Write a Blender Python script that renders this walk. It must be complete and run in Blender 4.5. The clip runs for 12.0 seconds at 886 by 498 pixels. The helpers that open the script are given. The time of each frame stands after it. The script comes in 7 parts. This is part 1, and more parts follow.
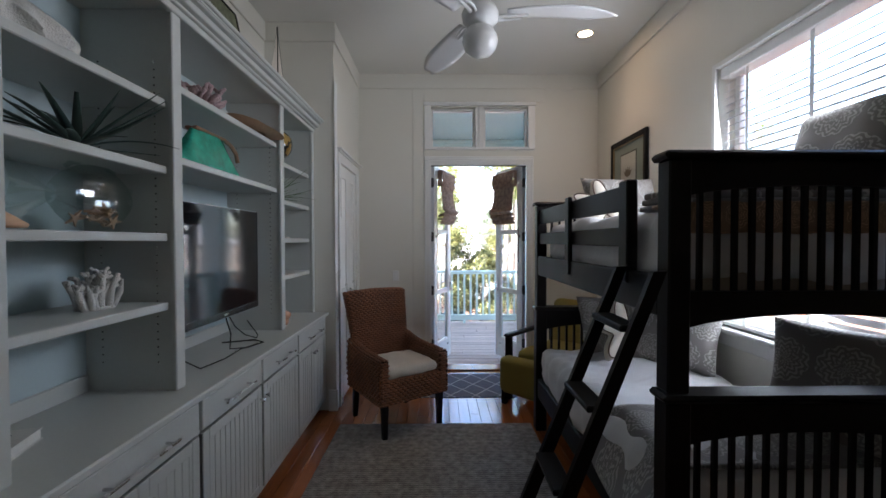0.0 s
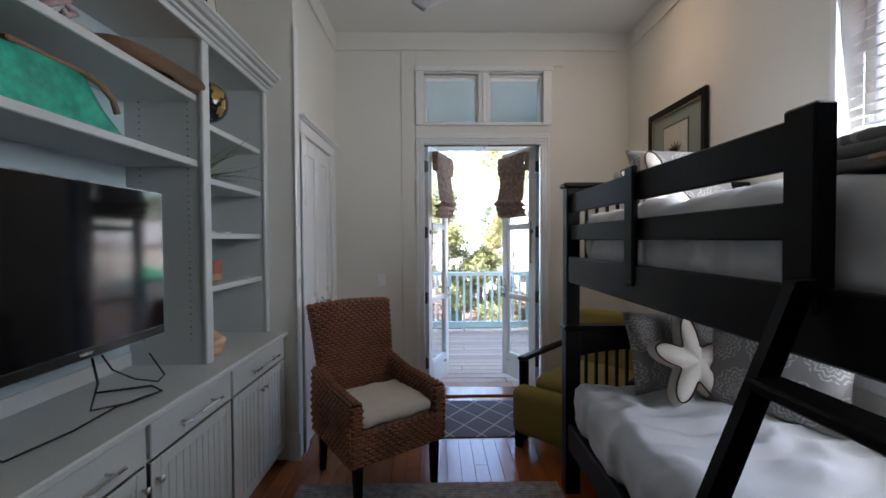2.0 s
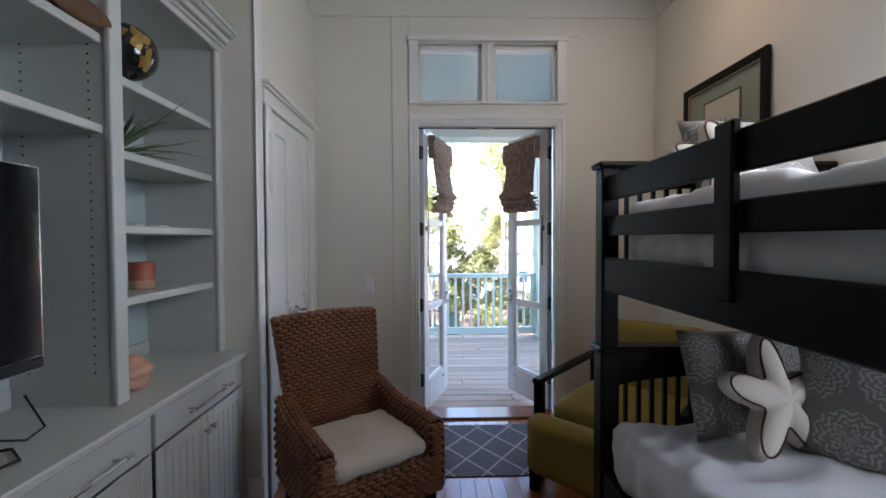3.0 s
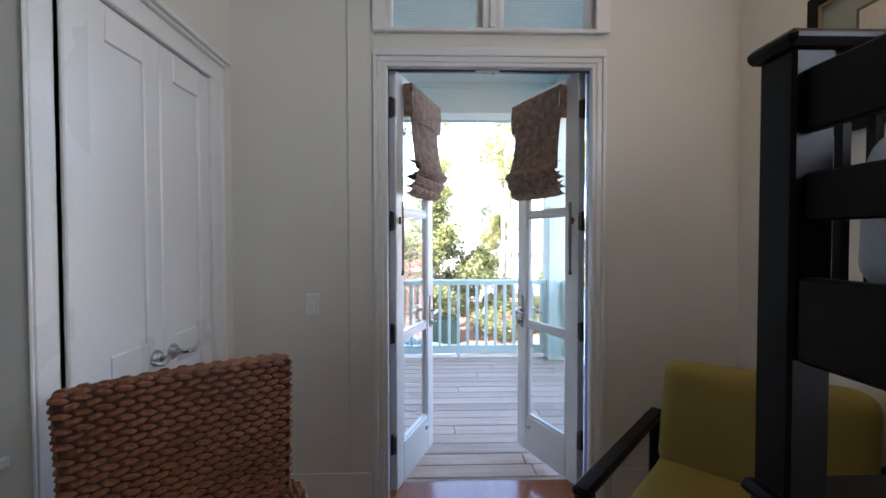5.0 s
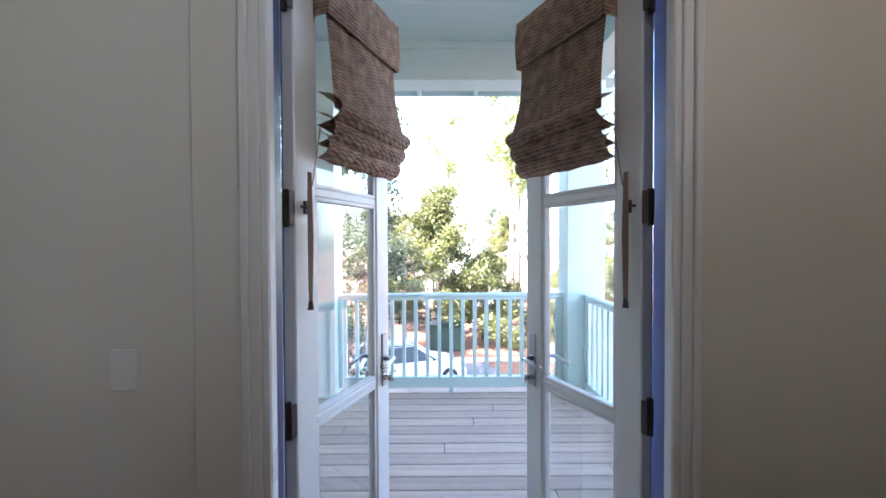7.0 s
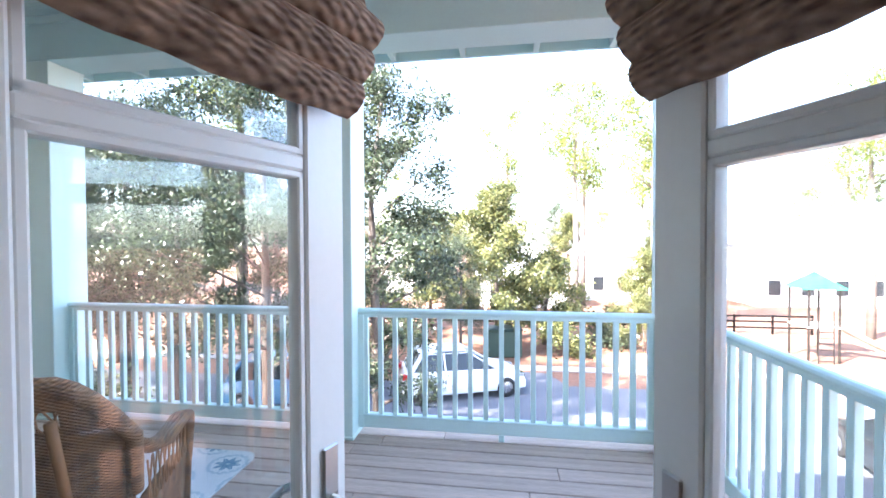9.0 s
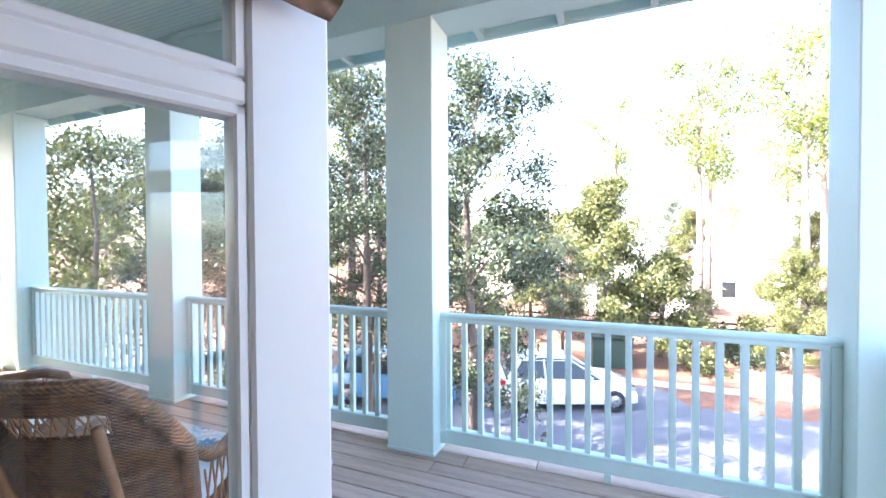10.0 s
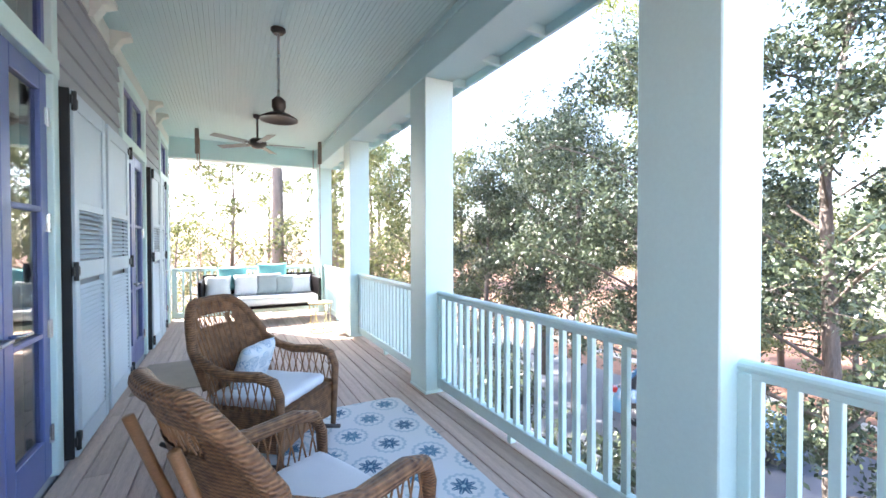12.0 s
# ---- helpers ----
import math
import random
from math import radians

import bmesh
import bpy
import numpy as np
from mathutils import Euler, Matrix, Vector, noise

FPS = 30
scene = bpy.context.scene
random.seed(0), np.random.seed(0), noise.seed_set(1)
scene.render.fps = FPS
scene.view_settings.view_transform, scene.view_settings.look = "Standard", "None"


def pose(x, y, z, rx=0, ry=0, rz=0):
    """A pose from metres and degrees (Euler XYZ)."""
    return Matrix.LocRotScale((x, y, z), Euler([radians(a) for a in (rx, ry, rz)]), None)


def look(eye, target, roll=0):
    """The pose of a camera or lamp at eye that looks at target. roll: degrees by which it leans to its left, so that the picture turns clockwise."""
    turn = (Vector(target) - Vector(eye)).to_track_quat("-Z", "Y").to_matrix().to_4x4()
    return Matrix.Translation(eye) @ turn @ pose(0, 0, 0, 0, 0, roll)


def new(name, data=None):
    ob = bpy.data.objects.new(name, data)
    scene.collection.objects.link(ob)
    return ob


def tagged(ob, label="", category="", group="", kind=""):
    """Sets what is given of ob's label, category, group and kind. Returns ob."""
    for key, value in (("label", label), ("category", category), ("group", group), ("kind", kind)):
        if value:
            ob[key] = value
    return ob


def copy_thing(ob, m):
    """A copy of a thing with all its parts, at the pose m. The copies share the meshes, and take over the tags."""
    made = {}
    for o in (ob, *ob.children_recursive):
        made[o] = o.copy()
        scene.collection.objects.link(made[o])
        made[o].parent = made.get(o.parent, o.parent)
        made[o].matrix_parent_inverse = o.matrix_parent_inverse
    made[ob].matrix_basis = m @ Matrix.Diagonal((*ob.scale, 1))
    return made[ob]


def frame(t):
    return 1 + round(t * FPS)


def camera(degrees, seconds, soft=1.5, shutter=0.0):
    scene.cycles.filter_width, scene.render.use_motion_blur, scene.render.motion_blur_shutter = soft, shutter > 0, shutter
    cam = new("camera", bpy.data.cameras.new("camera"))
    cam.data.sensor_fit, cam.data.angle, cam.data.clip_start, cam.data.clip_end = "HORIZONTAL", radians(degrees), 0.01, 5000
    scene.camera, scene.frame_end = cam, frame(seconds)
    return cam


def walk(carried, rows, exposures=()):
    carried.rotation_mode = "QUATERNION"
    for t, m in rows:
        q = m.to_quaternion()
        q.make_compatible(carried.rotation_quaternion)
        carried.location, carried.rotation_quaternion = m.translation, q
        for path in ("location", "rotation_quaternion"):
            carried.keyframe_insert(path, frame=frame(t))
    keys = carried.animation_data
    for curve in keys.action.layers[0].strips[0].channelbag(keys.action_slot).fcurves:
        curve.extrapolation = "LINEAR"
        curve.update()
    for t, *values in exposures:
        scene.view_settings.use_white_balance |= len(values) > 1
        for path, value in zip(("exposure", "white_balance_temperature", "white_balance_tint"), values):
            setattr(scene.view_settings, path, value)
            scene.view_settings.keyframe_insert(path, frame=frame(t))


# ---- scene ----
cam = camera(94.6, 12.0, 1.6)
PATH = [
    (0, (0.317, 0.589, 1.504), (0.337, 2.588, 1.463), -0.1),
    (0.5, (0.316, 0.756, 1.506), (0.341, 2.756, 1.462), -0.1),
    (1, (0.324, 0.971, 1.493), (0.348, 2.97, 1.449), -0.2),
    (1.5, (0.333, 1.203, 1.498), (0.362, 3.203, 1.45), -0.2),
    (2, (0.339, 1.455, 1.483), (0.371, 3.454, 1.436), -0.3),
    (2.5, (0.337, 1.717, 1.481), (0.377, 3.716, 1.436), -0.2),
    (3, (0.339, 1.993, 1.464), (0.387, 3.992, 1.417), -0.3),
    (3.2, (0.353, 2.104, 1.47), (0.4, 4.103, 1.423), -0.2),
    (4.8, (0.447, 2.956, 1.45), (0.497, 4.955, 1.404), 0.0),
    (5, (0.466, 3.091, 1.447), (0.518, 5.09, 1.401), -0.1),
    (5.5, (0.528, 3.388, 1.444), (0.576, 5.387, 1.4), 0.0),
    (6, (0.577, 3.662, 1.448), (0.631, 5.66, 1.399), -0.1),
    (6.5, (0.632, 3.916, 1.452), (0.686, 5.915, 1.41), -0.3),
    (6.7, (0.665, 4.02, 1.448), (0.7, 6.02, 1.413), -0.3),
    (8.5, (0.741, 4.903, 1.462), (0.7, 6.902, 1.425), -0.2),
    (9, (0.784, 5.126, 1.467), (0.505, 7.107, 1.428), -0.2),
    (9.5, (0.794, 5.328, 1.484), (0.276, 7.259, 1.44), -0.0),
    (10, (0.792, 5.499, 1.446), (0.042, 7.352, 1.412), -0.3),
    (10.5, (0.742, 5.697, 1.441), (-0.246, 7.436, 1.393), 0.1),
    (11, (0.689, 5.862, 1.455), (-0.569, 7.416, 1.401), 0.3),
    (11.5, (0.652, 6.157, 1.433), (-0.908, 7.408, 1.392), -0.1),
    (12, (0.564, 6.394, 1.408), (-1.206, 7.325, 1.378), -0.1),
]
walk(cam, [(t, look(e, g, r)) for t, e, g, r in PATH],
     exposures=[(0.0, 3.5, 6250, 16), (5.0, 3.65, 6150, 16), (6.7, 3.6, 6100, 16), (8.5, 3.45, 6100, 16), (10.0, 3.5, 6150, 16), (12.0, 3.45, 6200, 16)])

# ---------- sky, sun and lamps ----------
SUN_EL, SUN_DIR = radians(38), Vector((-0.78, -0.62, 0))
world = bpy.data.worlds.new("sky")
scene.world = world
world.use_nodes = True
sky = world.node_tree.nodes.new("ShaderNodeTexSky")
sky.sky_type, sky.sun_disc, sky.sun_elevation = "NISHITA", False, SUN_EL
sky.sun_rotation = math.atan2(SUN_DIR.x, SUN_DIR.y)
sky.dust_density, sky.ozone_density = 2.0, 1.0
world.node_tree.links.new(sky.outputs[0], world.node_tree.nodes["Background"].inputs[0])
world.node_tree.nodes["Background"].inputs[1].default_value = 0.15
sun = new("sun", bpy.data.lights.new("sun", "SUN"))
sun.data.energy, sun.data.angle, sun.data.color = 4.5, radians(0.5), (1.0, 0.94, 0.84)
sun.matrix_basis = look(SUN_DIR.normalized() * 30 * math.cos(SUN_EL) + Vector((0, 0, 30 * math.sin(SUN_EL))), (0, 0, 0))
pane = new("window_daylight", bpy.data.lights.new("window_daylight", "AREA"))
pane.data.shape, pane.data.size, pane.data.size_y, pane.data.energy = "RECTANGLE", 1.0, 1.6, 4.3
pane.data.color = (0.90, 0.96, 1.0)
pane.matrix_basis = look((2.145, 2.76, 1.8), (0.5, 3.0, 1.6))
can = new("recessed_bulb", bpy.data.lights.new("recessed_bulb", "SPOT"))
can.data.energy, can.data.spot_size, can.data.spot_blend, can.data.color, can.data.shadow_soft_size = 0.8, radians(110), 0.8, (1.0, 0.62, 0.36), 0.04
can.matrix_basis = look((1.66, 4.36, 3.37), (1.66, 4.36, 0))


# ---------- geometry helpers ----------
class Geo:
    """Vertices and faces of one mesh."""

    def __init__(self):
        self.v, self.f = [], []

    def add(self, vs, fs, m=None):
        n = len(self.v)
        self.v += [tuple(m @ Vector(p)) for p in vs] if m is not None else [tuple(p) for p in vs]
        self.f += [[i + n for i in f] for f in fs]
        return self

    def box(self, x0, y0, z0, x1, y1, z1, c=0.0, m=None):
        """A box; c is the chamfer of its edges."""
        x0, x1 = min(x0, x1), max(x0, x1)
        y0, y1 = min(y0, y1), max(y0, y1)
        z0, z1 = min(z0, z1), max(z0, z1)
        if c <= 0:
            vs = [(x, y, z) for z in (z0, z1) for y in (y0, y1) for x in (x0, x1)]
            fs = [[0, 2, 3, 1], [4, 5, 7, 6], [0, 1, 5, 4], [1, 3, 7, 5], [3, 2, 6, 7], [2, 0, 4, 6]]
            return self.add(vs, fs, m)
        c = min(c, (x1 - x0) * 0.45, (y1 - y0) * 0.45, (z1 - z0) * 0.45)
        vs, idx = [], {}
        for sx in (0, 1):
            for sy in (0, 1):
                for sz in (0, 1):
                    X, Y, Z = (x0, x1)[sx], (y0, y1)[sy], (z0, z1)[sz]
                    dx, dy, dz = (c, -c)[sx], (c, -c)[sy], (c, -c)[sz]
                    for a, p in enumerate(((X, Y + dy, Z + dz), (X + dx, Y, Z + dz), (X + dx, Y + dy, Z))):
                        idx[sx, sy, sz, a] = len(vs)
                        vs.append(p)
        fs = []
        for s in (0, 1):
            q = [idx[s, a, b, 0] for a, b in ((0, 0), (0, 1), (1, 1), (1, 0))]
            fs.append(q if s == 0 else q[::-1])
            q = [idx[a, s, b, 1] for a, b in ((0, 0), (1, 0), (1, 1), (0, 1))]
            fs.append(q if s == 0 else q[::-1])
            q = [idx[a, b, s, 2] for a, b in ((0, 0), (0, 1), (1, 1), (1, 0))]
            fs.append(q if s == 0 else q[::-1])
        for a in (0, 1):
            for b in (0, 1):
                fs.append([idx[0, a, b, 1], idx[1, a, b, 1], idx[1, a, b, 2], idx[0, a, b, 2]])
                fs.append([idx[a, 0, b, 0], idx[a, 1, b, 0], idx[a, 1, b, 2], idx[a, 0, b, 2]])
                fs.append([idx[a, b, 0, 0], idx[a, b, 1, 0], idx[a, b, 1, 1], idx[a, b, 0, 1]])
        for a in (0, 1):
            for b in (0, 1):
                for k in (0, 1):
                    fs.append([idx[a, b, k, 0], idx[a, b, k, 1], idx[a, b, k, 2]])
        return self.add(vs, fs, m)

    def tube(self, pts, r, n=8, caps=True, m=None, flat=1.0):
        """A round bar along points; r is one radius or one for each point."""
        pts = [Vector(p) for p in pts]
        rs = r if isinstance(r, (list, tuple)) else [r] * len(pts)
        vs, fs = [], []
        up = None
        for i, p in enumerate(pts):
            d = (pts[min(i + 1, len(pts) - 1)] - pts[max(i - 1, 0)]).normalized()
            if up is None:
                up = Vector((0, 0, 1)) if abs(d.z) < 0.9 else Vector((1, 0, 0))
            a = d.cross(up).normalized()
            b = a.cross(d).normalized()
            up = b
            for k in range(n):
                w = 2 * math.pi * k / n
                vs.append(p + a * (math.cos(w) * rs[i]) + b * (math.sin(w) * rs[i] * flat))
        for i in range(len(pts) - 1):
            for k in range(n):
                k2 = (k + 1) % n
                fs.append([i * n + k, i * n + k2, (i + 1) * n + k2, (i + 1) * n + k])
        if caps:
            fs.append(list(range(n))[::-1])
            fs.append([(len(pts) - 1) * n + k for k in range(n)])
        return self.add(vs, fs, m)

    def lathe(self, prof, n=24, m=None):
        """A turned shape about z; prof is rows of radius, height."""
        vs = [(r * math.cos(2 * math.pi * k / n), r * math.sin(2 * math.pi * k / n), z) for r, z in prof for k in range(n)]
        fs = [[i * n + k, i * n + (k + 1) % n, (i + 1) * n + (k + 1) % n, (i + 1) * n + k] for i in range(len(prof) - 1) for k in range(n)]
        return self.add(vs, fs, m)

    def patch(self, fn, nu, nv, m=None):
        """A surface from fn(u, v), u and v in 0..1."""
        vs = [fn(i / nu, j / nv) for j in range(nv + 1) for i in range(nu + 1)]
        fs = [[j * (nu + 1) + i, j * (nu + 1) + i + 1, (j + 1) * (nu + 1) + i + 1, (j + 1) * (nu + 1) + i] for j in range(nv) for i in range(nu)]
        return self.add(vs, fs, m)

    def extrude(self, outline, z0, z1, m=None):
        """A flat outline in x, y with thickness from z0 to z1."""
        n = len(outline)
        vs = [(x, y, z0) for x, y in outline] + [(x, y, z1) for x, y in outline]
        fs = [list(range(n))[::-1], [n + i for i in range(n)]] + [[i, (i + 1) % n, n + (i + 1) % n, n + i] for i in range(n)]
        return self.add(vs, fs, m)

    def soft(self, w, d, h, r, n=14, amp=0.0, freq=3.0, seed=0.0, m=None):
        """A cushion-like rounded block, centred in x and y, from z = 0 to h, with creases."""
        vs, fs = [], []
        hw, hd, hh = w / 2 - r, d / 2 - r, h / 2 - r
        for ax in range(3):
            for s in (-1, 1):
                b = len(vs)
                for j in range(n + 1):
                    for i in range(n + 1):
                        p = [0, 0, 0]
                        p[ax], p[(ax + 1) % 3], p[(ax + 2) % 3] = s, 2 * i / n - 1, 2 * j / n - 1
                        q = Vector((p[0] * w / 2, p[1] * d / 2, p[2] * h / 2))
                        core = Vector((max(-hw, min(hw, q.x)), max(-hd, min(hd, q.y)), max(-hh, min(hh, q.z))))
                        o = q - core
                        nrm = o.normalized() if o.length > 1e-6 else Vector((0, 0, 1))
                        q = core + nrm * r if o.length > 1e-6 else q
                        k = noise.noise(q * freq + Vector((seed, 0, 0))) + 0.5 * noise.noise(q * freq * 2.7 + Vector((0, seed, 5)))
                        ridge = 1 - abs(noise.noise(Vector((q.x * freq * 1.3, q.y * freq * 3.1, q.z * freq + seed))))
                        q = q + nrm * amp * (k + ridge * ridge - 0.6)
                        vs.append((q.x, q.y, q.z + h / 2))
                for j in range(n):
                    for i in range(n):
                        f = [b + j * (n + 1) + i, b + j * (n + 1) + i + 1, b + (j + 1) * (n + 1) + i + 1, b + (j + 1) * (n + 1) + i]
                        fs.append(f if s > 0 else f[::-1])
        return self.add(vs, fs, m)

    def pillow(self, w, h, t, n=16, seed=0.0, m=None):
        """A stuffed pillow in the x, z plane, resting on z = 0, thick in y."""
        for s in (-1, 1):
            def fn(u, v, s=s):
                a, b = 2 * u - 1, 2 * v - 1
                k = (max(0.0, 1 - a ** 4) * max(0.0, 1 - b ** 4)) ** 0.55
                pinch = 1 - 0.07 * (1 - abs(a) ** 1.5) * abs(b) ** 3
                pinch2 = 1 - 0.07 * (1 - abs(b) ** 1.5) * abs(a) ** 3
                w2 = 0.012 * noise.noise(Vector((a * 2 + seed, b * 2, s)))
                return (a * w / 2 * pinch2, s * (t / 2 * k + w2 * k), h / 2 + b * h / 2 * pinch)
            self.patch(fn, n, n, m)
        return self

    def mesh(self, name, smooth=False, weld=False):
        me = bpy.data.meshes.new(name)
        me.from_pydata(self.v, [], self.f)
        bm = bmesh.new()
        bm.from_mesh(me)
        if weld:
            bmesh.ops.remove_doubles(bm, verts=bm.verts, dist=1e-5)
        if len(bm.faces) < 60000:
            bmesh.ops.recalc_face_normals(bm, faces=bm.faces)
        for f in bm.faces:
            f.smooth = smooth
        bm.to_mesh(me)
        bm.free()
        return me


def part(name, geo, material, parent=None, label="", smooth=False, weld=False, kind=""):
    """Links a Geo as ONE mesh object, under a thing or part where one is given."""
    me = geo.mesh(name, smooth, weld)
    me.materials.append(material)
    ob = new(name, me)
    ob.parent = parent
    if label or kind:
        tagged(ob, label=label, kind=kind)
    return ob


def thing(name, m, label, category, group="", kind=""):
    """An Empty at a thing's base, for its parts."""
    ob = new(name)
    ob.empty_display_size = 0.1
    ob.matrix_basis = m
    return tagged(ob, label, category, group, kind)


def single(name, geo, material, m, label, category, group="", smooth=True, weld=False, kind=""):
    """A thing of one mesh."""
    ob = part(name, geo, material, None, "", smooth, weld)
    ob.matrix_basis = m
    return tagged(ob, label, category, group, kind)


def structure(name, geo, material, label="", category="", smooth=False):
    ob = part(name, geo, material, None, "", smooth)
    return tagged(ob, label, category or name.split("_")[0], "", "structure")


# ---------- materials ----------
def shader(name):
    m = bpy.data.materials.new(name)
    m.use_nodes = True
    nt = m.node_tree
    return m, nt, nt.nodes["Principled BSDF"]


def link(nt, a, ao, b, bi):
    nt.links.new(a.outputs[ao], b.inputs[bi])


def mat(name, col, rough=0.5, var=0.08, scale=3.0, fine=40.0, bump=0.05, metal=0.0, stretch=(1, 1, 1), each=0.0, spec=0.5, coat=0.0, dist=0.01):
    """A painted or natural surface: base colour with broad and fine variation, gloss variation and fine relief. each: variation from object to object."""
    m, nt, b = shader(name)
    N = nt.nodes.new
    tc, mp = N("ShaderNodeTexCoord"), N("ShaderNodeMapping")
    mp.inputs["Scale"].default_value = stretch
    link(nt, tc, "Object", mp, "Vector")
    n1, n2 = N("ShaderNodeTexNoise"), N("ShaderNodeTexNoise")
    n1.inputs["Scale"].default_value, n1.inputs["Detail"].default_value = scale, 4
    n2.inputs["Scale"].default_value, n2.inputs["Detail"].default_value = fine, 5
    link(nt, mp, "Vector", n1, "Vector")
    link(nt, mp, "Vector", n2, "Vector")
    add = N("ShaderNodeMath")
    add.operation = "ADD"
    link(nt, n1, "Fac", add, 0)
    link(nt, n2, "Fac", add, 1)
    val = N("ShaderNodeMapRange")
    val.inputs["From Min"].default_value, val.inputs["From Max"].default_value = 0.6, 1.4
    val.inputs["To Min"].default_value, val.inputs["To Max"].default_value = 1 - var, 1 + var
    link(nt, add, "Value", val, "Value")
    hs = N("ShaderNodeHueSaturation")
    hs.inputs["Color"].default_value = (*col, 1)
    if each > 0:
        oi, mr, mu = N("ShaderNodeObjectInfo"), N("ShaderNodeMapRange"), N("ShaderNodeMath")
        mr.inputs["To Min"].default_value, mr.inputs["To Max"].default_value = 1 - each, 1 + each
        link(nt, oi, "Random", mr, "Value")
        mu.operation = "MULTIPLY"
        link(nt, mr, "Result", mu, 0)
        link(nt, val, "Result", mu, 1)
        link(nt, mu, "Value", hs, "Value")
    else:
        link(nt, val, "Result", hs, "Value")
    link(nt, hs, "Color", b, "Base Color")
    rr = N("ShaderNodeMapRange")
    rr.inputs["To Min"].default_value, rr.inputs["To Max"].default_value = max(0.02, rough - 0.08), min(1, rough + 0.08)
    link(nt, n1, "Fac", rr, "Value")
    link(nt, rr, "Result", b, "Roughness")
    if bump > 0:
        bp = N("ShaderNodeBump")
        bp.inputs["Strength"].default_value, bp.inputs["Distance"].default_value = bump, dist
        link(nt, n2, "Fac", bp, "Height")
        link(nt, bp, "Normal", b, "Normal")
    b.inputs["Metallic"].default_value = metal
    b.inputs["Specular IOR Level"].default_value = spec
    b.inputs["Coat Weight"].default_value = coat
    return m


def math_node(nt, op, a, bval=None, cval=None):
    n = nt.nodes.new("ShaderNodeMath")
    n.operation = op
    for i, x in enumerate((a, bval, cval)):
        if x is None:
            continue
        if isinstance(x, (int, float)):
            n.inputs[i].default_value = x
        else:
            nt.links.new(x, n.inputs[i])
    return n.outputs[0]


def mix_node(nt, fac, a, b):
    n = nt.nodes.new("ShaderNodeMix")
    n.data_type = "RGBA"
    nt.links.new(fac, n.inputs[0])
    for i, x in ((6, a), (7, b)):
        if isinstance(x, tuple):
            n.inputs[i].default_value = (*x, 1)
        else:
            nt.links.new(x, n.inputs[i])
    return n.outputs[2]


def axes(nt, coord="Object"):
    tc, sp = nt.nodes.new("ShaderNodeTexCoord"), nt.nodes.new("ShaderNodeSeparateXYZ")
    link(nt, tc, coord, sp, "Vector")
    return tc.outputs[coord], sp.outputs


def grain(nt, vec, b, scale, strength, dist=0.004, height=None):
    """Fine relief on a surface."""
    n = nt.nodes.new("ShaderNodeTexNoise")
    n.inputs["Scale"].default_value, n.inputs["Detail"].default_value = scale, 4
    nt.links.new(vec, n.inputs["Vector"])
    bp = nt.nodes.new("ShaderNodeBump")
    bp.inputs["Strength"].default_value, bp.inputs["Distance"].default_value = strength, dist
    nt.links.new(height if height is not None else n.outputs["Fac"], bp.inputs["Height"])
    link(nt, bp, "Normal", b, "Normal")
    return n.outputs["Fac"]


def medallion(name, ground, ink, cell, ax=("X", "Z"), petals=8, accent=None):
    """Woven cloth with a printed grid of round petalled medallions."""
    m, nt, b = shader(name)
    vec, xyz = axes(nt)
    u, v = xyz[ax[0]], xyz[ax[1]]
    row = math_node(nt, "FLOOR", math_node(nt, "DIVIDE", v, cell))
    shift = math_node(nt, "MULTIPLY", math_node(nt, "MODULO", math_node(nt, "ABSOLUTE", row), 2.0), 0.5)
    cu = math_node(nt, "SUBTRACT", math_node(nt, "FRACT", math_node(nt, "ADD", math_node(nt, "DIVIDE", u, cell), shift)), 0.5)
    cv = math_node(nt, "SUBTRACT", math_node(nt, "FRACT", math_node(nt, "DIVIDE", v, cell)), 0.5)
    r = math_node(nt, "SQRT", math_node(nt, "ADD", math_node(nt, "MULTIPLY", cu, cu), math_node(nt, "MULTIPLY", cv, cv)))
    ang = math_node(nt, "ARCTAN2", cv, cu)
    pet = math_node(nt, "MULTIPLY", math_node(nt, "COSINE", math_node(nt, "MULTIPLY", ang, float(petals))), 0.035)
    rp = math_node(nt, "ADD", r, pet)
    rings = math_node(nt, "GREATER_THAN", math_node(nt, "SINE", math_node(nt, "MULTIPLY", rp, 62.0)), 0.1)
    inside = math_node(nt, "LESS_THAN", r, 0.46)
    n = nt.nodes.new("ShaderNodeTexNoise")
    n.inputs["Scale"].default_value = 60
    nt.links.new(vec, n.inputs["Vector"])
    worn = math_node(nt, "GREATER_THAN", n.outputs["Fac"], 0.42)
    fac = math_node(nt, "MULTIPLY", math_node(nt, "MULTIPLY", rings, inside), worn)
    col = mix_node(nt, math_node(nt, "MULTIPLY", fac, 0.8), ground, ink)
    if accent:
        col = mix_node(nt, math_node(nt, "LESS_THAN", math_node(nt, "SUBTRACT", r, math_node(nt, "MULTIPLY", pet, 3.0)), 0.2), col, accent)
    nt.links.new(col, b.inputs["Base Color"])
    b.inputs["Roughness"].default_value = 0.9
    b.inputs["Sheen Weight"].default_value = 0.2
    grain(nt, vec, b, 350, 0.4, 0.002)
    return m


def glass(name, tint=(1, 1, 1), rough=0.0):
    m, nt, b = shader(name)
    b.inputs["Base Color"].default_value = (*tint, 1)
    b.inputs["Transmission Weight"].default_value = 1
    b.inputs["Roughness"].default_value = rough
    b.inputs["IOR"].default_value = 1.45
    return m


def lamp_glow(name, col, strength):
    m, nt, b = shader(name)
    b.inputs["Emission Color"].default_value = (*col, 1)
    b.inputs["Emission Strength"].default_value = strength
    return m


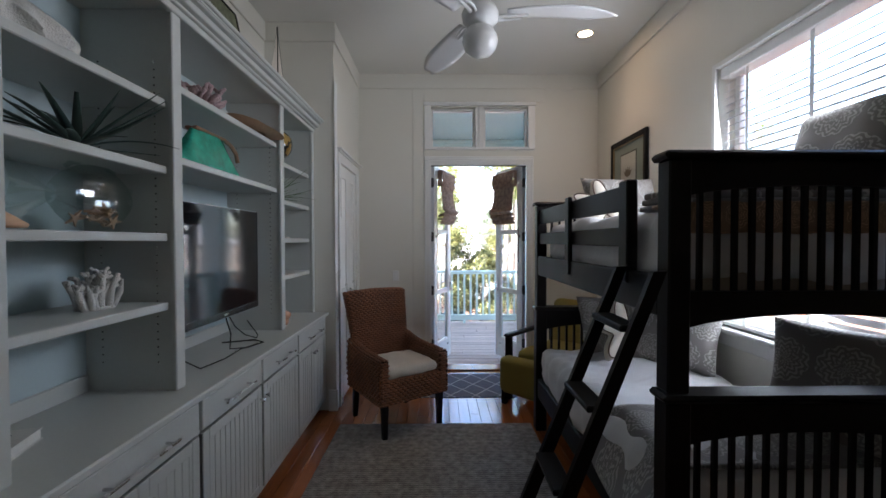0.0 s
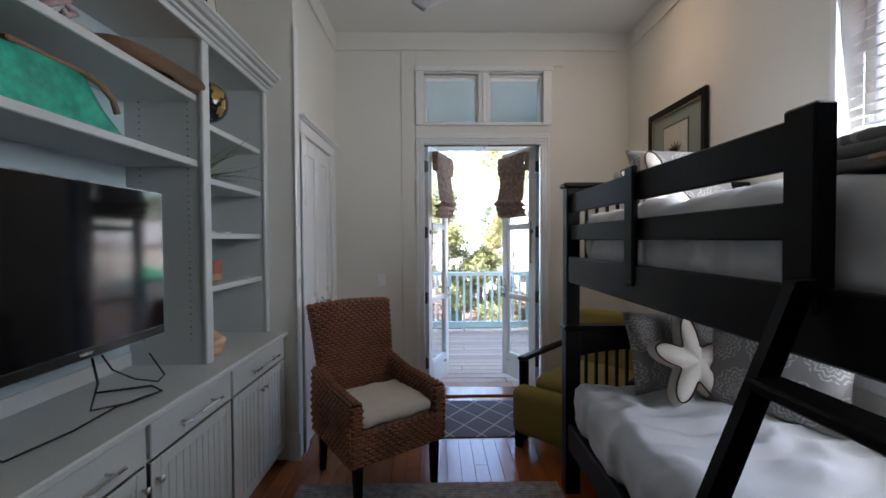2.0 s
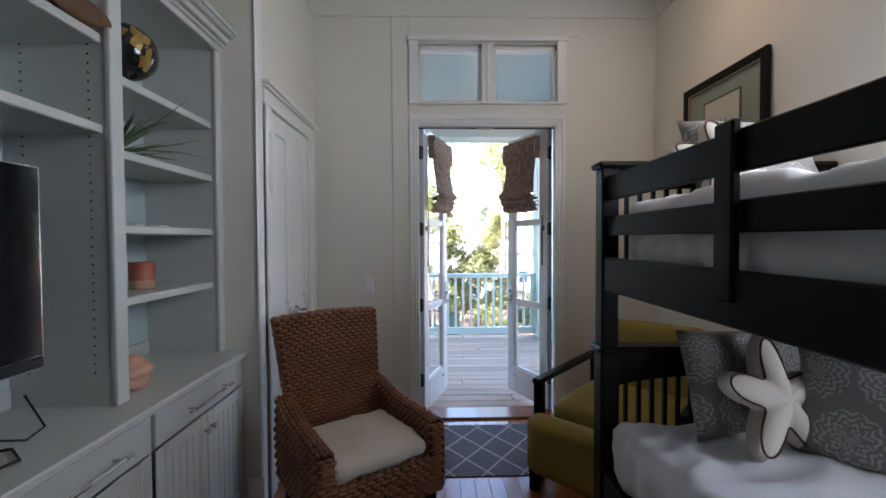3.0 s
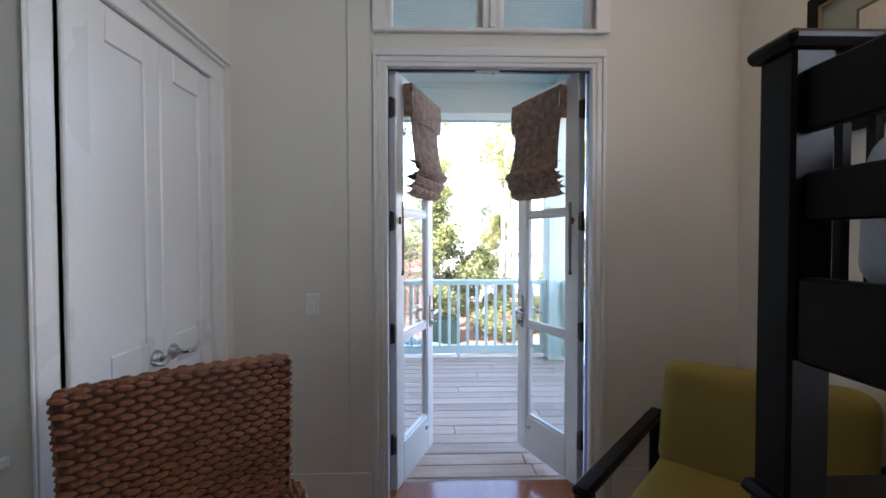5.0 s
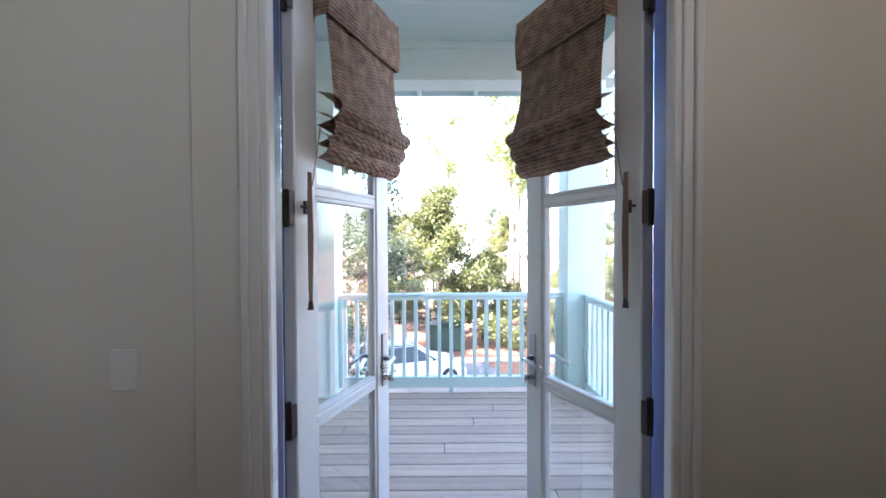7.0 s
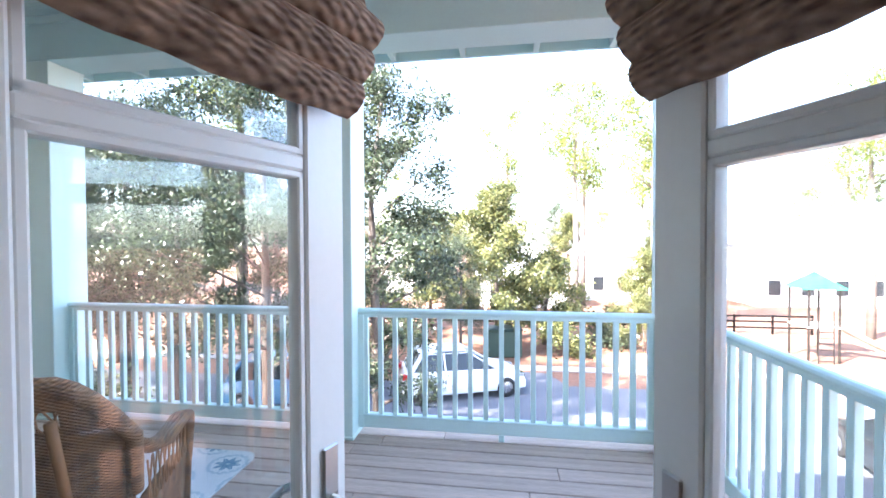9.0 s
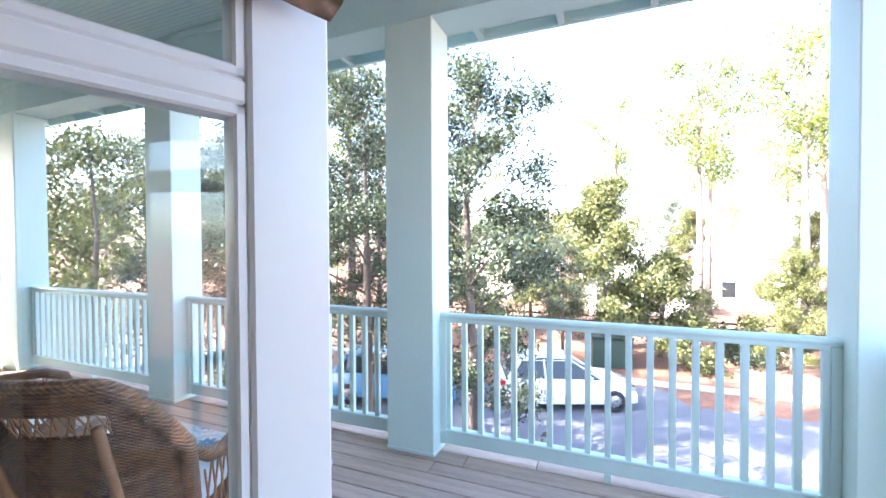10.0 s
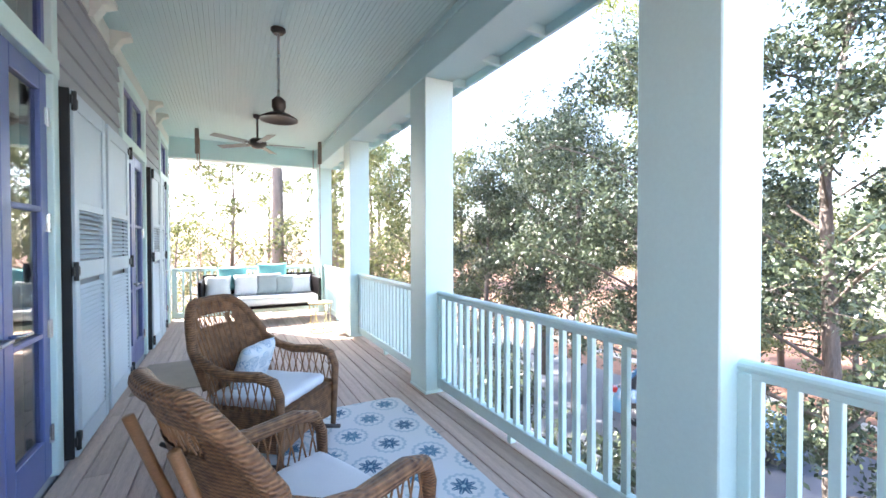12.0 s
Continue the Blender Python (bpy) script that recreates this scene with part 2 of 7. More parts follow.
def weave_cloth(name, a, c, ax, pitch, band, rough=0.8):
    """Split reed or rush woven in bands; ax gives the two directions."""
    m, nt, b = shader(name)
    vec, xyz = axes(nt)
    s1 = math_node(nt, "SINE", math_node(nt, "MULTIPLY", xyz[ax[0]], 2 * math.pi / pitch))
    s2 = math_node(nt, "SINE", math_node(nt, "MULTIPLY", xyz[ax[1]], 2 * math.pi / band))
    w = math_node(nt, "MULTIPLY", s1, s2)
    n = nt.nodes.new("ShaderNodeTexNoise")
    n.inputs["Scale"].default_value, n.inputs["Detail"].default_value = 25, 4
    nt.links.new(vec, n.inputs["Vector"])
    fac = math_node(nt, "ADD", math_node(nt, "MULTIPLY", math_node(nt, "ADD", math_node(nt, "MULTIPLY", w, 0.35), math_node(nt, "MULTIPLY", s2, 0.65)), 0.2), math_node(nt, "MULTIPLY", n.outputs["Fac"], 1.0))
    ramp = nt.nodes.new("ShaderNodeMapRange")
    ramp.inputs["From Min"].default_value, ramp.inputs["From Max"].default_value = 0.25, 0.8
    nt.links.new(fac, ramp.inputs["Value"])
    nt.links.new(mix_node(nt, ramp.outputs[0], a, c), b.inputs["Base Color"])
    b.inputs["Roughness"].default_value = rough
    grain(nt, vec, b, 90, 0.7, 0.004, math_node(nt, "ADD", w, n.outputs["Fac"]))
    return m


def lattice(name, ground, line, du, dv, width):
    """Flat woven rug with a pale diamond lattice."""
    m, nt, b = shader(name)
    vec, xyz = axes(nt)
    u, v = math_node(nt, "DIVIDE", xyz["X"], du), math_node(nt, "DIVIDE", xyz["Y"], dv)
    p = math_node(nt, "ABSOLUTE", math_node(nt, "SUBTRACT", math_node(nt, "FRACT", math_node(nt, "ADD", u, v)), 0.5))
    q = math_node(nt, "ABSOLUTE", math_node(nt, "SUBTRACT", math_node(nt, "FRACT", math_node(nt, "SUBTRACT", u, v)), 0.5))
    fac = math_node(nt, "LESS_THAN", math_node(nt, "MINIMUM", p, q), width)
    n = nt.nodes.new("ShaderNodeTexNoise")
    n.inputs["Scale"].default_value = 45
    nt.links.new(vec, n.inputs["Vector"])
    g = mix_node(nt, n.outputs["Fac"], tuple(x * 0.7 for x in ground), tuple(min(1, x * 1.3) for x in ground))
    nt.links.new(mix_node(nt, fac, g, line), b.inputs["Base Color"])
    b.inputs["Roughness"].default_value = 0.95
    grain(nt, vec, b, 260, 0.6, 0.003)
    return m


def leaf_mat(name, c1, c2, through_=0.35):
    """Leaves: each its own tone, some light passing through."""
    m, nt, b = shader(name)
    g = nt.nodes.new("ShaderNodeNewGeometry")
    col = mix_node(nt, g.outputs["Random Per Island"], c1, c2)
    nt.links.new(col, b.inputs["Base Color"])
    b.inputs["Roughness"].default_value = 0.35
    tr = nt.nodes.new("ShaderNodeBsdfTranslucent")
    nt.links.new(col, tr.inputs["Color"])
    mx = nt.nodes.new("ShaderNodeMixShader")
    mx.inputs[0].default_value = through_
    link(nt, b, "BSDF", mx, 1)
    link(nt, tr, "BSDF", mx, 2)
    link(nt, mx, "Shader", nt.nodes["Material Output"], "Surface")
    return m


M_WALL = mat("wall_paint", (0.74, 0.72, 0.65), 0.55, 0.02, 0.8, 120, 0.04)
M_CEIL = mat("ceiling_paint", (0.76, 0.75, 0.70), 0.7, 0.02, 0.8, 120, 0.03)
M_TRIM = mat("white_trim_paint", (0.80, 0.80, 0.78), 0.3, 0.02, 1.5, 60, 0.03)
M_CAB = mat("grey_cabinet_paint", (0.55, 0.565, 0.54), 0.4, 0.04, 1.5, 80, 0.04)
M_CABBACK = mat("pale_blue_back_paint", (0.50, 0.60, 0.62), 0.5, 0.03, 1.5, 80, 0.03)
M_FLOOR = mat("orange_oak_floor", (0.36, 0.11, 0.03), 0.16, 0.3, 2.0, 26, 0.05, stretch=(9, 0.8, 1), each=0.14, coat=0.3)
M_ESPRESSO = mat("espresso_wood", (0.006, 0.0045, 0.0045), 0.42, 0.25, 3, 60, 0.05, coat=0.0, spec=0.14)
M_STEEL = mat("brushed_steel", (0.55, 0.55, 0.55), 0.28, 0.05, 5, 200, 0.02, metal=1.0)
M_BRONZE = mat("dark_bronze", (0.07, 0.06, 0.055), 0.4, 0.1, 8, 90, 0.05, metal=0.8)
M_IRON = mat("black_iron", (0.02, 0.02, 0.022), 0.5, 0.15, 8, 90, 0.08, metal=0.3)
M_BLACK = mat("black_plastic", (0.012, 0.012, 0.013), 0.25, 0.1, 5, 90, 0.02)
M_SCREEN = mat("black_screen", (0.006, 0.006, 0.007), 0.07, 0.05, 2, 20, 0.0, spec=0.3)
M_SHEET = mat("white_bed_cotton", (0.74, 0.74, 0.76), 0.85, 0.04, 3, 300, 0.12, dist=0.003)
M_SKIRT = mat("taupe_box_cover", (0.40, 0.33, 0.27), 0.9, 0.08, 3, 250, 0.2, dist=0.003)
M_PATTERN = medallion("taupe_medallion_cloth", (0.25, 0.235, 0.225), (0.55, 0.53, 0.50), 0.21, petals=12)
M_PATTERN_FLAT = medallion("taupe_medallion_quilt", (0.22, 0.21, 0.205), (0.50, 0.48, 0.45), 0.21, ("X", "Y"), 12)
M_RUSTCLOTH = medallion("rust_medallion_cloth", (0.28, 0.18, 0.12), (0.62, 0.40, 0.26), 0.11)
M_CREAM = mat("cream_canvas", (0.66, 0.60, 0.52), 0.9, 0.06, 4, 220, 0.25, dist=0.003)
M_OLIVE = mat("mustard_green_fabric", (0.27, 0.205, 0.045), 0.9, 0.08, 4, 240, 0.25, dist=0.003)
M_JUTE = weave_cloth("grey_jute", (0.17, 0.15, 0.14), (0.46, 0.42, 0.38), ("X", "Y"), 0.034, 0.022, 0.95)
M_RUG = lattice("blue_grey_lattice", (0.16, 0.17, 0.21), (0.52, 0.52, 0.53), 0.24, 0.30, 0.035)
M_SEAGRASS = mat("braided_seagrass", (0.25, 0.10, 0.048), 0.5, 0.5, 7, 70, 0.3, dist=0.004)
M_SEAGRASS_DARK = mat("gap_shade_and_seam_brown", (0.055, 0.025, 0.015), 0.9, 0.2, 6, 70, 0.2)
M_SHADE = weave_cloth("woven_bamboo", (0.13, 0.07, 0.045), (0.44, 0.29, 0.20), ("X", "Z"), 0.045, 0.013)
M_CORD = mat("shade_cord", (0.26, 0.18, 0.14), 0.9, 0.1, 20, 200, 0.2)
M_GLASS = glass("window_glass", (0.92, 0.95, 0.95))
M_BLOWN, _nt, _b = shader("blown_glass")
_tr, _gl, _mx = _nt.nodes.new("ShaderNodeBsdfTransparent"), _nt.nodes.new("ShaderNodeBsdfGlossy"), _nt.nodes.new("ShaderNodeMixShader")
_tr.inputs["Color"].default_value, _gl.inputs["Roughness"].default_value, _mx.inputs[0].default_value = (0.88, 0.93, 0.92, 1), 0.03, 0.17
link(_nt, _tr, "BSDF", _mx, 1)
link(_nt, _gl, "BSDF", _mx, 2)
link(_nt, _mx, "Shader", _nt.nodes["Material Output"], "Surface")
M_BLIND = mat("white_blind_slat", (0.78, 0.78, 0.76), 0.5, 0.03, 3, 90, 0.02)
_nt = M_BLIND.node_tree
_tr, _mx = _nt.nodes.new("ShaderNodeBsdfTranslucent"), _nt.nodes.new("ShaderNodeMixShader")
_tr.inputs["Color"].default_value, _mx.inputs[0].default_value = (0.8, 0.8, 0.78, 1), 0.4
link(_nt, _nt.nodes["Principled BSDF"], "BSDF", _mx, 1)
link(_nt, _tr, "BSDF", _mx, 2)
link(_nt, _mx, "Shader", _nt.nodes["Material Output"], "Surface")
M_MINT = mat("pale_mint_paint", (0.62, 0.77, 0.73), 0.45, 0.04, 1.2, 60, 0.06)
M_MINTBLUE = mat("pale_blue_beam_paint", (0.50, 0.70, 0.70), 0.45, 0.04, 1.2, 60, 0.05)
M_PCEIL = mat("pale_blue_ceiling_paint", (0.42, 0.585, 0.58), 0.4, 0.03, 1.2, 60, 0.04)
M_SHUTTER = mat("pale_grey_blue_shutter", (0.47, 0.545, 0.60), 0.5, 0.04, 2, 60, 0.05)
M_BLUE = mat("violet_blue_door_paint", (0.10, 0.13, 0.31), 0.35, 0.06, 2, 60, 0.05)
M_SIDING = mat("grey_siding", (0.34, 0.36, 0.38), 0.6, 0.06, 2, 50, 0.08, stretch=(0.3, 1, 3), each=0.04)
M_DECK = mat("weathered_deck_board", (0.50, 0.375, 0.30), 0.75, 0.32, 2.2, 30, 0.3, stretch=(0.5, 9, 9), each=0.16, dist=0.006)
# wide colour spread: cane tone, plus painted shade between the strands
M_WICKER = weave_cloth("honey_wicker", (0.075, 0.03, 0.012), (0.34, 0.165, 0.07), ("X", "Z"), 0.022, 0.014, 0.55)
M_CANE = mat("honey_cane_wrap", (0.27, 0.12, 0.045), 0.5, 0.25, 10, 120, 0.4, stretch=(1, 1, 3))
M_BARK = mat("grey_bark", (0.16, 0.13, 0.11), 0.9, 0.35, 3, 18, 0.8, stretch=(3, 3, 0.6), dist=0.03)
M_LEAF_OAK = leaf_mat("oak_leaf", (0.014, 0.026, 0.013), (0.12, 0.15, 0.085), 0.25)
M_LEAF_YEL = leaf_mat("sunlit_cedar_leaf", (0.04, 0.06, 0.02), (0.26, 0.26, 0.10))
M_LEAF_PINE = leaf_mat("pine_needle", (0.05, 0.09, 0.02), (0.24, 0.25, 0.05))
M_LEAF_AUT = leaf_mat("autumn_leaf", (0.07, 0.09, 0.03), (0.24, 0.25, 0.10))
M_GROUND = mat("pine_straw_ground", (0.21, 0.105, 0.065), 0.95, 0.35, 0.25, 6, 0.5, dist=0.05)
M_ROAD = mat("grey_asphalt", (0.13, 0.135, 0.15), 0.85, 0.15, 0.6, 40, 0.3)
M_PATH = mat("concrete_path", (0.42, 0.38, 0.34), 0.85, 0.12, 0.8, 40, 0.2)
M_CARW = mat("white_car_paint", (0.78, 0.79, 0.80), 0.25, 0.02, 1, 40, 0.0, coat=0.6)
M_CARB = mat("blue_car_paint", (0.10, 0.25, 0.42), 0.25, 0.02, 1, 40, 0.0, coat=0.6)
M_CARGLASS = mat("dark_car_glass", (0.02, 0.025, 0.03), 0.06, 0.05, 1, 20, 0.0)
M_TYRE = mat("black_rubber", (0.02, 0.02, 0.02), 0.85, 0.2, 8, 80, 0.2)
M_RED = mat("red_lens", (0.5, 0.02, 0.02), 0.2, 0.05, 5, 50, 0.0)


# ---------- the room ----------
CEIL, RW, LW, BACK, FARW, EXT = 3.40, 2.15, -1.20, -1.2, 5.30, 5.45
DX0, DX1, DH = 0.216, 1.340, 2.38
structure("floor", Geo().box(LW - 0.2, BACK - 0.2, -0.30, RW + 0.2, 5.42, -0.022), M_SEAGRASS_DARK, "subfloor under orange oak boards", "floor")
g = Geo()
g.box(LW - 0.2, BACK - 0.2, CEIL, RW + 0.2, EXT, CEIL + 0.2)
structure("ceiling", g, M_CEIL, "smooth off-white painted ceiling", "ceiling")
g = Geo()
for x0, x1, z0, z1 in ((LW - 0.2, DX0 - 0.03, -0.3, CEIL), (DX1 + 0.03, RW + 0.2, -0.3, CEIL), (DX0 - 0.03, DX1 + 0.03, DH + 0.03, 2.545), (DX0 - 0.03, DX0, 2.545, 3.03), (DX0 - 0.03, DX1 + 0.03, 3.03, CEIL), (DX0 - 0.03, DX1 + 0.03, -0.3, -0.022)):
    g.box(x0, FARW, z0, x1, EXT, z1)
structure("wall_north", g, M_WALL, "cream painted wall with the porch doorway", "wall")
WY0, WY1, WZ0, WZ1 = 1.92, 3.27, 0.95, 2.62
g = Geo()
for y0, y1, z0, z1 in ((BACK, WY0, -0.3, CEIL), (WY1, FARW, -0.3, CEIL), (WY0, WY1, -0.3, WZ0), (WY0, WY1, WZ1, CEIL)):
    g.box(RW, y0, z0, RW + 0.18, y1, z1)
structure("wall_east", g, M_WALL, "cream painted wall behind the bunk bed", "wall")
structure("wall_west", Geo().box(LW - 0.18, BACK, -0.3, LW, FARW, CEIL), M_WALL, "cream painted wall behind the shelves", "wall")
structure("wall_south", Geo().box(LW - 0.2, BACK - 0.18, -0.3, RW + 0.2, BACK, CEIL), M_WALL, "plain cream wall", "wall")
CX, CY = -0.60, 4.20
CD0, CD1, CDH = 4.38, 5.08, 2.22
g = Geo()
g.box(LW, CY, -0.02, CX - 0.1, CY + 0.1, CEIL)
for y0, y1, z0, z1 in ((CY, CD0, -0.02, CEIL), (CD1, FARW, -0.02, CEIL), (CD0, CD1, CDH, CEIL)):
    g.box(CX - 0.1, y0, z0, CX, y1, z1)
structure("wall_closet", g, M_WALL, "cream closet wall with a boxed corner", "wall")
structure("wall_closet_back", Geo().box(LW, 4.3, -0.02, LW + 0.02, FARW, CEIL), M_WALL, "plain closet back", "wall")
# flat frieze board and cove under the ceiling
g = Geo()
g.box(CX, FARW - 0.02, 3.235, RW, FARW, CEIL, 0.004)
g.box(CX, CY, 3.235, CX + 0.02, FARW - 0.02, CEIL, 0.004)
g.box(LW, CY - 0.02, 3.235, CX + 0.02, CY, CEIL, 0.004)
g.box(RW - 0.02, BACK, 3.235, RW, FARW - 0.02, CEIL, 0.004)
g.box(LW, BACK, 3.235, LW + 0.02, CY - 0.02, CEIL, 0.004)
structure("trim_frieze", g, M_WALL, "flat painted frieze board under the ceiling", "trim")
# wide board surround of the doorway, and corner board
g = Geo()
g.box(0.018, FARW - 0.012, 0.0, DX0 - 0.063, FARW, 3.235, 0.003)
g.box(DX0 - 0.063, FARW - 0.012, 3.09, 1.53, FARW, 3.235, 0.003)
structure("trim_panel", g, M_WALL, "flat cream boards round the doorway", "trim")
g = Geo()
g.box(CX, CY, 0.0, CX + 0.012, CY + 0.07, 2.9, 0.003)
g.box(CX + 0.003, CY - 0.012, 0.0, CX + 0.06 - 0.05, CY, 2.9, 0.003)
structure("trim_corner", g, M_TRIM, "white corner board", "trim")
g = Geo()
H = 0.19
g.box(CX + 0.02, FARW - 0.022, 0, 0.13, FARW - 0.013, H, 0.004)
g.box(1.452, FARW - 0.022, 0, RW, FARW - 0.013, H, 0.004)
g.box(RW - 0.018, BACK, 0, RW, FARW - 0.022, H, 0.004)
g.box(CX, CY + 0.075, 0, CX + 0.02, CD0 - 0.105, H, 0.004)
g.box(CX, CD1 + 0.105, 0, CX + 0.02, FARW - 0.022, H, 0.004)
g.box(CX - 0.06, CY - 0.022, 0, CX + 0.025, CY - 0.012, H, 0.004)
g.box(LW, BACK, 0, LW + 0.018, 1.5, H, 0.004)
g.box(LW, BACK, 0, RW, BACK + 0.018, H, 0.004)
structure("baseboard", g, M_TRIM, "tall white painted baseboard", "baseboard")


def moulded(g, x0, z0, x1, z1, y, w=0.085, bottom=False):
    """Casing of stepped mouldings round an opening in the far wall; outer edge is stepped."""
    for k, (a, b, d) in enumerate(((0.0, w * 0.3, 0.012), (w * 0.3, w * 0.7, 0.018), (w * 0.7, w, 0.028))):
        g.box(x0 - b, y - d, z0, x0 - a, y, z1 + a, 0.003)
        g.box(x1 + a, y - d, z0, x1 + b, y, z1 + a, 0.003)
        g.box(x0 - b, y - d, z1 + a, x1 + b, y, z1 + b, 0.003)
        if bottom:
            g.box(x0 - b, y - d, z0 - b, x1 + b, y, z0 - a, 0.003)


g = Geo()
moulded(g, DX0 + 0.010, 0.0, DX1 - 0.010, DH - 0.010, FARW, 0.072)
g.box(DX0 - 0.062, FARW - 0.02, DH + 0.062, DX1 + 0.062, FARW, DH + 0.088, 0.004)
for x0, x1 in ((DX0 - 0.03, DX0 + 0.012), (DX1 - 0.012, DX1 + 0.03)):
    g.box(x0, FARW - 0.008, 0, x1, FARW + 0.03, DH - 0.012, 0.002)
g.box(DX0 - 0.03, FARW - 0.008, DH - 0.012, DX1 + 0.03, FARW + 0.03, DH + 0.03, 0.002)
structure("door_1", g, M_TRIM, "white stepped casing of the porch doorway", "door casing")
g = Geo()
for x0, x1 in ((DX0 - 0.03, DX0 - 0.02), (DX1 + 0.02, DX1 + 0.03)):
    g.box(x0, FARW + 0.031, 0, x1, EXT + 0.006, DH + 0.018)
g.box(DX0 - 0.03, FARW + 0.031, DH + 0.02, DX1 + 0.03, EXT + 0.006, DH + 0.03)
structure("trim_rebate", g, M_BLUE, "violet-blue painted outer rebate of the porch doorway", "trim")
g = Geo()
for x0, x1 in ((DX0 - 0.004, DX0 + 0.008), (DX1 - 0.008, DX1 + 0.004)):
    g.box(x0, FARW + 0.03, 0, x1, FARW + 0.038, DH - 0.016, 0.002)
g.box(DX0, FARW + 0.03, DH - 0.02, DX1, FARW + 0.038, DH - 0.004, 0.002)
structure("trim_weatherstrip", g, M_BRONZE, "dark rubber strip along the doorway stop", "trim")
g = Geo().box(0.70, FARW + 0.012, DH - 0.026, 0.83, FARW + 0.028, DH - 0.012, 0.003).tube([(0.80, FARW + 0.02, DH - 0.02), (0.80, FARW + 0.02, DH - 0.045)], 0.006, 8)
structure("trim_bolt_keep", g, M_STEEL, "small steel bolt keep under the door head", "door bolt")
structure("trim_threshold", Geo().box(DX0, FARW - 0.03, -0.02, DX1, EXT + 0.03, 0.018, 0.006), M_FLOOR, "worn orange wooden door sill", "sill")
# transom window of two lights
tw = thing("window_1", pose(0, 0, 0), "two-light transom window over the porch doors", "window", kind="structure")
g = Geo()
TX0, TX1, TZ0, TZ1 = 0.228, 1.341, 2.565, 3.02
g.box(TX0 - 0.075, FARW - 0.034, TZ0 - 0.02, TX0, FARW - 0.012, TZ1 + 0.02, 0.004)
g.box(TX1, FARW - 0.034, TZ0 - 0.02, TX1 + 0.075, FARW - 0.012, TZ1 + 0.02, 0.004)
g.box(TX0 - 0.085, FARW - 0.042, TZ1 + 0.02, TX1 + 0.085, FARW - 0.012, TZ1 + 0.06, 0.004)
g.box(TX0, FARW - 0.036, TZ0 - 0.022, TX1, FARW - 0.012, TZ0, 0.004)
part("window_frame", g, M_TRIM, tw)
xm = (TX0 + TX1) / 2
g = Geo().box(xm - 0.05, FARW - 0.03, TZ0, xm + 0.05, EXT, TZ1, 0.004).box(xm - 0.014, FARW - 0.042, TZ0, xm + 0.014, FARW - 0.02, TZ1, 0.004)
part("mullion", g, M_TRIM, tw)
for x0, x1 in ((TX0, xm - 0.05), (xm + 0.05, TX1)):
    g = Geo()
    g.box(x0, FARW + 0.02, TZ0, x0 + 0.022, EXT - 0.03, TZ1, 0.003).box(x1 - 0.022, FARW + 0.02, TZ0, x1, EXT - 0.03, TZ1, 0.003)
    g.box(x0, FARW + 0.02, TZ0, x1, EXT - 0.03, TZ0 + 0.022, 0.003).box(x0, FARW + 0.02, TZ1 - 0.022, x1, EXT - 0.03, TZ1, 0.003)
    part("sash", g, M_TRIM, tw)
    ob = part("pane", Geo().box(x0 + 0.02, FARW + 0.07, TZ0 + 0.02, x1 - 0.02, FARW + 0.075, TZ1 - 0.02), M_GLASS, tw)
    ob.visible_shadow = False

# ---------- porch shell ----------
DK, PY, PE, PXR = -0.03, 8.34, -8.55, 2.25
BB, PC = 2.97, 3.33
structure("deck_frame", Geo().box(PE, EXT, -0.34, PXR, PY, DK - 0.032), M_BARK, "dark joists under the deck boards", "deck")
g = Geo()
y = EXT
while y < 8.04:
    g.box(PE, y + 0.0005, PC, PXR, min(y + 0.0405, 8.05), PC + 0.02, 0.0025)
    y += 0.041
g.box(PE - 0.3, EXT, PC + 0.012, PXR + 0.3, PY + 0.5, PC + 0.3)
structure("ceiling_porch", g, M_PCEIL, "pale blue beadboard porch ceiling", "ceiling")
g = Geo()
g.box(PE, 8.04, BB, PXR, 8.34, PC + 0.02, 0.005)
g.box(PE, 8.02, PC - 0.07, PXR - 0.36, 8.04, PC, 0.006)
g.box(PE, EXT, BB, PE + 0.3, 8.04, PC + 0.02, 0.005)
g.box(PXR - 0.3, EXT, BB, PXR, 8.04, PC + 0.02, 0.005)
structure("beam", g, M_MINTBLUE, "pale blue boxed porch beams", "beam")
# eave outside the beam, with rafter tails
structure("eave", Geo().box(PE - 0.3, 8.34, 3.10, PXR + 0.3, 8.62, 3.14).box(PE - 0.3, 8.60, 3.02, PXR + 0.3, 8.63, 3.14), M_MINTBLUE, "narrow painted eave", "eave")
# house mass
g = Geo()
OPEN = ((-5.77, -4.62), (-2.70, -1.55), (-8.0, -7.2))
xs = [PE] + sorted([e for o in OPEN for e in o]) + [LW - 0.2]
for a, b in zip(xs[0::2], xs[1::2]):
    g.box(a, FARW + 0.02, -0.3, b, EXT - 0.02, CEIL)
for a, b in OPEN:
    g.box(a, FARW + 0.02, 2.42, b, EXT - 0.02, 2.54).box(a, FARW + 0.02, 3.06, b, EXT - 0.02, CEIL).box(a, FARW + 0.02, -0.3, b, EXT - 0.02, 0.0)
structure("wall_house", g, M_SIDING, "grey house wall along the porch", "wall")
structure("wall_house_inside", Geo().box(PE, 1.5, -0.3, LW - 0.3, 1.7, CEIL).box(PE, 1.5, -0.3, PE + 0.2, FARW, CEIL).box(PE, 1.5, -0.32, LW - 0.3, FARW + 0.02, -0.02).box(PE, 1.5, CEIL, LW - 0.2, EXT, CEIL + 0.2), M_WALL, "plain inner walls of the next room", "wall")
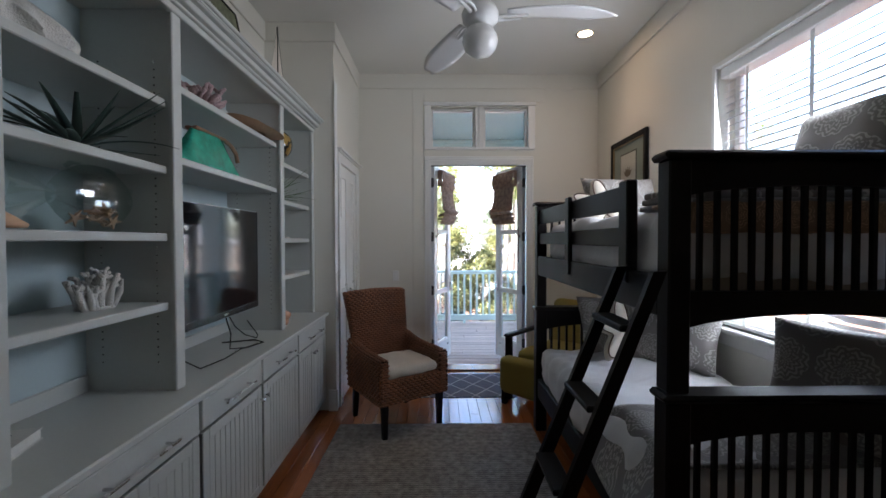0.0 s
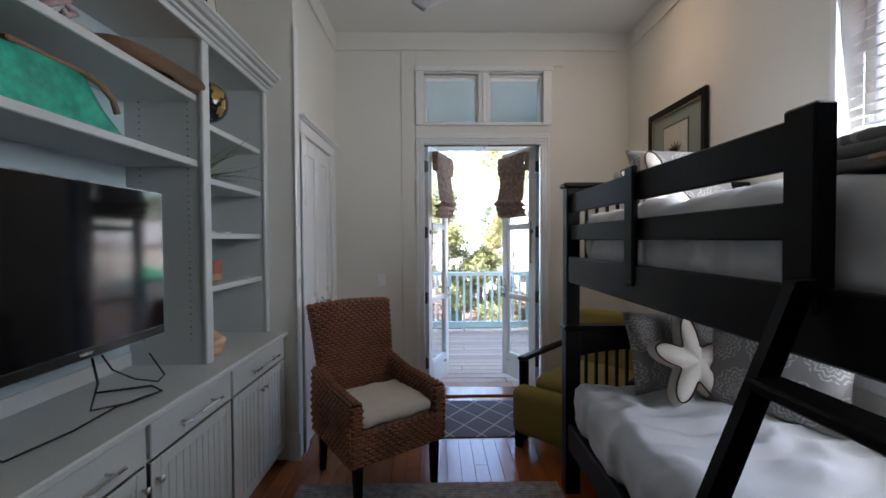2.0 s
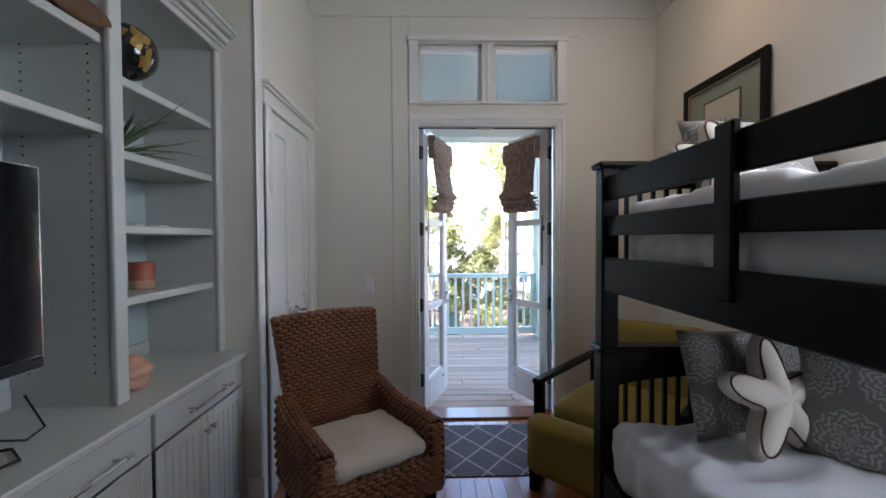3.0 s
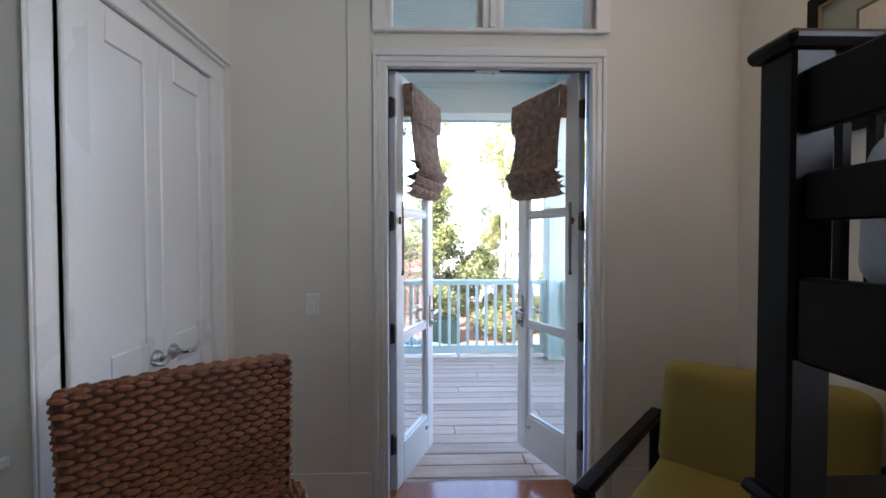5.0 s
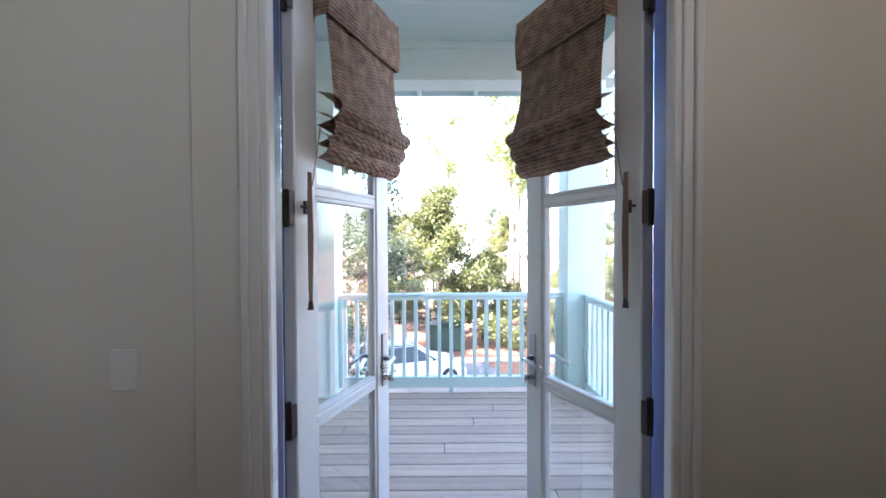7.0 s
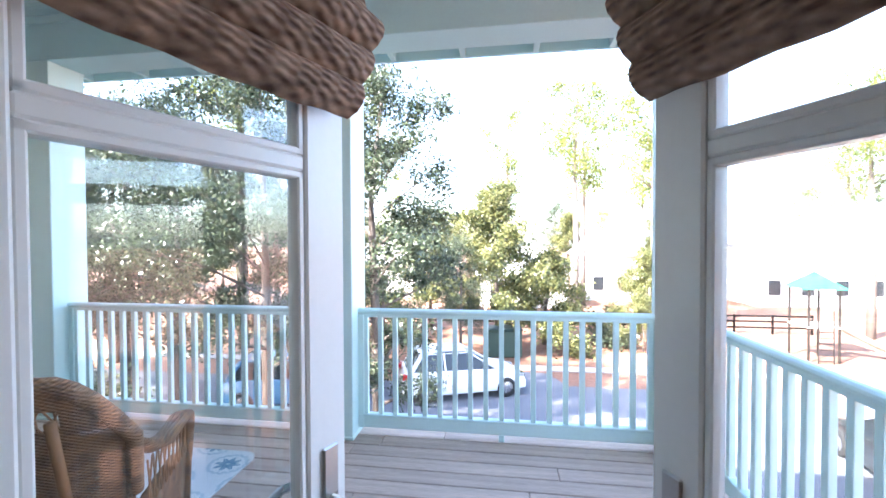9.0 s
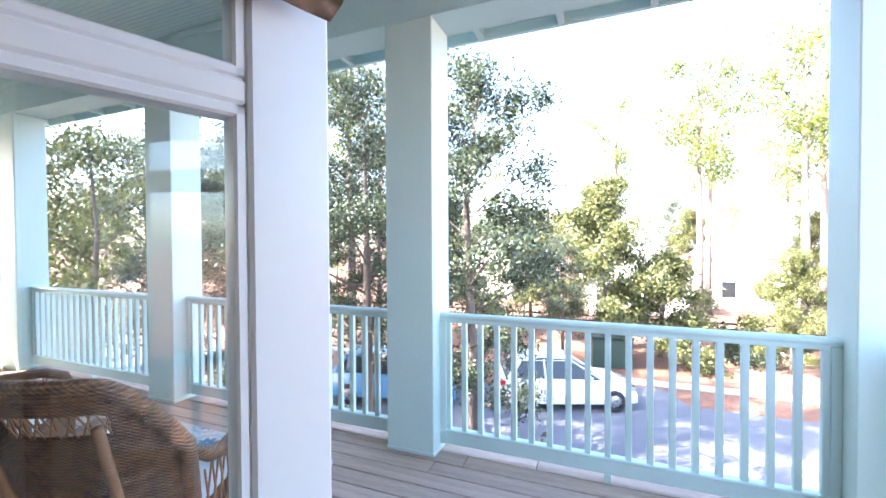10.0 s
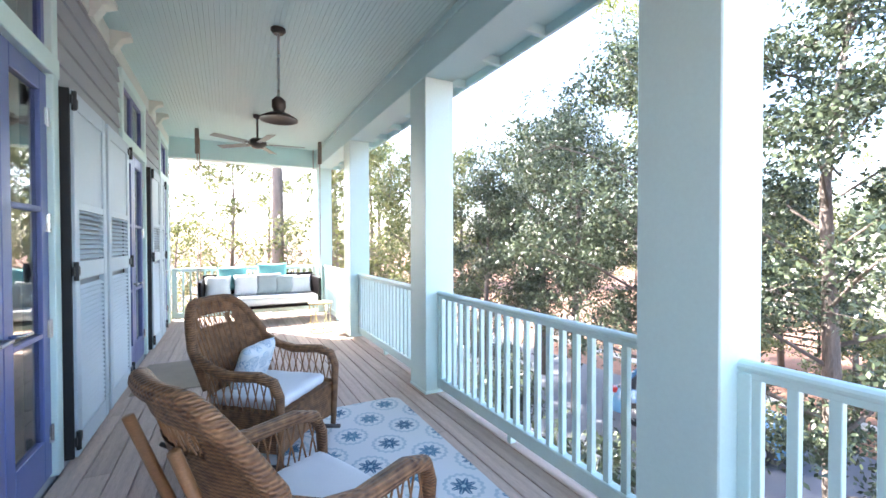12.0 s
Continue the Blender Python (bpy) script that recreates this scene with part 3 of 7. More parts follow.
structure("house_base", Geo().box(PE, -6, -4.2, RW + 0.2, EXT - 0.1, -0.35).box(PE, -6, CEIL + 0.25, RW + 0.2, PY, CEIL + 1.6), M_SIDING, "grey lower storey and attic of the house", "house")
g = Geo()
for x in (-8.35, -5.75, -3.1, -0.5, 2.07):
    g.box(x - 0.15, 8.06, -4.2, x + 0.15, 8.32, -0.34)
structure("porch_pier", g, M_MINT, "pale posts under the deck", "post")


def column(x0):
    """A square boxed porch column, with base and cap boards."""
    c = thing("column", pose(x0 + 0.18, 8.20, DK), "square pale mint painted porch column on deck boards", "column", "porch columns")
    part("shaft", Geo().box(-0.18, -0.16, 0.0, 0.18, 0.14, BB - DK, 0.006), M_MINT, c)
    part("base", Geo().box(-0.186, -0.166, 0.0, 0.186, 0.146, 0.03, 0.006), M_MINT, c)
    return c


for x0 in (1.893, -0.673, -3.279, -5.957, PE):
    column(x0)


def railing(x0, y0, x1, y1, feet=1):
    """Balusters between a rounded top rail and a deep bottom rail."""
    v = Vector((x1 - x0, y1 - y0, 0))
    L, a = v.length, math.degrees(math.atan2(v.y, v.x))
    r = thing("porch_railing", pose(x0, y0, DK, 0, 0, a), "pale mint painted wooden railing with square balusters", "railing", "porch railings")
    part("top_rail", Geo().tube([(0, 0, 0.955), (L, 0, 0.955)], 0.036, 12, flat=0.65).box(0, -0.02, 0.91, L, 0.02, 0.945, 0.003), M_MINT, r, smooth=False)
    part("bottom_rail", Geo().box(0, -0.025, 0.05, L, 0.025, 0.14, 0.006).box(0, -0.032, 0.135, L, 0.032, 0.155, 0.006), M_MINT, r)
    for k in range(feet):
        xx = L * (k + 1) / (feet + 1)
        part("foot_block", Geo().box(xx - 0.02, -0.025, 0.0, xx + 0.02, 0.025, 0.052, 0.003), M_MINT, r)
    n = max(2, round(L / 0.115))
    me = Geo().box(-0.018, -0.018, 0.15, 0.018, 0.018, 0.925, 0.003).mesh("baluster")
    me.materials.append(M_MINT)
    for k in range(n):
        b = new("baluster", me)
        b.parent = r
        b.location = (L * (k + 0.5) / n, 0, 0)
    part("end_post", Geo().box(0.0, -0.03, 0.05, 0.045, 0.03, 0.93, 0.003), M_MINT, r)
    part("end_post", Geo().box(L - 0.045, -0.03, 0.05, L, 0.03, 0.93, 0.003), M_MINT, r)
    return r


for a, b in ((1.893, -0.313), (-0.673, -2.919), (-3.279, -5.597), (-5.957, -8.19)):
    railing(b, 8.19, a, 8.19)
railing(2.08, EXT + 0.03, 2.08, 8.04, 2)
railing(-8.38, EXT + 0.03, -8.38, 8.04, 2)


def door_leaf(name, hinge, length, side, angle, outside, shade_tilt=0):
    """A glazed door leaf hinged at its left (side 1) or right (side -1); x runs from the hinge along the leaf, y to the outside face."""
    d = thing(name, pose(hinge[0], hinge[1], 0.02, 0, 0, angle), "open white French door leaf with three glass lights", "door", "porch doors")
    s, L, T, Hh = side, length, 0.045, 2.37
    iy0, iy1 = (0.0, -T) if s > 0 else (0.0, T)
    st = 0.098

    def bar(name_, x0, z0, x1, z1, t=1.0):
        yc = iy1 / 2
        h = abs(iy1) / 2 * t
        part(name_, Geo().box(x0, yc - h, z0, x1, yc + h, z1, 0.004), M_TRIM, d)
    bar("stile", 0, 0, st, Hh)
    bar("stile", L - st, 0, L, Hh)
    bar("bottom_rail", st, 0, L - st, 0.24)
    bar("top_rail", st, Hh - 0.11, L - st, Hh)
    for z in (0.845, 1.575):
        bar("muntin", st, z, L - st, z + 0.028, 0.8)
    zs = (0.24, 0.845, 0.873, 1.575, 1.603, Hh - 0.11)
    for z0, z1 in zip(zs[0::2], zs[1::2]):
        g = Geo()
        for x0, x1, a, b in ((st, st + 0.014, z0, z1), (L - st - 0.014, L - st, z0, z1), (st, L - st, z0, z0 + 0.014), (st, L - st, z1 - 0.014, z1)):
            g.box(x0, iy1 * 0.12, a, x1, iy1 * 0.88, b, 0.003)
        part("glazing_bead", g, M_TRIM, d)
        ob = part("pane", Geo().box(st + 0.004, iy1 / 2 - 0.003, z0 + 0.003, L - st - 0.004, iy1 / 2 + 0.003, z1 - 0.003), M_GLASS, d)
        ob.visible_shadow = False
    oy = 0.0022 if s > 0 else -0.0022
    out = Geo()
    for x0, z0, x1, z1 in ((0, 0, st, Hh), (L - st, 0, L, Hh), (st, 0, L - st, 0.24), (st, Hh - 0.11, L - st, Hh)):
        out.box(x0, -oy, z0, x1, oy, z1)
    part("outside_paint", out, outside, d, "violet-blue painted outer face")
    part("edge_paint", Geo().box(L, 0, 0.0, L + 0.003, iy1 * 0.22, Hh), outside, d, "blue painted door edge")
    part("weatherstrip", Geo().box(L, iy1 * 0.36, 0.0, L + 0.005, iy1 * 0.5, Hh, 0.001), M_BRONZE, d, "dark rubber weatherstrip")
    # lever handles on both faces, on long plates
    for fy, sg in ((0.0, -1 if s < 0 else 1), (iy1, 1 if s < 0 else -1)):
        h = part("handle", Geo().box(L - 0.068, fy, 0.83, L - 0.028, fy + sg * 0.008, 1.05, 0.003), M_STEEL, d, "brushed steel lever handle")
        part("lever", Geo().tube([(L - 0.048, fy, 0.945), (L - 0.048, fy + sg * 0.05, 0.945), (L - 0.08, fy + sg * 0.055, 0.948), (L - 0.125, fy + sg * 0.055, 0.938), (L - 0.155, fy + sg * 0.05, 0.94)], [0.011, 0.01, 0.009, 0.008, 0.007], 10), M_STEEL, h, smooth=True)
        part("thumb_turn", Geo().tube([(L - 0.048, fy, 0.865), (L - 0.048, fy + sg * 0.03, 0.865)], 0.013, 10).box(L - 0.053, fy + sg * 0.03, 0.85, L - 0.043, fy + sg * 0.045, 0.88, 0.002), M_STEEL, h)
    for z in (0.27, 0.90, 1.53, 2.16):
        part("hinge", Geo().box(-0.022, iy1 * 0.9 - 0.003, z - 0.05, 0.004, iy1 * 0.9 + 0.003, z + 0.05, 0.002).tube([(-0.012, iy1 * 0.5, z - 0.055), (-0.012, iy1 * 0.5, z + 0.055)], 0.010, 10), M_BRONZE, d, "dark bronze hinge")
    part("stop_bolt", Geo().box(L - 0.14, iy1 - 0.012, 0.16, L - 0.1, iy1 + 0.012, 0.185, 0.003), M_STEEL, d)
    # roman shade of woven bamboo on the inner face
    sg = 1 if s < 0 else -1
    x0, x1 = 0.085, L - 0.02
    f0 = iy1 + sg * 0.01
    val = Geo().patch(lambda u, v: (x0 + (x1 - x0) * u, f0 + sg * (0.05 + 0.012 * math.sin(v * 3)), 2.32 - 0.19 * v), 8, 6)
    val.patch(lambda u, v: (x0 + (x1 - x0) * u, f0 + sg * 0.05 * v, 2.32), 4, 2).patch(lambda u, v: (x0, f0 + sg * 0.055 * u, 2.32 - 0.19 * v), 2, 4).patch(lambda u, v: (x1, f0 + sg * 0.055 * u, 2.32 - 0.19 * v), 2, 4)
    roman = thing("roman_shade", d.matrix_basis, "half-raised woven bamboo roman shade on a door leaf", "window shade", "door shades")
    part("valance", val, M_SHADE, roman, smooth=False)

    def belly(u, v):
        w = math.sin(math.pi * u)
        sag = 0.012 * w * v
        pinch = (0.016 * math.sin(math.pi * min(1, v * 1.05)) - 0.012 * v ** 4) * (1 - 2 * u)
        return (x0 + (x1 - x0) * u + pinch, f0 + sg * (0.035 + 0.045 * v * v + 0.006 * w * v), 2.20 - 0.365 * v - sag)
    part("panel", Geo().patch(belly, 14, 14), M_SHADE, roman, smooth=True)
    for zt, dep, out_ in ((1.895, 0.105, 0.098), (1.835, 0.10, 0.074), (1.775, 0.085, 0.048)):
        def fold(u, v, zt=zt, dep=dep, out_=out_):
            w = math.sin(math.pi * u)
            a = v * math.pi
            flare = 0.008 * (2 * u - 1)
            return (x0 + (x1 - x0) * u + flare, f0 + sg * (0.012 + out_ * math.sin(a) ** 0.6 * (0.95 + 0.08 * w)), zt - 0.008 * w - dep * v + 0.002 * math.sin(u * 23 + zt * 50))
        part("fold", Geo().patch(fold, 16, 8), M_SHADE, roman, smooth=True)
    # lift cord wound round a cleat
    cord = thing("shade_cord", d.matrix_basis, "looped lift cord wound on a small cleat", "cord", "shade cords")
    xc = 0.04
    part("cleat", Geo().box(xc - 0.005, iy1, 1.515, xc + 0.005, iy1 + sg * 0.012, 1.555, 0.002).tube([(xc - 0.03, iy1 + sg * 0.016, 1.535), (xc + 0.012, iy1 + sg * 0.016, 1.535)], 0.004, 8), M_BRONZE, cord)
    for k in range(4):
        q = 0.0036 * (k - 1.5)
        part("loop", Geo().tube([(xc + q, f0 + sg * 0.012, 1.64), (xc + q * 1.8, f0 + sg * 0.014, 1.45), (xc + q, f0 + sg * 0.012, 1.25)], 0.0028, 6), M_CORD, cord)
    part("pull_cord", Geo().tube([(xc + 0.03, f0 + sg * 0.03, 1.78), (xc + 0.012, f0 + sg * 0.012, 1.6)], 0.002, 6), M_CORD, cord)
    part("tassel", Geo().lathe([(0.0, 0.03), (0.006, 0.028), (0.01, 0.0), (0.0, 0.0)], 8, pose(xc, f0 + sg * 0.012, 1.225)), M_BRONZE, cord)
    return d


door_leaf("french_door", (DX0 + 0.006, 5.398), 0.578, 1, 69.3, M_BLUE)
door_leaf("french_door", (DX1 - 0.005, 5.412), 0.565, -1, 115.0, M_BLUE)


# ---------- window with blinds ----------
win = thing("window_2", pose(0, 0, 0), "white framed window with lowered white slat blinds", "window", kind="structure")
g = Geo()
g.box(RW - 0.022, WY1, WZ0 - 0.02, RW, WY1 + 0.035, WZ1 + 0.035, 0.004).box(RW - 0.022, WY0 - 0.035, WZ0 - 0.02, RW, WY0, WZ1 + 0.035, 0.004)
g.box(RW - 0.022, WY0, WZ1, RW, WY1, WZ1 + 0.035, 0.004)
part("window_frame", g, M_TRIM, win)
part("window_sill", Geo().box(RW - 0.05, WY0 - 0.06, WZ0 - 0.03, RW + 0.12, WY1 + 0.06, WZ0, 0.006).box(RW - 0.018, WY0 - 0.03, WZ0 - 0.11, RW, WY1 + 0.03, WZ0 - 0.03, 0.004), M_TRIM, win)
g = Geo()
g.box(RW + 0.11, WY0, WZ0, RW + 0.15, WY0 + 0.045, WZ1, 0.004).box(RW + 0.11, WY1 - 0.045, WZ0, RW + 0.15, WY1, WZ1, 0.004)
g.box(RW + 0.11, WY0 + 0.045, WZ0, RW + 0.15, WY1 - 0.045, WZ0 + 0.06, 0.004).box(RW + 0.11, WY0 + 0.045, WZ1 - 0.05, RW + 0.15, WY1 - 0.045, WZ1, 0.004)
part("sash", g, M_TRIM, win)
ob = part("pane", Geo().box(RW + 0.128, WY0 + 0.04, WZ0 + 0.05, RW + 0.133, WY1 - 0.04, WZ1 - 0.04), M_GLASS, win)
ob.visible_shadow = False
blind = thing("window_blind", pose(RW + 0.05, 0, 0), "white slatted blind, lowered and open", "blind")
part("headrail", Geo().box(-0.045, WY0 + 0.01, WZ1 - 0.07, 0.035, WY1 - 0.01, WZ1 - 0.002, 0.006), M_TRIM, blind)
me = Geo().box(-0.024, WY0 + 0.015, -0.0015, 0.024, WY1 - 0.015, 0.0015, 0.001, pose(0, 0, 0, 0, -31, 0)).mesh("slat")
me.materials.append(M_BLIND)
z = WZ0 + 0.05
while z < WZ1 - 0.09:
    ob = new("slat", me)
    ob.parent = blind
    ob.location = (0, 0, z)
    z += 0.046
part("bottom_bar", Geo().box(-0.025, WY0 + 0.015, WZ0 + 0.004, 0.025, WY1 - 0.015, WZ0 + 0.024, 0.004), M_BLIND, blind)
for y in (2.2, 2.62, 3.05):
    part("tape", Geo().box(-0.027, y - 0.012, WZ0 + 0.02, -0.0255, y + 0.012, WZ1 - 0.06), M_BLIND, blind)
part("tilt_cord", Geo().tube([(-0.05, WY1 - 0.1, WZ1 - 0.05), (-0.05, WY1 - 0.1, 1.75)], 0.002, 6), M_BLIND, blind)

# ---------- closet doors ----------
g = Geo()
for y0, y1 in ((CD0 - 0.1, CD0), (CD1, CD1 + 0.1)):
    g.box(CX, y0, 0, CX + 0.02, y1, CDH, 0.004).box(CX, y0 if y0 < CD0 - 0.05 else y1 - 0.022, 0, CX + 0.028, (y0 + 0.022) if y0 < CD0 - 0.05 else y1, CDH, 0.004)
g.box(CX, CD0 - 0.1, CDH, CX + 0.022, CD1 + 0.1, CDH + 0.085, 0.004)
g.box(CX, CD0 - 0.115, CDH + 0.085, CX + 0.04, CD1 + 0.115, CDH + 0.1, 0.004).box(CX, CD0 - 0.13, CDH + 0.1, CX + 0.058, CD1 + 0.13, CDH + 0.12, 0.004)
structure("door_2", g, M_TRIM, "white closet casing with a stepped cornice", "door casing")
ym = (CD0 + CD1) / 2
for y0, y1, kn in ((CD0, ym - 0.002, ym - 0.05), (ym + 0.002, CD1, ym + 0.05)):
    d = thing("closet_door", pose(CX + 0.003, y0, 0.008), "closed white panelled closet door with steel lever", "door", "closet doors")
    w = y1 - y0
    part("panel", Geo().box(-0.03, 0.0, 0.0, -0.012, w, CDH - 0.012), M_TRIM, d)
    for a, b, c, e in ((0, 0.085, 0, CDH - 0.012), (w - 0.085, w, 0, CDH - 0.012)):
        part("stile", Geo().box(-0.035, a, c, 0.0, b, e, 0.004), M_TRIM, d)
    for c, e in ((0, 0.2), (0.93, 1.05), (CDH - 0.13, CDH - 0.012)):
        part("rail", Geo().box(-0.035, 0.085, c, 0.0, w - 0.085, e, 0.004), M_TRIM, d)
    ky = kn - y0
    sg = 1 if kn > ym else -1
    h = part("handle", Geo().lathe([(0.032, 0.0), (0.032, 0.006), (0.026, 0.014), (0.014, 0.02), (0.0, 0.022)], 20, pose(0, ky, 0.985, 0, 90, 0)), M_STEEL, d, "satin steel lever on a round rose", smooth=True)
    part("lever", Geo().tube([(0.0, ky, 0.985), (0.05, ky, 0.985), (0.056, ky + sg * 0.025, 0.982), (0.056, ky + sg * 0.05, 0.976), (0.053, ky + sg * 0.075, 0.985), (0.05, ky + sg * 0.10, 0.998)], [0.012, 0.011, 0.01, 0.009, 0.008, 0.005], 10), M_STEEL, h, smooth=True)

sw = thing("light_switch", pose(-0.18, FARW - 0.0, 1.10), "white rocker light switch plate on the cream wall", "switch")
part("plate", Geo().box(-0.036, -0.007, -0.058, 0.036, 0, 0.058, 0.004), M_TRIM, sw)
part("rocker", Geo().box(-0.011, -0.011, -0.022, 0.011, -0.006, 0.022, 0.002), M_TRIM, sw)

# ---------- built-in shelves ----------
FX, BKX, CT = -0.80, -1.16, 0.877
Y0, YA, YB, YC = 1.58, 2.33, 3.485, 4.195
UNITS = ((Y0, 2.30, True), (2.30, 2.90, False), (2.90, 3.49, False), (3.49, YC, True))


def base_unit(y0, y1, pair):
    """A base cabinet: box, drawer with bar handle, beadboard doors with knobs."""
    w = y1 - y0
    u = thing("base_cabinet", pose(-0.682, y0, 0), "grey painted base cabinet with drawer and beadboard doors", "cabinet", "base cabinets")
    part("body", Geo().box(-0.48, 0.002, 0.09, -0.02, w - 0.002, CT - 0.03).box(-0.46, 0.002, 0.0, -0.07, w - 0.002, 0.09), M_CAB, u)
    dr = part("drawer_front", Geo().box(-0.02, 0.012, 0.70, 0.0, w - 0.012, CT - 0.045, 0.004), M_CAB, u)
    hl = min(0.36, w * 0.5)
    g = Geo().tube([(0.034, w / 2 - hl / 2, 0.765), (0.034, w / 2 + hl / 2, 0.765)], 0.006, 10)
    for q in (-hl / 2 + 0.04, hl / 2 - 0.04):
        g.tube([(0.0, w / 2 + q, 0.765), (0.034, w / 2 + q, 0.765)], 0.005, 8)
    part("bar_handle", g, M_STEEL, dr, "brushed steel bar handle", smooth=False)
    halves = ((0.012, w / 2 - 0.002), (w / 2 + 0.002, w - 0.012)) if pair else ((0.012, w - 0.012),)
    for k, (a, b) in enumerate(halves):
        g = Geo().box(-0.02, a, 0.10, -0.006, b, 0.69)
        for p, q, c, e in ((a, a + 0.05, 0.10, 0.69), (b - 0.05, b, 0.10, 0.69), (a + 0.05, b - 0.05, 0.10, 0.15), (a + 0.05, b - 0.05, 0.64, 0.69)):
            g.box(-0.02, p, c, 0.0, q, e, 0.003)
        yy = a + 0.05
        while yy < b - 0.06:
            g.box(-0.007, yy + 0.003, 0.15, -0.003, min(yy + 0.042, b - 0.05), 0.64, 0.002)
            yy += 0.045
        dd = part("door", g, M_CAB, u)
        if pair:
            ky = b - 0.025 if k == 0 else a + 0.025
        else:
            ky = b - 0.025 if y0 < 2.5 else a + 0.025
        part("knob", Geo().lathe([(0.0, 0.03), (0.011, 0.028), (0.014, 0.02), (0.006, 0.012), (0.005, 0.0)], 14, pose(0.0, ky, 0.62, 0, 90, 0)), M_STEEL, dd, "round steel knob", smooth=True)


for a, b, p in UNITS:
    base_unit(a, b, p)
single("countertop", Geo().box(BKX - 0.04, Y0 - 0.01, CT - 0.03, -0.655, YC + 0.002, CT, 0.006), M_CAB, pose(0, 0, 0), "long grey painted cabinet top", "countertop", smooth=False)
case = thing("bookcase", pose(0, 0, CT), "tall grey painted built-in bookcase, decorated shelves", "bookcase")
TOP = 2.46 - CT
for y in (Y0 + 0.03, YA, YB, YC - 0.012):
    w = 0.03 if y < YC - 0.1 else 0.026
    st = part("upright", Geo().box(BKX, y - w + 0.006, 0, FX + 0.0, y + w - 0.006, TOP), M_CAB, case)
    part("stile", Geo().box(FX - 0.0, y - w, 0, FX + 0.02, y + w, TOP, 0.004), M_CAB, case)
    if y < YC - 0.1:
        g = Geo()
        for k in range(40):
            for xx in (FX - 0.06, BKX + 0.07):
                zz = 0.12 + k * 0.032
                g.box(xx - 0.003, y - w + 0.0045, zz - 0.003, xx + 0.003, y + w - 0.0045, zz + 0.003)
        part("peg_holes", g, M_BLACK, st, "rows of small dark shelf-pin holes")
part("back", Geo().box(BKX - 0.03, Y0, 0, BKX, YC, TOP + 0.02), M_CABBACK, case)
for a, b in ((Y0 + 0.05, YA - 0.03), (YA + 0.03, YB - 0.03), (YB + 0.03, YC - 0.04)):
    part("back_skirting", Geo().box(BKX, a, 0, BKX + 0.015, b, 0.07, 0.004), M_CAB, case)
part("top_board", Geo().box(BKX, Y0, TOP, FX + 0.02, YC, TOP + 0.02), M_CAB, case)
g = Geo()
for k, (d, z0, z1) in enumerate(((0.03, 0.0, 0.03), (0.045, 0.03, 0.045), (0.07, 0.045, 0.075), (0.095, 0.075, 0.09), (0.115, 0.09, 0.11))):
    g.box(FX, Y0, TOP + z0 - 0.012, FX + d, YC + 0.004, TOP + z1 - 0.012, 0.004)
g.box(BKX, Y0, TOP + 0.07, FX + 0.1, YC, TOP + 0.095)
part("cornice", g, M_CAB, case)
SH = ((Y0 + 0.05, YA - 0.024, (2.09, 1.815, 1.537, 1.25)), (YA + 0.024, YB - 0.024, (2.185, 1.872)), (YB + 0.024, YC - 0.034, (2.078, 1.803, 1.524, 1.25)))
for a, b, zs in SH:
    for z in zs:
        part("shelf", Geo().box(BKX + 0.001, a, z - CT - 0.033, FX - 0.012, b, z - CT, 0.004), M_CAB, case)
part("inner_moulding", Geo().box(BKX, YA + 0.03, TOP - 0.09, BKX + 0.02, YB - 0.03, TOP - 0.06, 0.004), M_CAB, case)

# ---------- television and cables ----------
tv = thing("television", pose(-0.875, 2.83, CT), "flat black television with a silver lower edge", "television")
part("casing", Geo().box(-0.055, -0.455, 0.20, -0.004, 0.455, 0.812, 0.01), M_BLACK, tv)
part("bezel", Geo().box(-0.006, -0.46, 0.195, 0.0, 0.46, 0.817, 0.003), M_STEEL, tv, "thin silver bezel")
part("screen", Geo().box(-0.003, -0.452, 0.235, 0.003, 0.452, 0.812, 0.001), M_SCREEN, tv, "glossy black screen")
part("chin", Geo().box(-0.004, -0.455, 0.199, 0.004, 0.455, 0.234, 0.003), M_BLACK, tv)
part("badge", Geo().box(0.004, 0.02, 0.212, 0.006, 0.07, 0.222), M_STEEL, tv)
part("wall_bracket", Geo().box(BKX + 0.875, -0.12, 0.35, -0.05, 0.12, 0.65, 0.005), M_IRON, tv)
cab = thing("cable", pose(-0.9, 2.95, CT), "black cables looping on the cabinet top", "cable")
part("cord", Geo().tube([(-0.02, 0.0, 0.21), (0.03, -0.03, 0.1), (0.06, -0.1, 0.03), (0.1, 0.02, 0.008), (0.14, 0.14, 0.008), (0.06, 0.2, 0.008), (-0.1, 0.12, 0.01)], 0.0045, 8), M_BLACK, cab, smooth=True)
part("cord", Geo().tube([(-0.02, 0.03, 0.21), (0.01, 0.06, 0.12), (0.02, 0.16, 0.05), (0.05, 0.25, 0.008), (0.02, 0.34, 0.008), (-0.06, 0.36, 0.1)], 0.0035, 8), M_BLACK, cab, smooth=True)
part("cord", Geo().tube([(-0.02, -0.45, 0.21), (0.02, -0.47, 0.08), (0.06, -0.38, 0.008), (0.09, -0.2, 0.008), (0.08, -0.02, 0.008), (0.12, 0.1, 0.008)], 0.0035, 8), M_BLACK, cab, smooth=True)

# ---------- bunk bed ----------
BX0, BX1, BY0, BY1 = 1.08, 2.125, 1.94, 3.86
bunk = thing("bunk_bed", pose(0, 0, 0), "espresso-stained wooden bunk bed with spindle ends", "bunk bed")


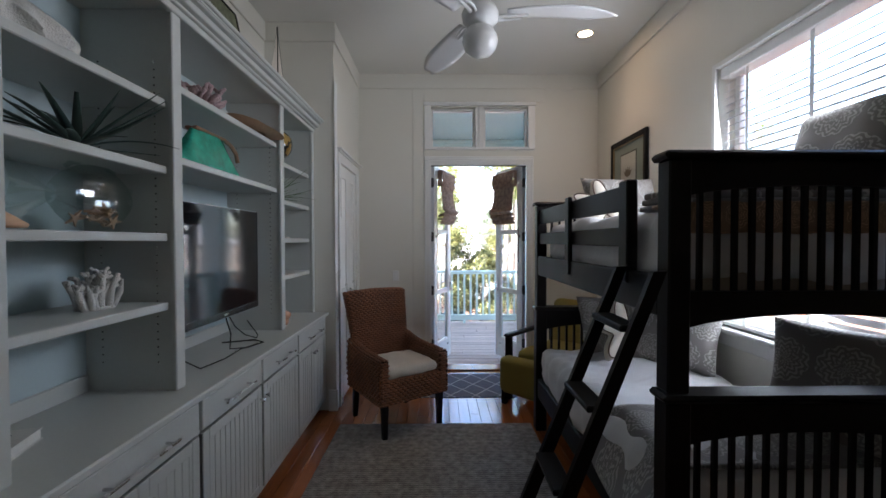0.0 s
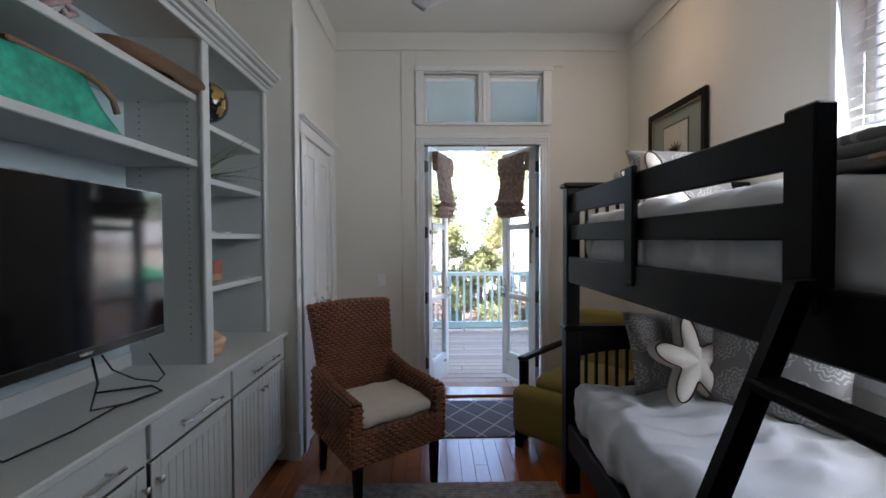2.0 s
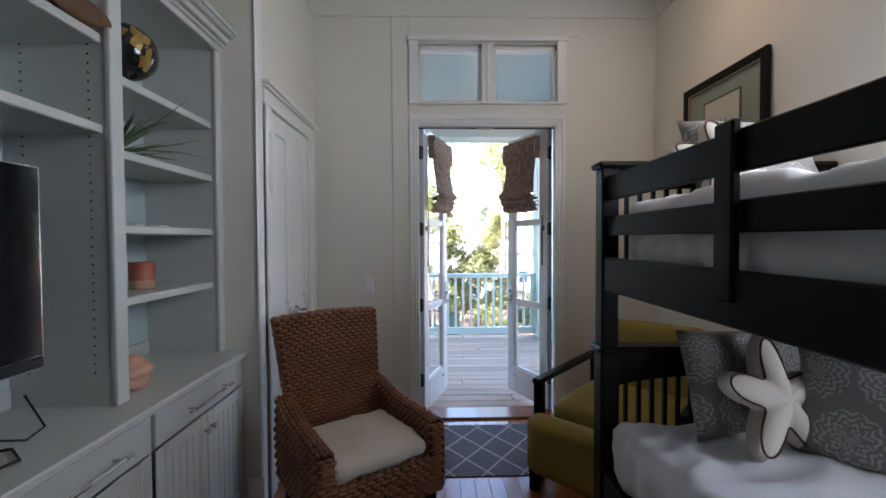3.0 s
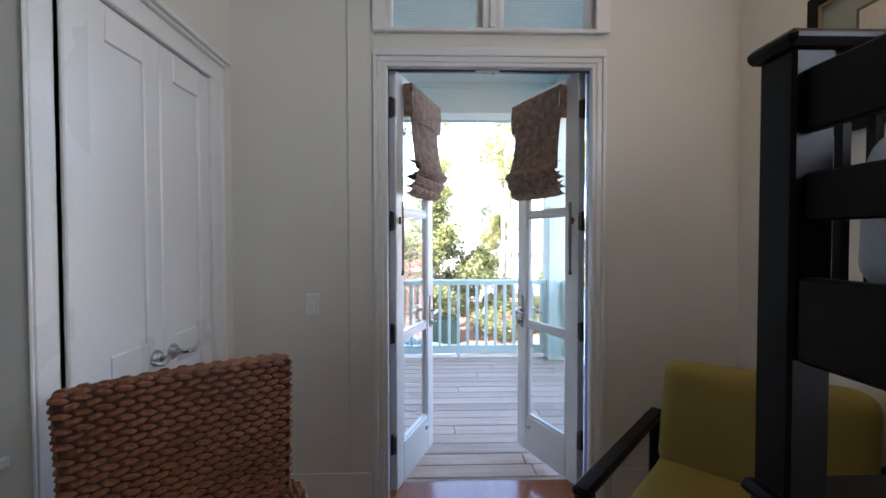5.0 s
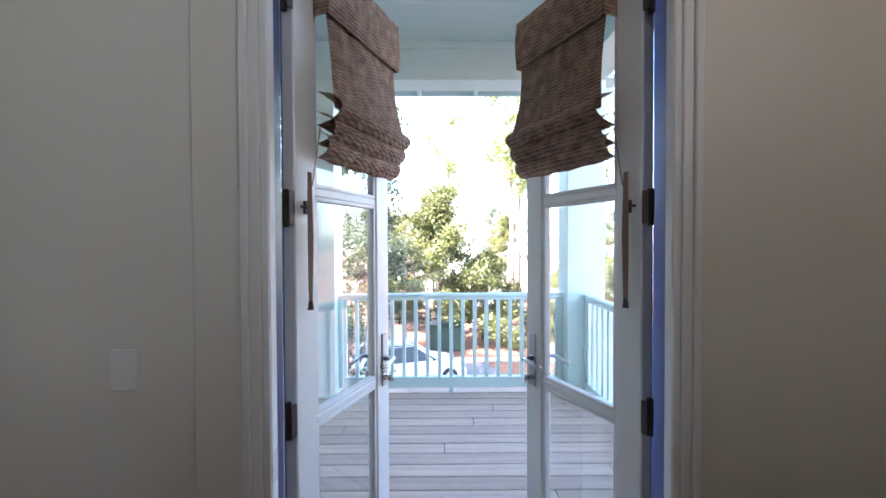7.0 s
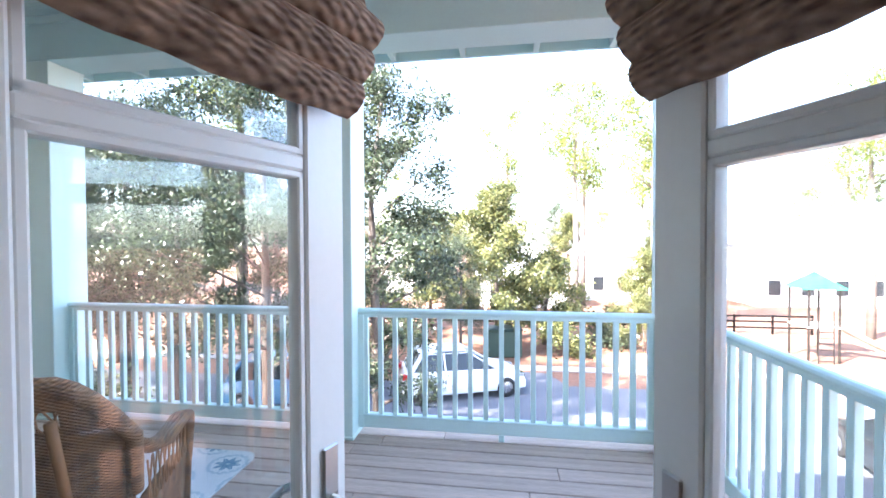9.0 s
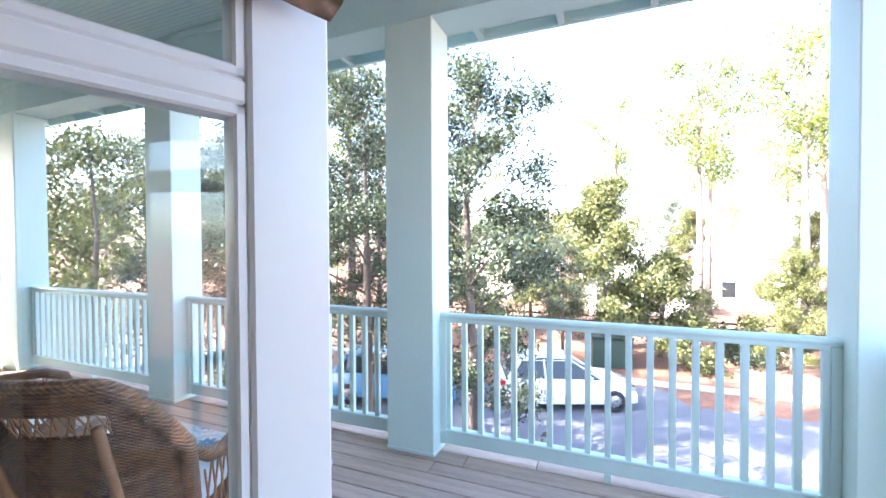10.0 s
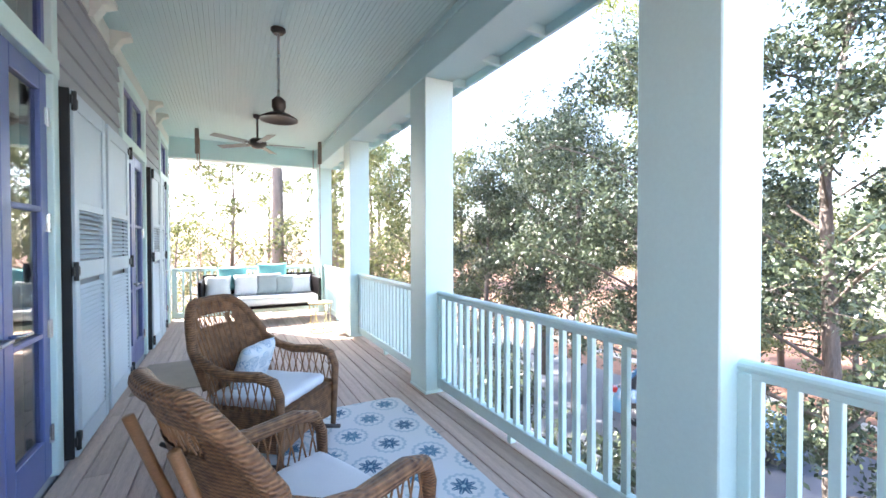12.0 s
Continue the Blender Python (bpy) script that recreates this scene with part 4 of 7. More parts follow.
def arch(g, x0, x1, ylo, yhi, zflat, zside, zmid, n=14):
    """A board with one straight edge and one arched edge."""
    lo = [(x0 + (x1 - x0) * k / n, zside + (zmid - zside) * math.sin(math.pi * k / n) ** 0.7) for k in range(n + 1)]
    vs, fs = [], []
    for y in (ylo, yhi):
        for x, z in lo:
            vs += [(x, y, z), (x, y, zflat)]
    m = 2 * (n + 1)
    for k in range(n):
        a = 2 * k
        fs += [[a, a + 2, a + 3, a + 1], [m + a, m + a + 1, m + a + 3, m + a + 2], [a, m + a, m + a + 2, a + 2], [a + 1, a + 3, m + a + 3, m + a + 1]]
    fs += [[0, 1, m + 1, m], [m - 2, 2 * m - 2, 2 * m - 1, m - 1]]
    return g.add(vs, fs)


for yy in (BY0, BY1 - 0.085):
    for xx in (BX0, BX1 - 0.085):
        part("leg", Geo().box(xx, yy, 0, xx + 0.085, yy + 0.085, 0.955, 0.006), M_ESPRESSO, bunk)
        part("post", Geo().box(xx + 0.004, yy + 0.004, 0.985, xx + 0.081, yy + 0.081, 1.775, 0.006), M_ESPRESSO, bunk)
    yc = yy + 0.0425
    for zc in (0.955, 1.775):
        part("end_cap", Geo().box(BX0 - 0.014, yy - 0.012, zc, BX1 + 0.014, yy + 0.097, zc + 0.028, 0.01), M_ESPRESSO, bunk)
    for z0, za, zb, zc, zd in ((0.955, 0.80, 0.845, 0.44, 0.30), (1.775, 1.655, 1.69, 1.33, 1.205)):
        part("head_rail", arch(Geo(), BX0 + 0.08, BX1 - 0.08, yc - 0.018, yc + 0.018, z0, za, zb), M_ESPRESSO, bunk)
        part("foot_rail", arch(Geo(), BX0 + 0.08, BX1 - 0.08, yc - 0.018, yc + 0.018, zc, zd, zd + 0.045), M_ESPRESSO, bunk)
        n = 14
        for k in range(n):
            x = BX0 + 0.085 + (BX1 - BX0 - 0.17) * (k + 0.75) / (n + 0.5)
            part("spindle", Geo().box(x - 0.008, yc - 0.008, zc - 0.01, x + 0.008, yc + 0.008, zb + 0.01), M_ESPRESSO, bunk)
for z0, z1 in ((0.27, 0.42), (1.235, 1.382)):
    for xx in (BX0 + 0.01, BX1 - 0.045):
        part("side_rail", Geo().box(xx, BY0 + 0.085, z0, xx + 0.035, BY1 - 0.085, z1, 0.006), M_ESPRESSO, bunk)
GX = BX0 + 0.012
for z0, z1 in ((1.477, 1.56), (1.63, 1.738)):
    part("guard_rail", Geo().box(GX + 0.012, 2.26, z0, GX + 0.034, BY1 - 0.08, z1, 0.004), M_ESPRESSO, bunk)
part("guard_post", Geo().box(GX - 0.012, 2.245, 1.33, GX + 0.036, 2.325, 1.752, 0.006), M_ESPRESSO, bunk)
part("guard_post", Geo().box(GX - 0.014, 2.99, 1.30, GX + 0.012, 3.06, 1.76, 0.006), M_ESPRESSO, bunk)
for zb in (1.31, 1.36):
    part("bolt", Geo().tube([(BX0 + 0.04, BY1, zb), (BX0 + 0.04, BY1 + 0.004, zb)], 0.011, 12), M_STEEL, bunk)
for zb in (1.62, 1.0):
    part("bolt", Geo().tube([(BX0 + 0.04, BY1, zb), (BX0 + 0.04, BY1 + 0.004, zb)], 0.011, 12), M_STEEL, bunk)
for z in (0.40, 1.36):
    part("slat_base", Geo().box(BX0 + 0.045, BY0 + 0.08, z - 0.1, BX1 - 0.045, BY1 - 0.08, z - 0.075), M_ESPRESSO, bunk)
lad = thing("bunk_ladder", pose(0, 0, 0), "slanted espresso wooden ladder hooked on the bunk", "ladder")
LT, LB = Vector((1.06, 0, 1.41)), Vector((0.50, 0, 0.0))
for y in (1.965, 2.25):
    d = (LT - LB)
    nx = Vector((-d.z, 0, d.x)).normalized() * 0.026
    vs = []
    for yy in (y - 0.013, y + 0.013):
        for p in (LB - Vector((0.025, 0, 0)), LB + Vector((0.035, 0, 0)), LT - nx * 1.0, LT + nx * 0.6 - d.normalized() * 0.02):
            vs.append((p.x, yy, max(0, p.z)))
    g = Geo().add(vs, [[0, 1, 2, 3], [7, 6, 5, 4], [0, 4, 5, 1], [1, 5, 6, 2], [2, 6, 7, 3], [3, 7, 4, 0]])
    part("side_rail", g, M_ESPRESSO, lad)
for z in (1.20, 0.92, 0.63, 0.34):
    x = LB.x + (LT.x - LB.x) * z / LT.z
    part("rung", Geo().box(x - 0.04, 1.977, z - 0.012, x + 0.04, 2.238, z + 0.012, 0.005), M_ESPRESSO, lad)

# ---------- bedding ----------
BM = Vector(((BX0 + BX1) / 2, (BY0 + BY1) / 2, 0))
W, L = 0.84, 1.60
single("mattress", Geo().soft(W, L, 0.20, 0.05, 16, 0.004, 4), M_SKIRT, pose(BM.x, BM.y, 0.325), "plain covered mattress on the lower bunk", "mattress", "mattresses", weld=True)
single("mattress", Geo().soft(W, L, 0.20, 0.05, 16, 0.004, 4), M_SKIRT, pose(BM.x, BM.y, 1.285), "plain covered mattress on the upper bunk", "mattress", "mattresses", weld=True)
single("duvet", Geo().soft(1.0, 1.76, 0.27, 0.085, 64, 0.035, 2.6, 1.7), M_SHEET, pose(BM.x + 0.005, BM.y, 0.395), "rumpled white cotton cover on the lower bunk", "bedding", "bedding", weld=True)
single("duvet", Geo().soft(0.90, 1.72, 0.29, 0.08, 64, 0.026, 3.4, 7.3), M_SHEET, pose(BM.x + 0.012, BM.y + 0.03, 1.335), "rumpled white cotton cover on the upper bunk", "bedding", "bedding", weld=True)
g = Geo()
for k in range(3):
    g.soft(0.86 - 0.012 * k, 0.40 - 0.01 * k, 0.034, 0.015, 22, 0.006, 5, 3.1 + k, pose(0.004 * k, 0.004 * k, 0.029 * k))
single("folded_quilt", g, M_PATTERN_FLAT, pose(BM.x + 0.055, BY0 + 0.31, 1.625), "taupe medallion quilt folded in layers on the upper bunk", "quilt", "quilts", weld=True)


def overhang(u, v):
    b = max(0.0, v - 0.35) / 0.65
    return (BX0 + 0.10 + 0.86 * u, BY0 + 0.30 - 0.215 * min(1, v / 0.35) + 0.006 * math.sin(u * 31), 1.632 - 0.115 * b + 0.010 * noise.noise(Vector((u * 9, v * 3, 1))) + 0.012)


single("bed_throw", Geo().patch(overhang, 60, 16), M_RUSTCLOTH, pose(0, 0, 0), "rust-brown medallion throw over the upper bunk's end", "throw")
bpy.data.objects["bed_throw"].modifiers.new("thick", "SOLIDIFY").thickness = 0.014


def drape(u, v):
    x = BX0 - 0.01 + (0.97) * u
    e = max(0.0, 0.14 - u) / 0.14
    y = BY0 + 0.1 + 0.55 * v
    return (x - 0.015 * math.sin(e * 1.5), y + 0.05 * e * math.sin(v * 9), 0.688 - 0.30 * e ** 1.6 * (0.6 + 0.4 * math.sin(v * 3)) + 0.012 * noise.noise(Vector((x * 5, y * 5, 0))))


single("throw_quilt", Geo().patch(drape, 40, 24), M_PATTERN_FLAT, pose(0, 0, 0), "taupe medallion throw draped over the lower bunk", "quilt", "quilts")
bpy.data.objects["throw_quilt"].modifiers.new("thick", "SOLIDIFY").thickness = 0.012
for name_, w, h, t, m, mt, lab in (
    ("pillow", 0.44, 0.40, 0.16, pose(1.96, 2.30, 1.71, -20, 0, -84), M_PATTERN, "taupe medallion pillow on the upper bunk"),
    ("pillow", 0.60, 0.46, 0.15, pose(1.75, 3.68, 1.57, -22, 0, 4), M_PATTERN, "taupe medallion pillow on the upper bunk"),
    ("pillow", 0.56, 0.44, 0.15, pose(1.66, 3.60, 0.655, -18, 0, 6), M_PATTERN, "taupe medallion pillow on the lower bunk"),
    ("pillow", 0.56, 0.44, 0.16, pose(1.83, 3.26, 0.655, -20, 0, -55), M_PATTERN, "taupe medallion pillow on the lower bunk"),
    ("pillow", 0.58, 0.50, 0.20, pose(1.93, 2.18, 0.66, -16, 0, -60), M_PATTERN, "large taupe medallion pillow on the lower bunk"),
):
    ob = single(name_, Geo().pillow(w, h, t, 18, w * 7 + h), mt, m, lab, "pillow", "bunk pillows", weld=True)


def starfish(r, t, n=48):
    """A stuffed five-armed star, thick in y."""
    g = Geo()

    def rad(a):
        k = 0.5 + 0.5 * math.cos(5 * a)
        return r * (0.42 + 0.58 * k ** 1.1)
    for s in (-1, 1):
        def fn(u, v, s=s):
            a = 2 * math.pi * u + math.pi / 2
            q = rad(a - math.pi / 2)
            return (math.cos(a) * q * v, s * t / 2 * math.sqrt(max(0, 1 - v ** 3)) * (1.0 - 0.35 * v), math.sin(a) * q * v + r * 0.82)
        g.patch(fn, n * 2, 10)
    return g


def star_pillow(m, lab):
    s = thing("star_pillow", m, lab, "pillow", "star pillows")
    part("cushion", starfish(0.25, 0.14), M_CREAM, s, smooth=True, weld=True)
    pts = []
    for k in range(121):
        a = 2 * math.pi * k / 120
        q = 0.25 * (0.42 + 0.58 * (0.5 + 0.5 * math.cos(5 * a)) ** 1.1) * 0.9
        pts.append((math.cos(a + math.pi / 2) * q, -0.034, math.sin(a + math.pi / 2) * q + 0.205))
    part("piping", Geo().tube(pts, 0.004, 6), M_SEAGRASS_DARK, s, "dark stitched seam line")


star_pillow(pose(1.62, 3.42, 0.66, -20, 4, 12), "cream stuffed starfish pillow on the lower bunk")
star_pillow(pose(1.55, 3.55, 1.58, -30, 0, 5), "cream stuffed starfish pillow on the upper bunk")

# ---------- framed picture ----------
pic = thing("framed_picture", pose(RW, 4.512, 1.875), "dark framed botanical print with a grey-green mat", "picture")
g = Geo()
PW, PH = 0.366, 0.62
for a, b, c, e in ((-PW, -PW + 0.05, 0, PH), (PW - 0.05, PW, 0, PH), (-PW + 0.05, PW - 0.05, 0, 0.05), (-PW + 0.05, PW - 0.05, PH - 0.05, PH)):
    g.box(-0.032, a, c, -0.003, b, e, 0.006)
part("frame", g, M_ESPRESSO, pic)
g = Geo()
for a, b, c, e in ((-PW + 0.05, -PW + 0.062, 0.05, PH - 0.05), (PW - 0.062, PW - 0.05, 0.05, PH - 0.05), (-PW + 0.062, PW - 0.062, 0.05, 0.062), (-PW + 0.062, PW - 0.062, PH - 0.062, PH - 0.05)):
    g.box(-0.026, a, c, -0.004, b, e, 0.002)
part("inner_frame", g, mat("gilt_fillet", (0.30, 0.22, 0.12), 0.45, 0.1, 6, 60, 0.05, metal=0.4), pic)
part("mat_board", Geo().box(-0.012, -PW + 0.06, 0.06, -0.004, PW - 0.06, PH - 0.06), mat("grey_green_mat", (0.27, 0.31, 0.26), 0.8, 0.03, 3, 80, 0.03), pic)
part("inner_mat", Geo().box(-0.015, -0.165, 0.155, -0.012, 0.165, PH - 0.145, 0.001), mat("dark_mat_line", (0.10, 0.10, 0.08), 0.8, 0.03, 3, 80, 0.03), pic)
part("print", Geo().box(-0.018, -0.15, 0.17, -0.015, 0.15, PH - 0.16), mat("print_paper", (0.56, 0.54, 0.46), 0.7, 0.12, 9, 60, 0.03), pic)
g = Geo()
for k in range(5):
    a = radians(40 + 25 * k)
    g.extrude([(math.cos(a) * q + math.sin(a) * w_, math.sin(a) * q * 0.9 - math.cos(a) * w_) for q, w_ in ((0.0, 0.003), (0.05, 0.02), (0.11, 0.0), (0.05, -0.02), (0.0, -0.003))], 0, 0.001, Matrix(((0, 0, -1, -0.0185), (1, 0, 0, 0), (0, 1, 0, 0.24), (0, 0, 0, 1))))
part("drawing", g, mat("sepia_ink", (0.22, 0.18, 0.12), 0.8, 0.1, 9, 60, 0.0), pic)

# ---------- rugs ----------
single("jute_rug", Geo().box(-0.49, 1.55, 0.0, 1.065, 3.90, 0.012, 0.005), M_JUTE, pose(0, 0, 0), "grey-brown woven jute rug on the oak floor", "rug", smooth=False)
single("doorway_rug", Geo().box(-0.52, -0.345, 0.0, 0.52, 0.345, 0.008, 0.003), M_RUG, pose(0.55, 4.815, 0), "blue-grey rug with a pale diamond lattice", "rug", smooth=False)

# ---------- seagrass armchair ----------
def knots(g, fn, nu, nv, size, seed=0):
    """Braid stitches laid over the surface fn(u, v), each a small spindle, slanting row by row."""
    rnd = random.Random(seed)
    for j in range(nv):
        for i in range(nu):
            u, v = (i + 0.5 + (0.25 if j % 2 else -0.25)) / nu, (j + 0.5) / nv
            p = Vector(fn(u, v))
            du = Vector(fn(min(1, u + 0.01), v)) - Vector(fn(max(0, u - 0.01), v))
            dv = Vector(fn(u, min(1, v + 0.01))) - Vector(fn(u, max(0, v - 0.01)))
            if du.length < 1e-6 or dv.length < 1e-6:
                continue
            du.normalize()
            n = du.cross(dv).normalized()
            s = 1 if j % 2 else -1
            e = (du + n.cross(du) * (0.16 * s)).normalized()
            f = n.cross(e)
            a, b, c = size * rnd.uniform(0.88, 1.08), size * rnd.uniform(0.35, 0.43), size * rnd.uniform(0.42, 0.6)
            vs = []
            for q, wd, ht in ((-1.0, 0.35, 0.1), (-0.45, 1.0, 0.95), (0.45, 1.0, 1.0), (1.0, 0.35, 0.1)):
                o = p + e * (a * q)
                vs += [o - f * (b * wd), o - f * (b * wd * 0.45) + n * (c * ht), o + f * (b * wd * 0.45) + n * (c * ht), o + f * (b * wd)]
            g.add(vs, [[4 * r + k, 4 * r + k + 1, 4 * r + k + 5, 4 * r + k + 4] for r in range(3) for k in range(3)] + [[0, 1, 2, 3], [15, 14, 13, 12]])
    return g


chair = thing("seagrass_armchair", pose(-0.035, 3.99, 0, 0, 0, 35), "brown braided seagrass armchair with dark wooden legs", "armchair")
CW, CD2 = 0.30, 0.29
for x, y in ((-0.25, -0.255), (0.25, -0.255), (-0.25, 0.26), (0.25, 0.26)):
    k = 1 if y < 0 else -1
    part("leg", Geo().add([(x + sx * w2, y + sy * w2 - (0.0 if k > 0 else -0.03) * (1 - zz / 0.3), zz) for zz, w2 in ((0, 0.017), (0.3, 0.024)) for sx, sy in ((-1, -1), (1, -1), (1, 1), (-1, 1))],
                        [[3, 2, 1, 0], [4, 5, 6, 7], [0, 1, 5, 4], [1, 2, 6, 5], [2, 3, 7, 6], [3, 0, 4, 7]]), M_ESPRESSO, chair)


def side_top(t):
    """Height of the arm along its length, front to back."""
    return 0.60 + 0.02 * t + 0.12 * max(0, t - 0.6) ** 1.2


def woven(name_, fns):
    # dark sheet under the braid: shade of the gaps is put into its colour
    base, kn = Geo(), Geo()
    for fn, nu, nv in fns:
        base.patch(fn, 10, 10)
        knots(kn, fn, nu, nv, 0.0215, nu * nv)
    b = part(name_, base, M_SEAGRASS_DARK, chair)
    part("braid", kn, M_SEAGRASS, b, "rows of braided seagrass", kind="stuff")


def back_pt(u, v, off):
    x = (2 * u - 1) * (0.235 + 0.055 * v)
    return (x, 0.24 + 0.14 * v ** 1.3 + off - 0.03 * (1 - (2 * u - 1) ** 2) * v, 0.42 + (0.625 + 0.02 * (1 - (2 * u - 1) ** 2)) * v)


woven("backrest", [(lambda u, v: back_pt(u, v, 0.0), 13, 35), (lambda u, v: back_pt(1 - u, v, 0.06), 13, 35),
                   (lambda u, v: tuple(Vector(back_pt(u, 1, 0)).lerp(Vector(back_pt(u, 1, 0.06)), v)), 13, 3),
                   (lambda u, v: tuple(Vector(back_pt(0, v, 0.06)).lerp(Vector(back_pt(0, v, 0.0)), u)), 2, 35),
                   (lambda u, v: tuple(Vector(back_pt(1, v, 0)).lerp(Vector(back_pt(1, v, 0.06)), u)), 2, 35)])
woven("seat_box", [(lambda u, v: (-CW + 2 * CW * u, -CD2, 0.27 + 0.17 * v), 14, 9), (lambda u, v: (CW - 2 * CW * u, CD2 + 0.015, 0.27 + 0.17 * v), 14, 9),
                   (lambda u, v: (-CW + 0.05 + (2 * CW - 0.1) * u, -CD2 + 0.53 * v, 0.44), 12, 22)])
for s in (-1, 1):
    def outer(u, v, s=s):
        uu = u if s > 0 else 1 - u
        y = -CD2 + uu * 0.60
        return (s * (CW + 0.01 * math.sin(v * 3)), y, 0.27 + (side_top(uu) - 0.27) * v)

    def inner(u, v, s=s):
        uu = 1 - u if s > 0 else u
        return (s * (CW - 0.065), -CD2 + uu * 0.58, 0.44 + (side_top(uu) - 0.44) * v)

    def topa(u, v, s=s):
        uu = u if s > 0 else 1 - u
        return (s * (CW - 0.065 * v), -CD2 + uu * 0.60, side_top(uu) + 0.012 * math.sin(math.pi * v))

    def fronta(u, v, s=s):
        x = CW - 0.065 * (u if s < 0 else 1 - u)
        return (s * x if s > 0 else -x, -CD2 - 0.002, 0.27 + 0.33 * v)
    woven("armrest", [(outer, 14, 17), (inner, 14, 8), (topa, 14, 4), (fronta, 2, 17)])
single("seat_cushion", Geo().soft(0.46, 0.46, 0.085, 0.04, 18, 0.008, 5, 2.2), M_CREAM, chair.matrix_basis @ pose(0, -0.045, 0.448), "plump cream seat cushion on the seagrass chair", "cushion", weld=True)

# ---------- mustard armchair ----------
arm = thing("armchair", pose(1.61, 4.53, 0, 0, 0, -44), "mustard upholstered armchair with dark wooden arms", "armchair")
for x in (-0.39, 0.39):
    part("arm", Geo().box(x - 0.033, -0.55, 0.59, x + 0.033, 0.34, 0.625, 0.012), M_ESPRESSO, arm)
    part("front_leg", Geo().box(x - 0.026, -0.54, 0.0, x + 0.026, -0.47, 0.595, 0.01), M_ESPRESSO, arm)
    part("back_leg", Geo().box(x - 0.026, 0.29, 0.0, x + 0.026, 0.35, 0.595, 0.01), M_ESPRESSO, arm)
part("seat_base", Geo().soft(0.71, 0.80, 0.20, 0.03, 10, 0.0, 3), M_OLIVE, arm, smooth=True, weld=True).location = (0, -0.03, 0.1)
part("seat", Geo().soft(0.71, 0.78, 0.17, 0.06, 18, 0.008, 3, 4), M_OLIVE, arm, smooth=True, weld=True).location = (0, -0.06, 0.30)
part("seat_front", Geo().soft(0.80, 0.15, 0.33, 0.055, 14, 0.006, 3, 6), M_OLIVE, arm, smooth=True, weld=True).location = (0, -0.60, 0.11)
for x in (-0.36, 0.36):
    part("foot", Geo().box(x - 0.025, -0.64, 0.0, x + 0.025, -0.59, 0.13, 0.006), M_ESPRESSO, arm)
part("backrest", Geo().soft(0.71, 0.20, 0.49, 0.075, 18, 0.008, 3, 9), M_OLIVE, arm, smooth=True, weld=True).matrix_basis = pose(0, 0.25, 0.40, -10, 0, 0)

# ---------- ceiling fan and recessed light ----------
fan = thing("ceiling_fan", pose(0.58, 3.20, CEIL - 0.06), "white ceiling fan with glass globe, standing still", "ceiling fan")
M_FAN = mat("white_fan_enamel", (0.72, 0.72, 0.72), 0.25, 0.02, 2, 60, 0.0)
part("downrod", Geo().lathe([(0.0, 0.06), (0.065, 0.06), (0.065, 0.0), (0.06, -0.04), (0.02, -0.06), (0.014, -0.07), (0.014, -0.36)], 20), M_FAN, fan, smooth=True)
part("motor", Geo().lathe([(0.0, -0.34), (0.05, -0.345), (0.1, -0.37), (0.118, -0.41), (0.11, -0.45), (0.085, -0.475), (0.06, -0.48), (0.055, -0.5), (0.085, -0.505), (0.09, -0.52)], 28), M_FAN, fan, smooth=True)
part("globe", Geo().lathe([(0.088, -0.515), (0.108, -0.55), (0.112, -0.58), (0.098, -0.625), (0.07, -0.655), (0.03, -0.67), (0.0, -0.672)], 28), mat("opal_glass", (0.70, 0.70, 0.70), 0.15, 0.01, 2, 50, 0.0), fan, "unlit opal glass globe", smooth=True)
for a in (-8, 112, 232):
    m = pose(0, 0, -0.44, 0, 0, a)

    def blade(u, v):
        x = 0.17 + 0.66 * u
        w = 0.075 + 0.03 * math.sin(u * 2.6) - 0.09 * max(0, u - 0.72) ** 1.4 / 0.28
        return (x, -0.01 + (2 * v - 1) * w + 0.05 * u * u, 0.018 * (2 * v - 1) - 0.04 * u * u + 0.02)
    b = part("blade", Geo().patch(blade, 18, 6, m), M_FAN, fan, smooth=True)
    b.modifiers.new("thick", "SOLIDIFY").thickness = 0.008
    part("bracket", Geo().tube([(0.09, 0, 0.0), (0.15, 0.0, 0.015), (0.30, 0.01, 0.012)], [0.014, 0.011, 0.008], 8, m=m), M_FAN, b)
    part("bracket", Geo().tube([(0.09, 0.03, 0.0), (0.15, 0.045, 0.012), (0.26, 0.04, 0.01)], [0.01, 0.009, 0.007], 8, m=m), M_FAN, b)
rl = thing("recessed_light", pose(1.66, 4.36, CEIL), "lit recessed ceiling light with white rim", "ceiling light")
part("rim", Geo().lathe([(0.075, -0.001), (0.085, -0.006), (0.062, -0.008), (0.06, -0.002)], 28), M_TRIM, rl, smooth=True)
part("lens", Geo().lathe([(0.06, -0.004), (0.0, -0.004)], 24), lamp_glow("warm_lamp", (1.0, 0.68, 0.40), 6.0), rl, "warm glowing lens")


